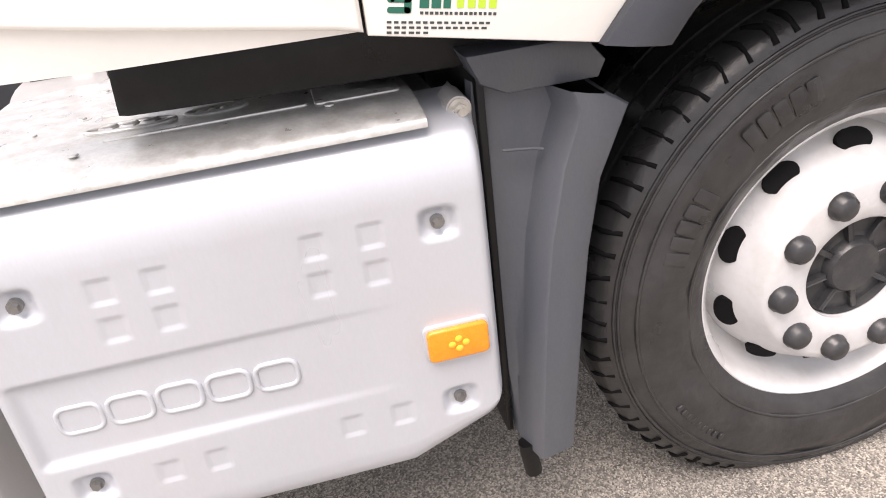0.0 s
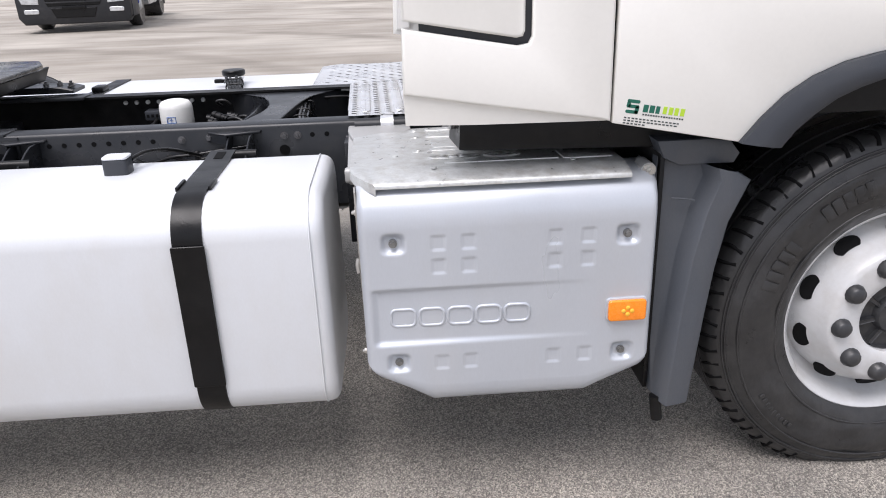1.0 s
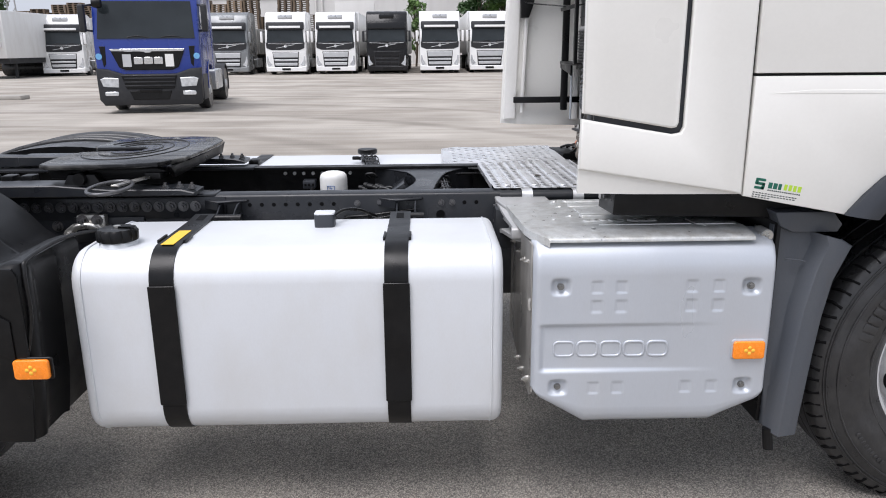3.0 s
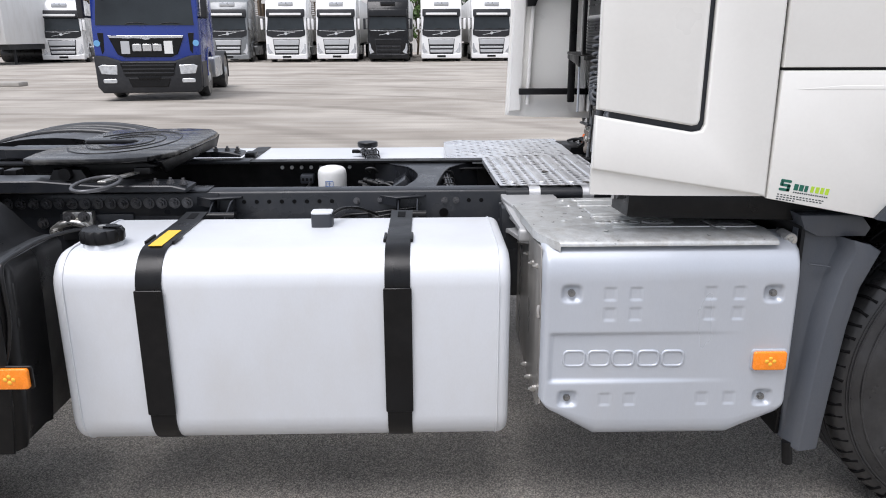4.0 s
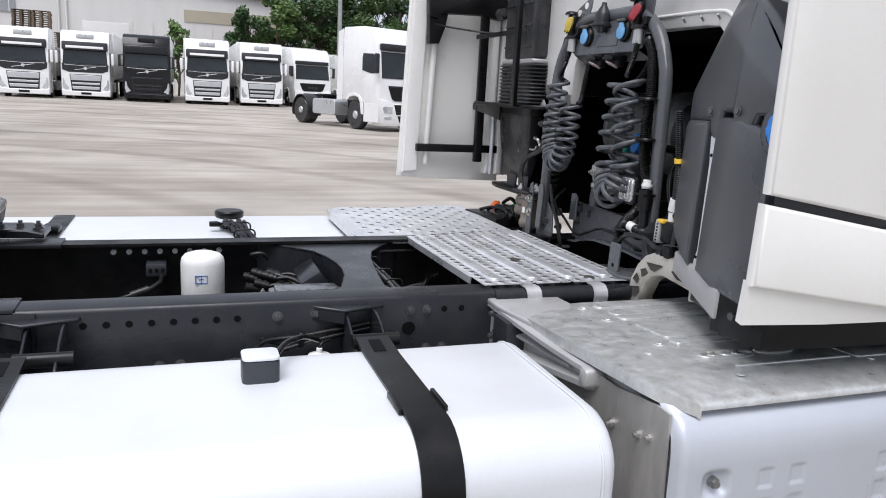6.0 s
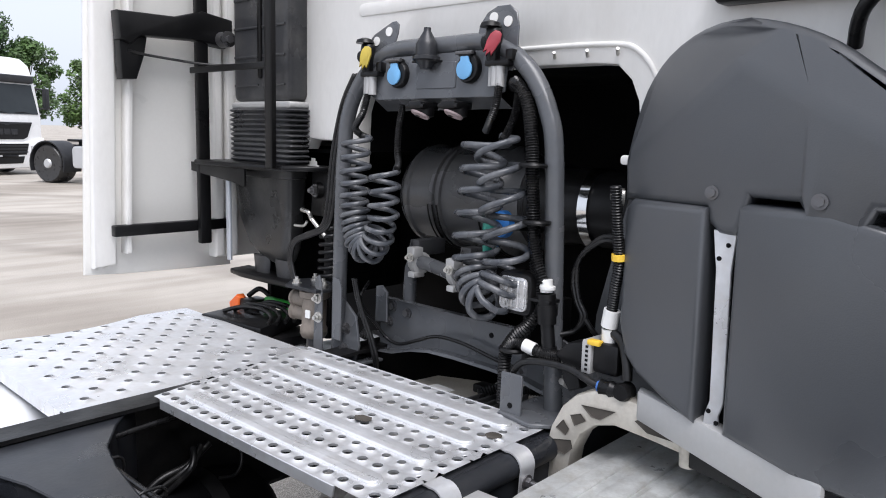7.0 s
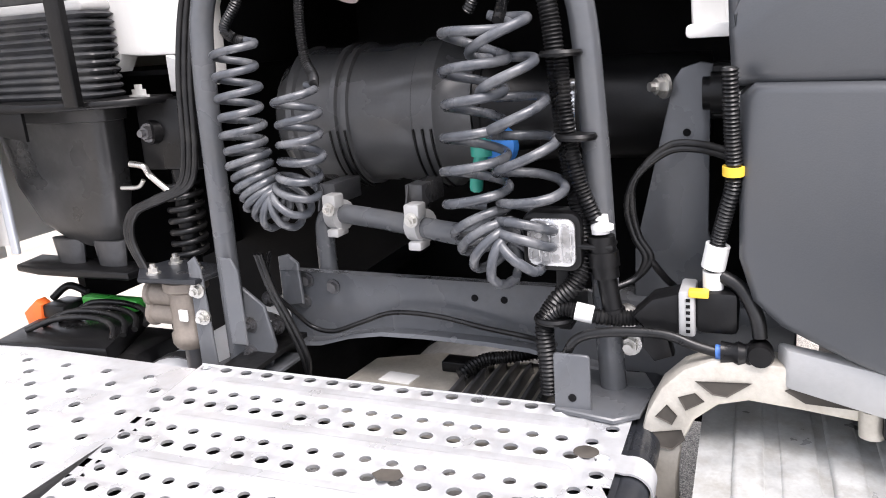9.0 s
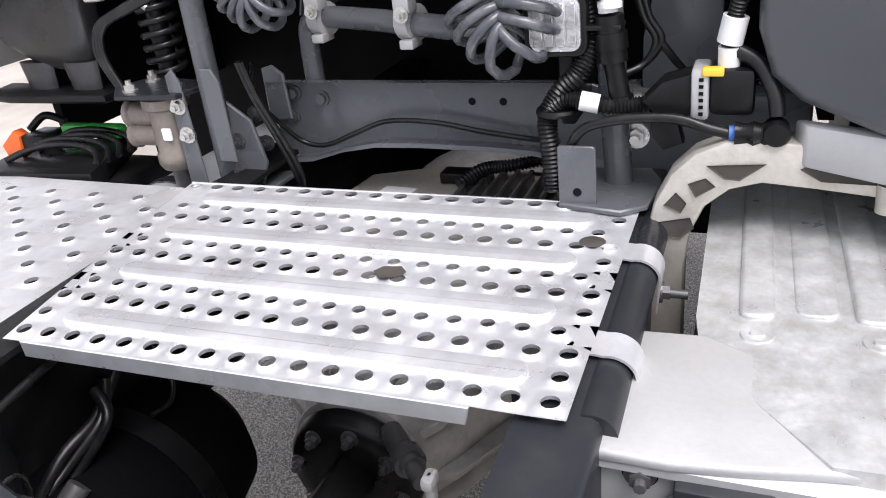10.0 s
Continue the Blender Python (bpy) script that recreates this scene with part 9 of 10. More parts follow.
def cab_front(t, paint, high, style):
    """A long-haul cab whose front lies at y = 0 and looks to -y."""
    top = high
    wide = 1.245
    side = [(0.03, 0.45), (0.0, 0.9), (0.0, 1.7), (0.05, 2.0), (0.20, 2.72), (0.28, 2.95), (0.42, top - 0.25), (0.70, top - 0.05), (1.0, top), (2.15, top), (2.2, top - 0.1), (2.2, 1.0), (1.95, 1.0), (1.88, 1.10), (1.72, 1.20), (1.45, 1.24), (1.18, 1.20), (0.98, 1.05), (0.90, 0.85), (0.88, 0.45)]
    bm = fresh()
    prism(bm, side, "x", -wide, wide, 0.06, 2)
    part("cab_body", bm, paint, t)
    # windscreen and its black surround
    bm = fresh()
    z0, z1 = (1.95, 2.70) if style == "v" else (1.80, 2.68)
    a = [(-1.14, z0), (1.14, z0), (1.08, z1), (-1.08, z1)]

    def fy(z):
        return -0.012 + (0.05 if z > 1.9 else 0.02) + max(0, (z - 2.0)) * 0.208
    v = [bm.verts.new((x, fy(z) - 0.012, z)) for x, z in a]
    w = [bm.verts.new((x, fy(z) + 0.03, z)) for x, z in a]
    bm.faces.new(v)
    for k in range(4):
        bm.faces.new((v[k], v[(k + 1) % 4], w[(k + 1) % 4], w[k]))
    part("windscreen", bm, GLASS, t)
    for sx in (-0.45, 0.35):
        bm = fresh()
        tube(bm, [(sx, -0.0, z0 + 0.03), (sx + 0.25, 0.0, z0 + 0.06), (sx + 0.52, 0.01, z0 + 0.02)], 0.012, 5, 2)
        part("wiper", bm, BLACK, t)
    # side windows, door gap, mirrors
    for s in (-1, 1):
        bm = fresh()
        prism(bm, [(0.28, 1.95), (0.36, 2.60), (0.95, 2.62), (1.0, 2.5), (1.0, 2.05), (0.5, 1.95)], "x", s * (wide - 0.01), s * (wide + 0.012), 0.004, 1)
        part("side_window", bm, GLASS, t)
        bm = fresh()
        prism(bm, rrect(-0.12, 0.05, 1.95, 2.60, 0.05, 3), "x", s * (wide + 0.10), s * (wide + 0.24), 0.03, 2)
        mir = part("mirror", bm, FDARK if style != "v" or paint is FBLACK else paint, t)
        for ya, za, zb in ((0.25, 2.60, 2.56), (0.2, 1.98, 2.0)):
            bm = fresh()
            tube(bm, [(s * wide, ya, za), (s * (wide + 0.12), 0.0, zb)], 0.025, 6, 1)
            part("mirror_arm", bm, FDARK, mir)
        bm = fresh()
        prism(bm, [(1.01, 0.55), (1.09, 0.95), (1.19, 1.12), (1.45, 1.17), (1.72, 1.12), (1.85, 1.0), (1.95, 1.0), (1.90, 1.14), (1.72, 1.23), (1.45, 1.27), (1.16, 1.22), (0.97, 1.06), (0.90, 0.85), (0.90, 0.55)], "x", s * (wide - 0.02), s * (wide + 0.02), 0.01, 1)
        part("wheel_arch", bm, paint, t)
        wheel_far(t, s * (wide - 0.03), 1.43)
        bm = fresh()
        prism(bm, [(2.2, 1.0), (2.55, 1.0), (2.50, top - 0.15), (2.2, top - 0.05)], "x", s * (wide - 0.03), s * wide, 0.008, 1)
        part("side_fairing", bm, paint, t)
        bm = fresh()
        prism(bm, [(0.05, 0.30), (0.88, 0.30), (0.88, 0.95), (0.05, 0.95)], "x", s * (wide - 0.05), s * (wide + 0.005), 0.02, 1)
        part("step_panel", bm, paint if style == "v" else FDARK if paint is FBLUE else paint, t)
    if style == "v":
        bm = fresh()
        box(bm, -1.16, 1.16, 0.02, 0.20, 2.70, 3.16, 0.06)
        for vv in bm.verts:
            vv.co.y += (vv.co.z - 2.7) * 0.22
        visor = part("visor", bm, FDARK if paint is not FBLACK else FBLACK, t)
        if paint is not FBLACK:
            bm = fresh()
            box(bm, -0.95, 0.95, 0.0, 0.10, 2.80, 2.93, 0.01)
            part("sign_strip", bm, SIGNLIT, visor)
        bm = fresh()
        box(bm, -0.45, 0.45, 0.34, 0.62, 3.34, 3.58, 0.03)
        part("roof_sign", bm, FSILVER if paint is not FBLACK else FBLACK, t)
        bm = fresh()
        prism(bm, [(-1.18, 1.95), (1.18, 1.95), (1.16, 1.62), (0.85, 1.50), (-0.85, 1.50), (-1.16, 1.62)], "y", -0.022, 0.05, 0.01, 1)
        part("lower_band", bm, FDARK if paint is not FBLACK else FBLACK, t)
        bm = fresh()
        tube(bm, [(-0.55, -0.025, 1.62), (0.55, -0.025, 1.82)], 0.014, 5, 1)
        lathe(bm, [(0.07, -0.03), (0.09, -0.035), (0.09, -0.02)], (0, 0, 1.73), "y", 16)
        part("badge_bar", bm, FSILVER, t)
        bm = fresh()
        tube(bm, [(-1.05, -0.022, 1.90), (0, -0.026, 1.86), (1.05, -0.022, 1.90)], 0.012, 5, 3)
        part("trim_line", bm, FSILVER, t)
        bm = fresh()
        prism(bm, [(-0.82, 1.40), (0.82, 1.40), (0.72, 0.42), (-0.72, 0.42)], "y", -0.02, 0.03, 0.02, 1)
        grille = part("grille", bm, FDARK, t)
        for z0, z1, h in ((1.06, 1.36, 0.78), (0.84, 0.95, 0.72), (0.58, 0.74, 0.70)):
            bm = fresh()
            prism(bm, [(-h, z1), (h, z1), (h - 0.03, z0), (-h + 0.03, z0)], "y", -0.045, 0.0, 0.015, 1)
            part("grille_bar", bm, FSILVER if paint is not FBLACK else FBLACK, grille)
        for s in (-1, 1):
            bm = fresh()
            prism(bm, [(s * 0.86, 0.62), (s * 1.12, 0.50), (s * 1.18, 0.80), (s * 1.16, 1.12), (s * 1.10, 1.14), (s * 1.04, 0.85)], "y", -0.02, 0.06, 0.01, 1)
            part("headlamp", bm, HEADLAMP, t)
        bm = fresh()
        prism(bm, [(-1.24, 0.55), (-0.80, 0.48), (0.80, 0.48), (1.24, 0.55), (1.22, 0.22), (-1.22, 0.22)], "y", -0.06, 0.4, 0.03, 1)
        bum = part("bumper", bm, paint, t)
        bm = fresh()
        box(bm, -0.26, 0.26, -0.075, -0.055, 0.30, 0.42)
        part("plate_bar", bm, BLACK, bum)
    else:
        low = FDARK if paint is FBLUE else paint
        bm = fresh()
        prism(bm, [(-1.245, 1.10), (-0.98, 1.08), (-0.62, 0.96), (0.62, 0.96), (0.98, 1.08), (1.245, 1.10), (1.23, 0.35), (1.12, 0.20), (-1.12, 0.20), (-1.23, 0.35)], "y", -0.10, 0.5, 0.05, 2)
        bum = part("bumper", bm, low, t)
        bm = fresh()
        prism(bm, [(-0.66, 0.93), (0.66, 0.93), (0.56, 0.60), (-0.56, 0.60)], "y", -0.118, -0.08, 0.01, 1)
        part("air_intake", bm, BLACK, bum)
        for k in range(3):
            bm = fresh()
            box(bm, -0.60, 0.60, -0.135, -0.11, 0.66 + 0.09 * k, 0.695 + 0.09 * k, 0.008)
            part("intake_slat", bm, FDARK, bum)
        bm = fresh()
        prism(bm, [(-0.50, 0.55), (0.50, 0.55), (0.42, 0.34), (-0.42, 0.34)], "y", -0.118, -0.08, 0.01, 1)
        part("lower_intake", bm, BLACK, bum)
        bm = fresh()
        box(bm, -0.26, 0.26, -0.135, -0.115, 0.52, 0.60, 0.004)
        part("plate_bar", bm, BLACK, bum)
        for s in (-1, 1):
            bm = fresh()
            prism(bm, [(s * 0.72, 0.86), (s * 1.06, 0.88), (s * 1.16, 0.84), (s * 1.10, 0.66), (s * 0.74, 0.64)], "y", -0.118, -0.07, 0.012, 1)
            part("headlamp", bm, HEADLAMP, bum)
            bm = fresh()
            prism(bm, rrect(min(s * 0.76, s * 1.08), max(s * 0.76, s * 1.08), 0.44, 0.54, 0.03, 2), "y", -0.118, -0.07, 0.01, 1)
            part("fog_lamp", bm, HEADLAMP, bum)
        bm = fresh()
        prism(bm, [(-0.86, 1.50), (0.86, 1.50), (0.70, 1.12), (0.55, 1.05), (-0.55, 1.05), (-0.70, 1.12)], "y", -0.03, 0.04, 0.01, 1)
        gr = part("grille", bm, BLACK, t)
        bm = fresh()
        prism(bm, [(-0.88, 1.56), (0.88, 1.56), (0.84, 1.50), (0.10, 1.49), (0.06, 1.46), (-0.06, 1.46), (-0.10, 1.49), (-0.84, 1.50)], "y", -0.045, 0.0, 0.008, 1)
        part("chrome_strip", bm, CHROME if paint is FBLUE else FDARK, gr)
        for k in range(3):
            bm = fresh()
            prism(bm, rrect(-0.34 + 0.235 * k, -0.13 + 0.235 * k, 1.19, 1.36, 0.02, 2), "y", -0.05, -0.02, 0.006, 1)
            part("badge_bar", bm, CHROME if paint is FBLUE else FDARK, gr)
        if paint is FBLUE:
            for x0 in (-0.60, 0.40):
                bm = fresh()
                box(bm, x0, x0 + 0.20, -0.046, -0.02, 1.13, 1.43)
                part("paper_plate", bm, FSILVER if x0 < 0 else LABEL, gr)
            for s in (-1, 1):
                bm = fresh()
                lathe(bm, [(0.075, 0.0), (0.0, -0.004)], (s * 1.15, -0.012, 1.38), "y", 18)
                part("round_sticker", bm, BLUE, t)
                bm = fresh()
                prism(bm, [(s * 0.98, 1.62), (s * 1.12, 1.62), (s * 1.06, 1.12), (s * 1.0, 1.2)], "y", -0.008, 0.03, 0.004, 1)
                part("corner_vane", bm, BLACK, t)
        if high > 3.4:
            bm = fresh()
            box(bm, -1.12, 1.12, 0.08, 0.26, 2.72, 2.95, 0.05)
            part("visor", bm, FDARK, t)
        else:
            for s in (-0.95, 0.95):
                bm = fresh()
                box(bm, s - 0.08, s + 0.08, 0.22, 0.30, 2.92, 2.96, 0.01)
                part("marker_light", bm, HEADLAMP, t)
            bm = fresh()
            lathe(bm, [(0.0, -0.12), (0.10, -0.10), (0.13, 0.0), (0.10, 0.10), (0.0, 0.12)], (-1.02, -0.14, 2.62), "x", 14)
            tube(bm, [(-1.05, 0.2, 2.70), (-1.02, -0.1, 2.66)], 0.02, 6, 1)
            part("front_mirror", bm, BLACK, t)
            bm = fresh()
            box(bm, -0.75, 0.75, 0.6, 0.75, 3.2, 3.26, 0.01)
            for x in (-0.8, 0.8):
                box(bm, x - 0.1, x + 0.1, 0.55, 0.8, 3.18, 3.32, 0.03)
            part("roof_bar", bm, FDARK, t)


def chassis_far(t, tractor=True):
    bm = fresh()
    for s in (-1, 1):
        box(bm, s * 0.42 - 0.04, s * 0.42 + 0.04, 1.0, 5.9, 0.75, 0.98)
    box(bm, -0.42, 0.42, 2.4, 2.6, 0.78, 0.95)
    box(bm, -0.42, 0.42, 5.7, 5.9, 0.78, 0.95)
    part("frame", bm, FDARK, t)
    for s in (-1, 1):
        wheel_far(t, s * 1.22, 5.05, True)
        bm = fresh()
        prism(bm, rrect(2.7, 4.2, 0.42, 0.98, 0.10, 3), "x", s * 0.62, s * 1.22, 0.02, 1)
        part("side_tank", bm, FSILVER, t)
        bm = fresh()
        o = arc(5.05, 0.505, 0.60, 200, -20, 16) + arc(5.05, 0.505, 0.57, -20, 200, 16)
        prism(bm, o, "x", s * 0.66, s * 1.24)
        part("mudguard", bm, FDARK, t)
    bm = fresh()
    prism(bm, [(-0.45, 4.2), (0.45, 4.2), (0.45, 4.9), (0.3, 5.3), (-0.3, 5.3), (-0.45, 4.9)], "z", 1.08, 1.14, 0.01, 1)
    box(bm, -0.4, 0.4, 4.4, 4.8, 0.98, 1.09)
    part("fifth_wheel", bm, BLACK, t)


def trailer_far(t, kind):
    if kind == "tipper":
        bm = fresh()
        prism(bm, [(2.75, 1.25), (13.0, 1.25), (13.0, 2.85), (2.95, 2.85)], "x", -1.25, 1.25, 0.04, 1)
        part("tipper_body", bm, TIPPER, t)
        for k in range(10):
            for s in (-1, 1):
                bm = fresh()
                box(bm, s * 1.27 - 0.03, s * 1.27 + 0.03, 3.1 + k, 3.2 + k, 1.25, 2.85)
                part("side_rib", bm, TIPPER, t)
    else:
        bm = fresh()
        box(bm, -1.275, 1.275, 2.75, 15.5, 1.15, 3.82, 0.03)
        part("trailer_box", bm, {"box": TRAILER, "green": GREENSIDE, "red": REDSIDE}[kind], t)
        bm = fresh()
        box(bm, -1.285, 1.285, 2.72, 2.80, 1.12, 3.86, 0.01)
        part("front_wall", bm, TRAILER, t)
    bm = fresh()
    box(bm, -1.0, 1.0, 3.2, 15.2, 0.95, 1.16)
    part("trailer_frame", bm, FDARK, t)
    for s in (-1, 1):
        for y in (11.0, 12.3, 13.6):
            wheel_far(t, s * 1.24, y)


def far_truck(name, paint, high, style, trailer, label, m, group=""):
    t = thing(name, (0, 0, 0), label, "truck", group)
    cab_front(t, paint, high, style)
    chassis_far(t)
    if trailer:
        trailer_far(t, trailer)
    t.matrix_basis = m
    return t


def yard():
    R = "trucks parked in a row"
    far_truck("blue_truck", FBLUE, 3.28, "m", None, "blue and dark grey tractor truck parked in the yard", pose(-7.62, 17.9, 0, 0, 0, 8), "")
    w = far_truck("parked_truck", FWHITE, 3.78, "v", "box", "white tractor truck with a white box trailer", pose(-6.35, 46.6, -0.03), R)
    for x, y, a in ((0.12, 46.4, 0), (3.25, 46.8, 0)):
        copy_thing(w, pose(x, y, -0.03, 0, 0, a))
    far_truck("parked_truck", FWHITE, 3.78, "v", "tipper", "white tractor truck with a grey tipper trailer", pose(-9.36, 46.2, -0.03), R)
    w3 = far_truck("parked_truck", FWHITE, 3.78, "v", None, "white tractor truck without a trailer", pose(-23.4, 47.2, -0.03, 0, 0, 10), R)
    copy_thing(w3, pose(-21.2, 50.5, -0.03, 0, 0, 4))
    far_truck("parked_truck", FGREY, 3.78, "v", "tipper", "grey tractor truck with a tipper trailer", pose(-12.95, 46.4, -0.03), R)
    far_truck("parked_truck", FBLACK, 3.78, "v", "box", "black tractor truck with a white box trailer", pose(-3.15, 46.2, -0.03), R)
    far_truck("parked_truck", FWHITE, 3.72, "m", "green", "white tractor truck with a green curtain trailer", pose(6.7, 49.2, -0.03, 0, 0, 12), R)
    # white tractor in three-quarter view, and its neighbour
    far_truck("parked_truck", FWHITE, 3.52, "m", None, "white high-roof tractor truck standing by itself", pose(6.15, 25.4, 0, 0, 0, 23), "")
    far_truck("parked_truck", FWHITE, 3.72, "m", "red", "white tractor truck with a red curtain trailer", pose(11.6, 58.0, 0, 0, 0, 14), R)
    far_truck("parked_truck", FWHITE, 3.72, "m", None, "white tractor truck partly behind the fairing", pose(9.1, 17.7, 0, 0, 0, 23), "")
    # refrigerated trailer
    t = thing("trailer", (-25.5, 44.0, 0), "white refrigerated box trailer with a cooling unit", "trailer")
    bm = fresh()
    box(bm, -28.2, -24.3, 42.5, 56.0, 1.15, 3.75, 0.04)
    part("trailer_box", bm, TRAILER, t)
    bm = fresh()
    box(bm, -26.2, -24.5, 42.05, 42.52, 1.75, 3.65, 0.06)
    unit = part("cooling_unit", bm, FWHITE, t)
    bm = fresh()
    prism(bm, [(-25.7, 3.45), (-24.6, 3.45), (-24.6, 2.55), (-25.4, 2.65)], "y", 42.02, 42.06, 0.01, 1)
    part("unit_grille", bm, FDARK, unit)
    bm = fresh()
    box(bm, -28.0, -24.4, 42.9, 55.5, 0.85, 1.16)
    part("trailer_frame", bm, FDARK, t)
    for y in (49, 50.3, 51.6):
        bm = fresh()
        lathe(bm, [(0.0, 0.0), (0.505, 0.0), (0.505, 3.6), (0.0, 3.6)], (-28.0, y, 0.505), "x", 24)
        part("wheel_pair", bm, RUBBER, t)
    for x in (-27.5, -24.9):
        bm = fresh()
        box(bm, x, x + 0.12, 44.2, 44.35, 0.0, 0.86)
        part("landing_leg", bm, FDARK, t)
    bm = fresh()
    box(bm, -15.9, -13.9, 23.6, 24.2, 0.0, 0.14, 0.03)
    solo("kerb_block", bm, material("concrete", (0.36, 0.34, 0.31), 0.8, vary=0.15, scale=4), "worn grey concrete kerb block lying in the yard", "kerb")


yard()


def hall():
    clad = material("hall cladding", (0.66, 0.65, 0.63), 0.6, vary=0.05, scale=0.4, fine=30, bump=0.0, dirt=(0.5, 0.48, 0.44), dirt_amount=0.25, stretch=(1, 1, 0.2))
    band = material("beige cladding", (0.40, 0.36, 0.28), 0.6, vary=0.08, scale=0.6, bump=0.0)
    greyband = material("grey window band", (0.30, 0.31, 0.32), 0.35, vary=0.1, scale=0.6, bump=0.0)
    trim = material("hall trim", (0.20, 0.20, 0.20), 0.6, vary=0.08, scale=1.0, bump=0.0)
    t = thing("warehouse", (-5, 90, 0), "long pale industrial hall behind the trucks", "building")
    bm = fresh()
    prism(bm, [(-27, -0.2), (14, -0.2), (14, 8.3), (0, 9.3), (-27, 9.9)], "y", 74, 108)
    part("wall", bm, clad, t)
    bm = fresh()
    prism(bm, [(14.3, 8.25), (14.3, 8.55), (0, 9.55), (-27.3, 10.15), (-27.3, 9.85), (0, 9.25)], "y", 73.6, 108.4)
    part("roof_edge", bm, trim, t)
    bm = fresh()
    box(bm, -1.0, 13.9, 73.93, 74.02, 6.45, 7.5)
    part("beige_band", bm, band, t)
    bm = fresh()
    box(bm, -27, -14.5, 73.9, 74.02, 6.2, 8.2)
    part("window_band", bm, greyband, t)
    for k in range(11):
        bm = fresh()
        box(bm, -26.5 + 1.15 * k, -26.42 + 1.15 * k, 73.86, 73.92, 6.2, 8.2)
        part("mullion", bm, clad, t)
    bm = fresh()
    box(bm, -20.5, -17.5, 73.86, 73.92, 5.75, 5.9)
    part("ledge", bm, clad, t)
    for x in (-11.2, -10.6):
        bm = fresh()
        rod(bm, (x, 73.85, 0), (x, 73.85, 9.0), 0.09, n=8)
        part("downpipe", bm, clad, t)
    bm = fresh()
    box(bm, -9.4, -5.6, 73.94, 74.01, 0.0, 5.9, 0.02)
    part("loading_door", bm, clad, t)
    for k in range(1, 16):
        bm = fresh()
        box(bm, -13.9 + 1.7 * k, -13.86 + 1.7 * k, 73.95, 74.01, 0.0, 6.2)
        part("cladding_joint", bm, clad, t)


hall()


def pallets():
    wood = material("weathered pallet wood", (0.17, 0.125, 0.085), 0.85, vary=0.35, scale=2.5, fine=20, bump=0.1, per_object=0.35)
    rnd = random.Random(8)
    n = 0
    for x0, x1, y, top in ((-18.6, -13.2, 60.0, 5.3), (-12.3, -9.6, 60.3, 5.25), (-14.0, -8.0, 62.0, 4.2), (-36.0, -19.6, 62.0, 4.5), (-31.5, -26.0, 64.0, 5.1)):
        x = x0
        while x < x1 - 0.6:
            h = top + rnd.choice((-0.45, -0.15, 0.0, 0.0, 0.15))
            t = thing("pallet_stack", (x + 0.6, y, 0), "tall stack of weathered brown wooden pallets", "pallets", "pallet stacks")
            bm = fresh()
            z = 0.0
            while z < h:
                j = rnd.uniform(-0.03, 0.03)
                box(bm, x + 0.02 + j, x + 1.18 + j, y - 0.4, y + 0.4, z + 0.11, z + 0.145)
                for bx in (x + 0.02, x + 0.5, x + 1.03):
                    box(bm, bx + j, bx + 0.15 + j, y - 0.4, y + 0.4, z + 0.0, z + 0.11)
                z += 0.145
            part("stacked_wood", bm, wood, t)
            x += 1.24
            n += 1


pallets()


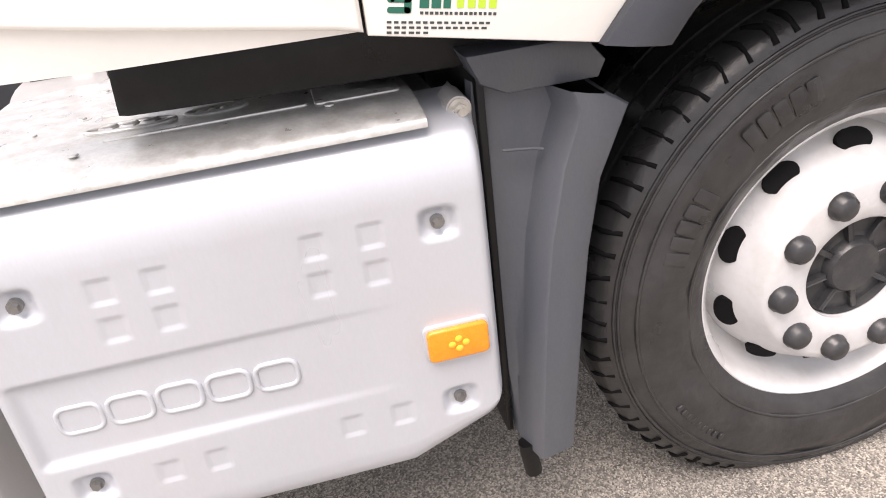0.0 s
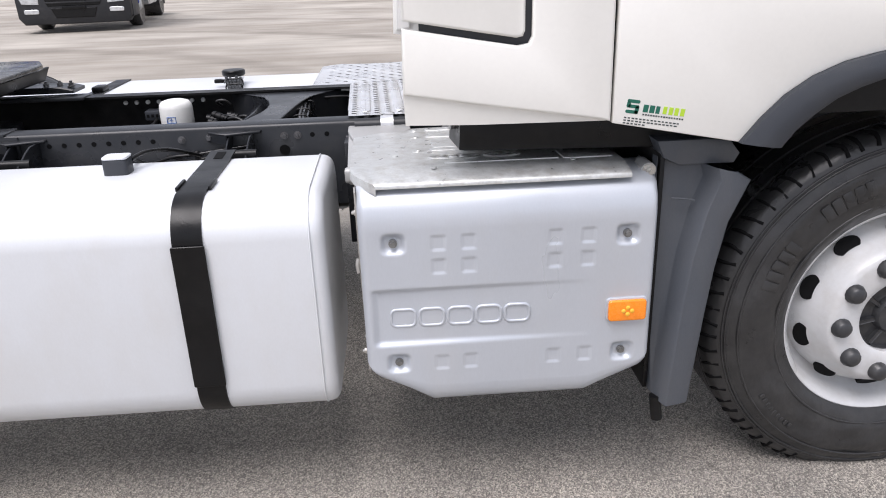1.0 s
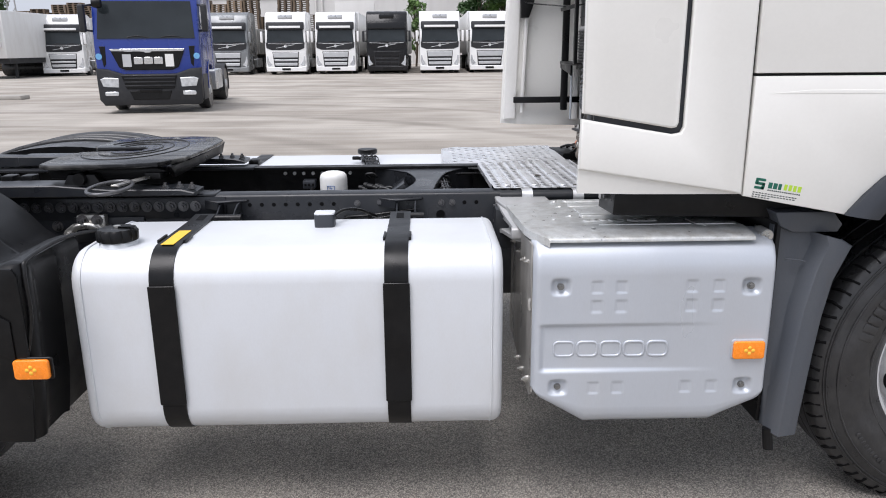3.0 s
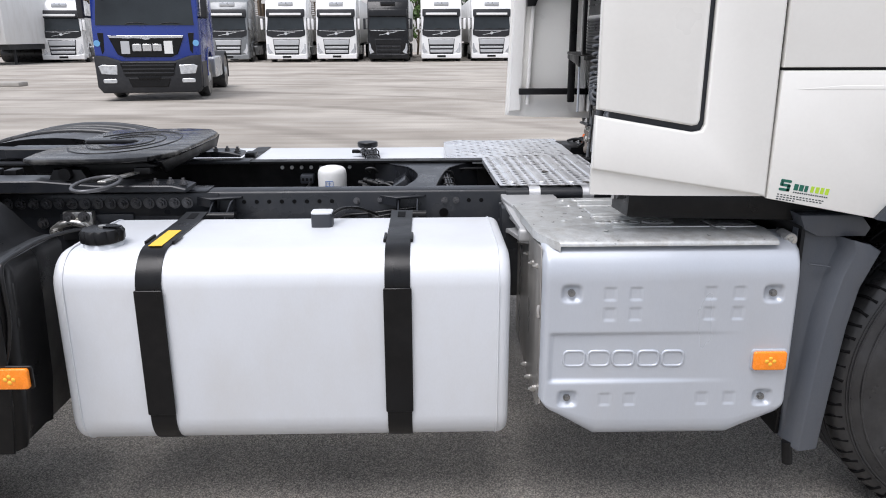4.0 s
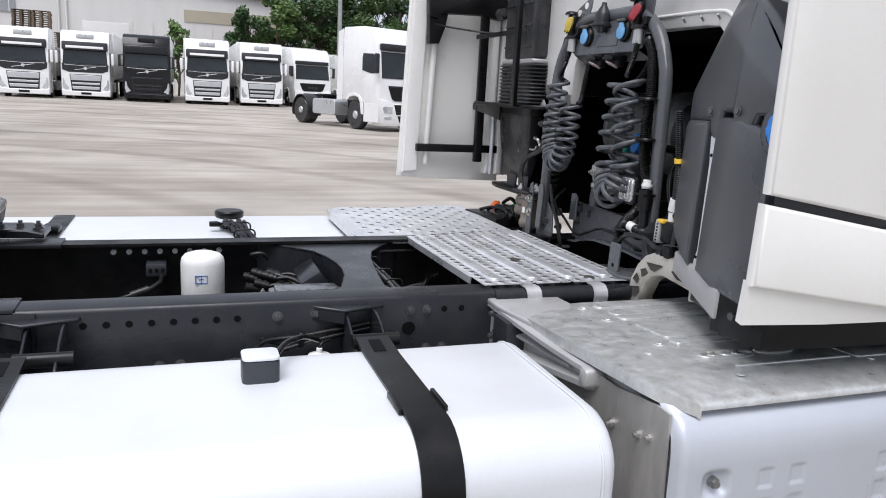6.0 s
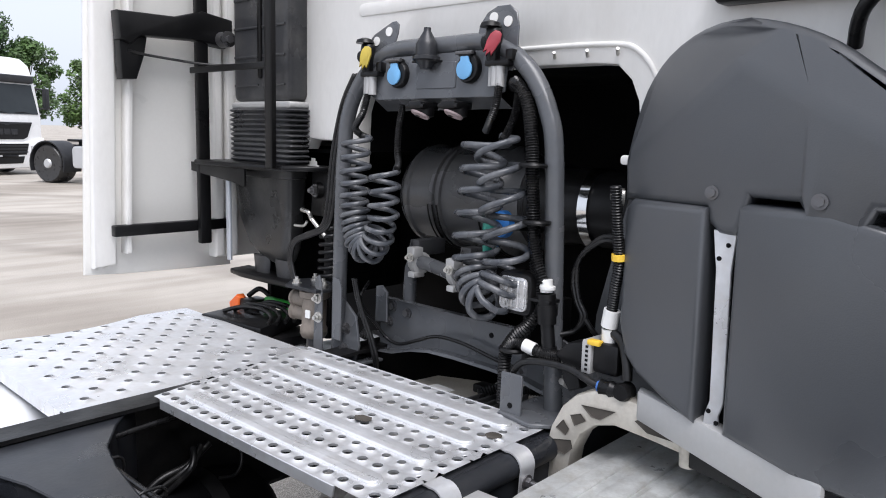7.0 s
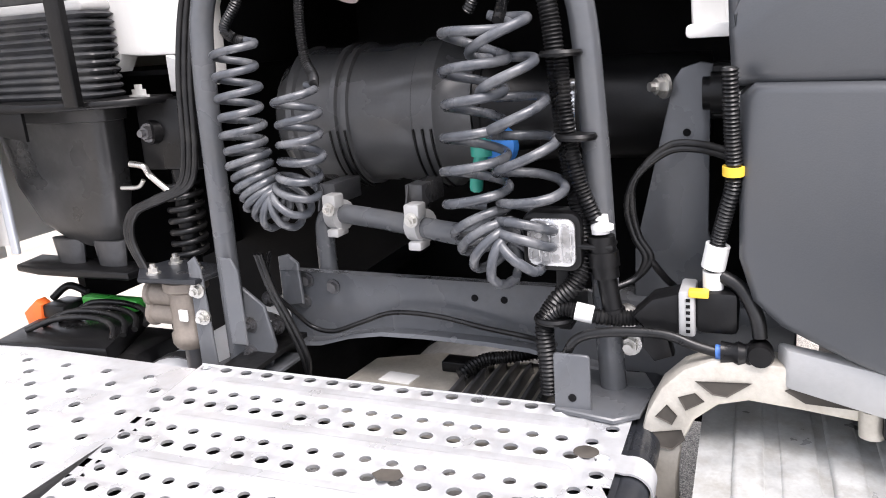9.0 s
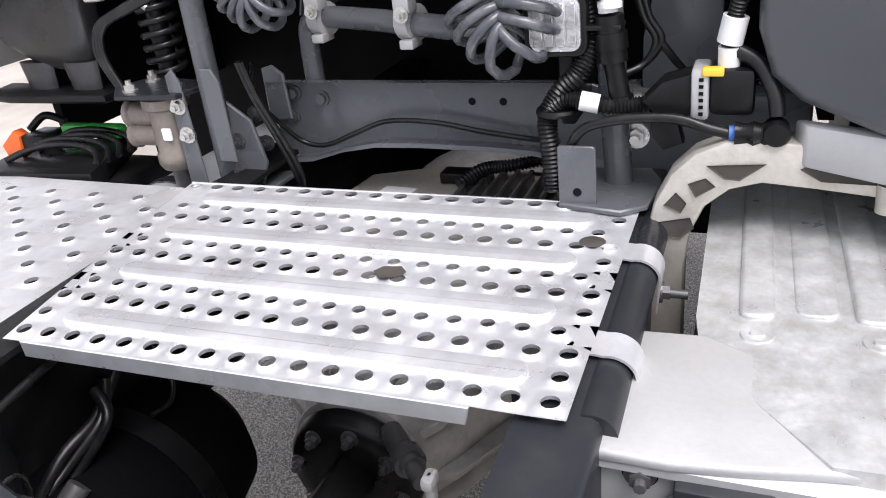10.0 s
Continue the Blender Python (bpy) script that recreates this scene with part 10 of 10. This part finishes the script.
def trees():
    bark = material("bark", (0.11, 0.085, 0.06), 0.9, vary=0.3, scale=6, bump=0.3)
    greens = [material("leaves", c, 0.6, vary=0.45, scale=0.9, fine=6, bump=0.0) for c in ((0.055, 0.105, 0.025), (0.075, 0.135, 0.03), (0.035, 0.075, 0.02))]

    def tree(x, y, high, wide, mat, seed, leaves=2600, leaf=0.17, label="leafy green tree behind the parked trucks"):
        rnd = random.Random(seed)
        t = thing("tree", (x, y, 0), label, "tree", "trees")
        bm = fresh()
        tube(bm, [(x, y, 0), (x + 0.1, y, high * 0.3), (x - 0.1, y + 0.1, high * 0.6), (x, y, high * 0.85)], 0.03 * high * 0.5, 7, 4)
        clumps = []
        for k in range(int(16 + wide * 7)):
            a, h = rnd.uniform(0, 6.283), rnd.uniform(0.25, 0.97)
            r = wide * (1 - abs(h - 0.5) ** 2.0 * 2.4) * rnd.uniform(0.25, 1.0) * 0.85
            c = Vector((x + r * math.cos(a), y + r * math.sin(a), high * h))
            clumps.append((c, rnd.uniform(0.55, 1.15) * wide * 0.30))
            tube(bm, [(x, y, high * h * 0.6), ((x + c.x) / 2, (y + c.y) / 2, c.z * 0.86), tuple(c)], 0.035, 5, 2)
        part("trunk", bm, bark, t)
        verts, faces = [], []
        for k in range(leaves):
            c, r = rnd.choice(clumps)
            d = Vector((rnd.gauss(0, 1), rnd.gauss(0, 1), rnd.gauss(0, 0.8))).normalized() * r * rnd.uniform(0.35, 1.08) ** 0.6
            p = c + d
            u = Vector((rnd.gauss(0, 1), rnd.gauss(0, 1), rnd.gauss(0, 1))).normalized()
            v = u.orthogonal().normalized()
            s = leaf * rnd.uniform(0.6, 1.3)
            i = len(verts)
            verts += [p - u * s, p + v * s * 0.55, p + u * s, p - v * s * 0.55]
            faces.append((i, i + 1, i + 2, i + 3))
        me = bpy.data.meshes.new("crown")
        me.from_pydata([tuple(q) for q in verts], [], faces)
        me.materials.append(mat)
        ob = new("crown", me)
        ob.parent = t
        ob.matrix_parent_inverse = Matrix.Translation(-t.location)
        tagged(ob, kind="stuff")
    tree(6.5, 66, 8.8, 2.6, greens[1], 1, 6500)
    tree(9.3, 66.5, 9.8, 3.2, greens[2], 2, 9000)
    tree(12.0, 67.5, 9.6, 3.0, greens[2], 12, 8000)
    tree(14.6, 66, 10.2, 3.4, greens[0], 3, 9000)
    tree(17.4, 67, 9.6, 3.2, greens[2], 4, 8500)
    tree(20.3, 66, 8.0, 2.8, greens[0], 5, 6000)
    tree(26.0, 70, 7.0, 2.6, greens[1], 9, 4500)
    tree(-1.55, 64, 6.0, 1.3, greens[1], 6, 1200, 0.17, "slim young tree between the parked trucks")
    tree(4.0, 66, 7.2, 2.4, greens[2], 7, 5000)
    tree(-46.0, 80, 9.0, 2.6, greens[2], 8, 4500)
    tree(31.0, 75, 8.0, 3.0, greens[0], 10, 4500)
    # masts
    grey = material("mast steel", (0.36, 0.36, 0.35), 0.5, 0.5, vary=0.1, scale=2, bump=0.0)
    t = thing("lamp_mast", (10.5, 60, 0), "tall grey steel lighting mast", "mast")
    bm = fresh()
    rod(bm, (10.5, 60, 0), (10.5, 60, 11.5), 0.22, 0.14, n=12)
    part("pole", bm, grey, t)
    bm = fresh()
    box(bm, 10.2, 10.8, 59.8, 60.2, 9.9, 10.2, 0.05)
    part("lamp_head", bm, grey, t)
    t = thing("lattice_mast", (-43.3, 80, 0), "thin lattice radio mast", "mast")
    bm = fresh()
    rod(bm, (-44.0, 80, 0), (-43.4, 80, 14), 0.07, n=6)
    rod(bm, (-42.6, 80, 0), (-43.3, 80, 14), 0.07, n=6)
    for k in range(9):
        rod(bm, (-44.0 + 0.068 * k * 1.0, 80, 1.5 * k), (-42.6 - 0.07 * (k + 1), 80, 1.5 * (k + 1)), 0.035, n=5)
    part("lattice", bm, grey, t)


trees()
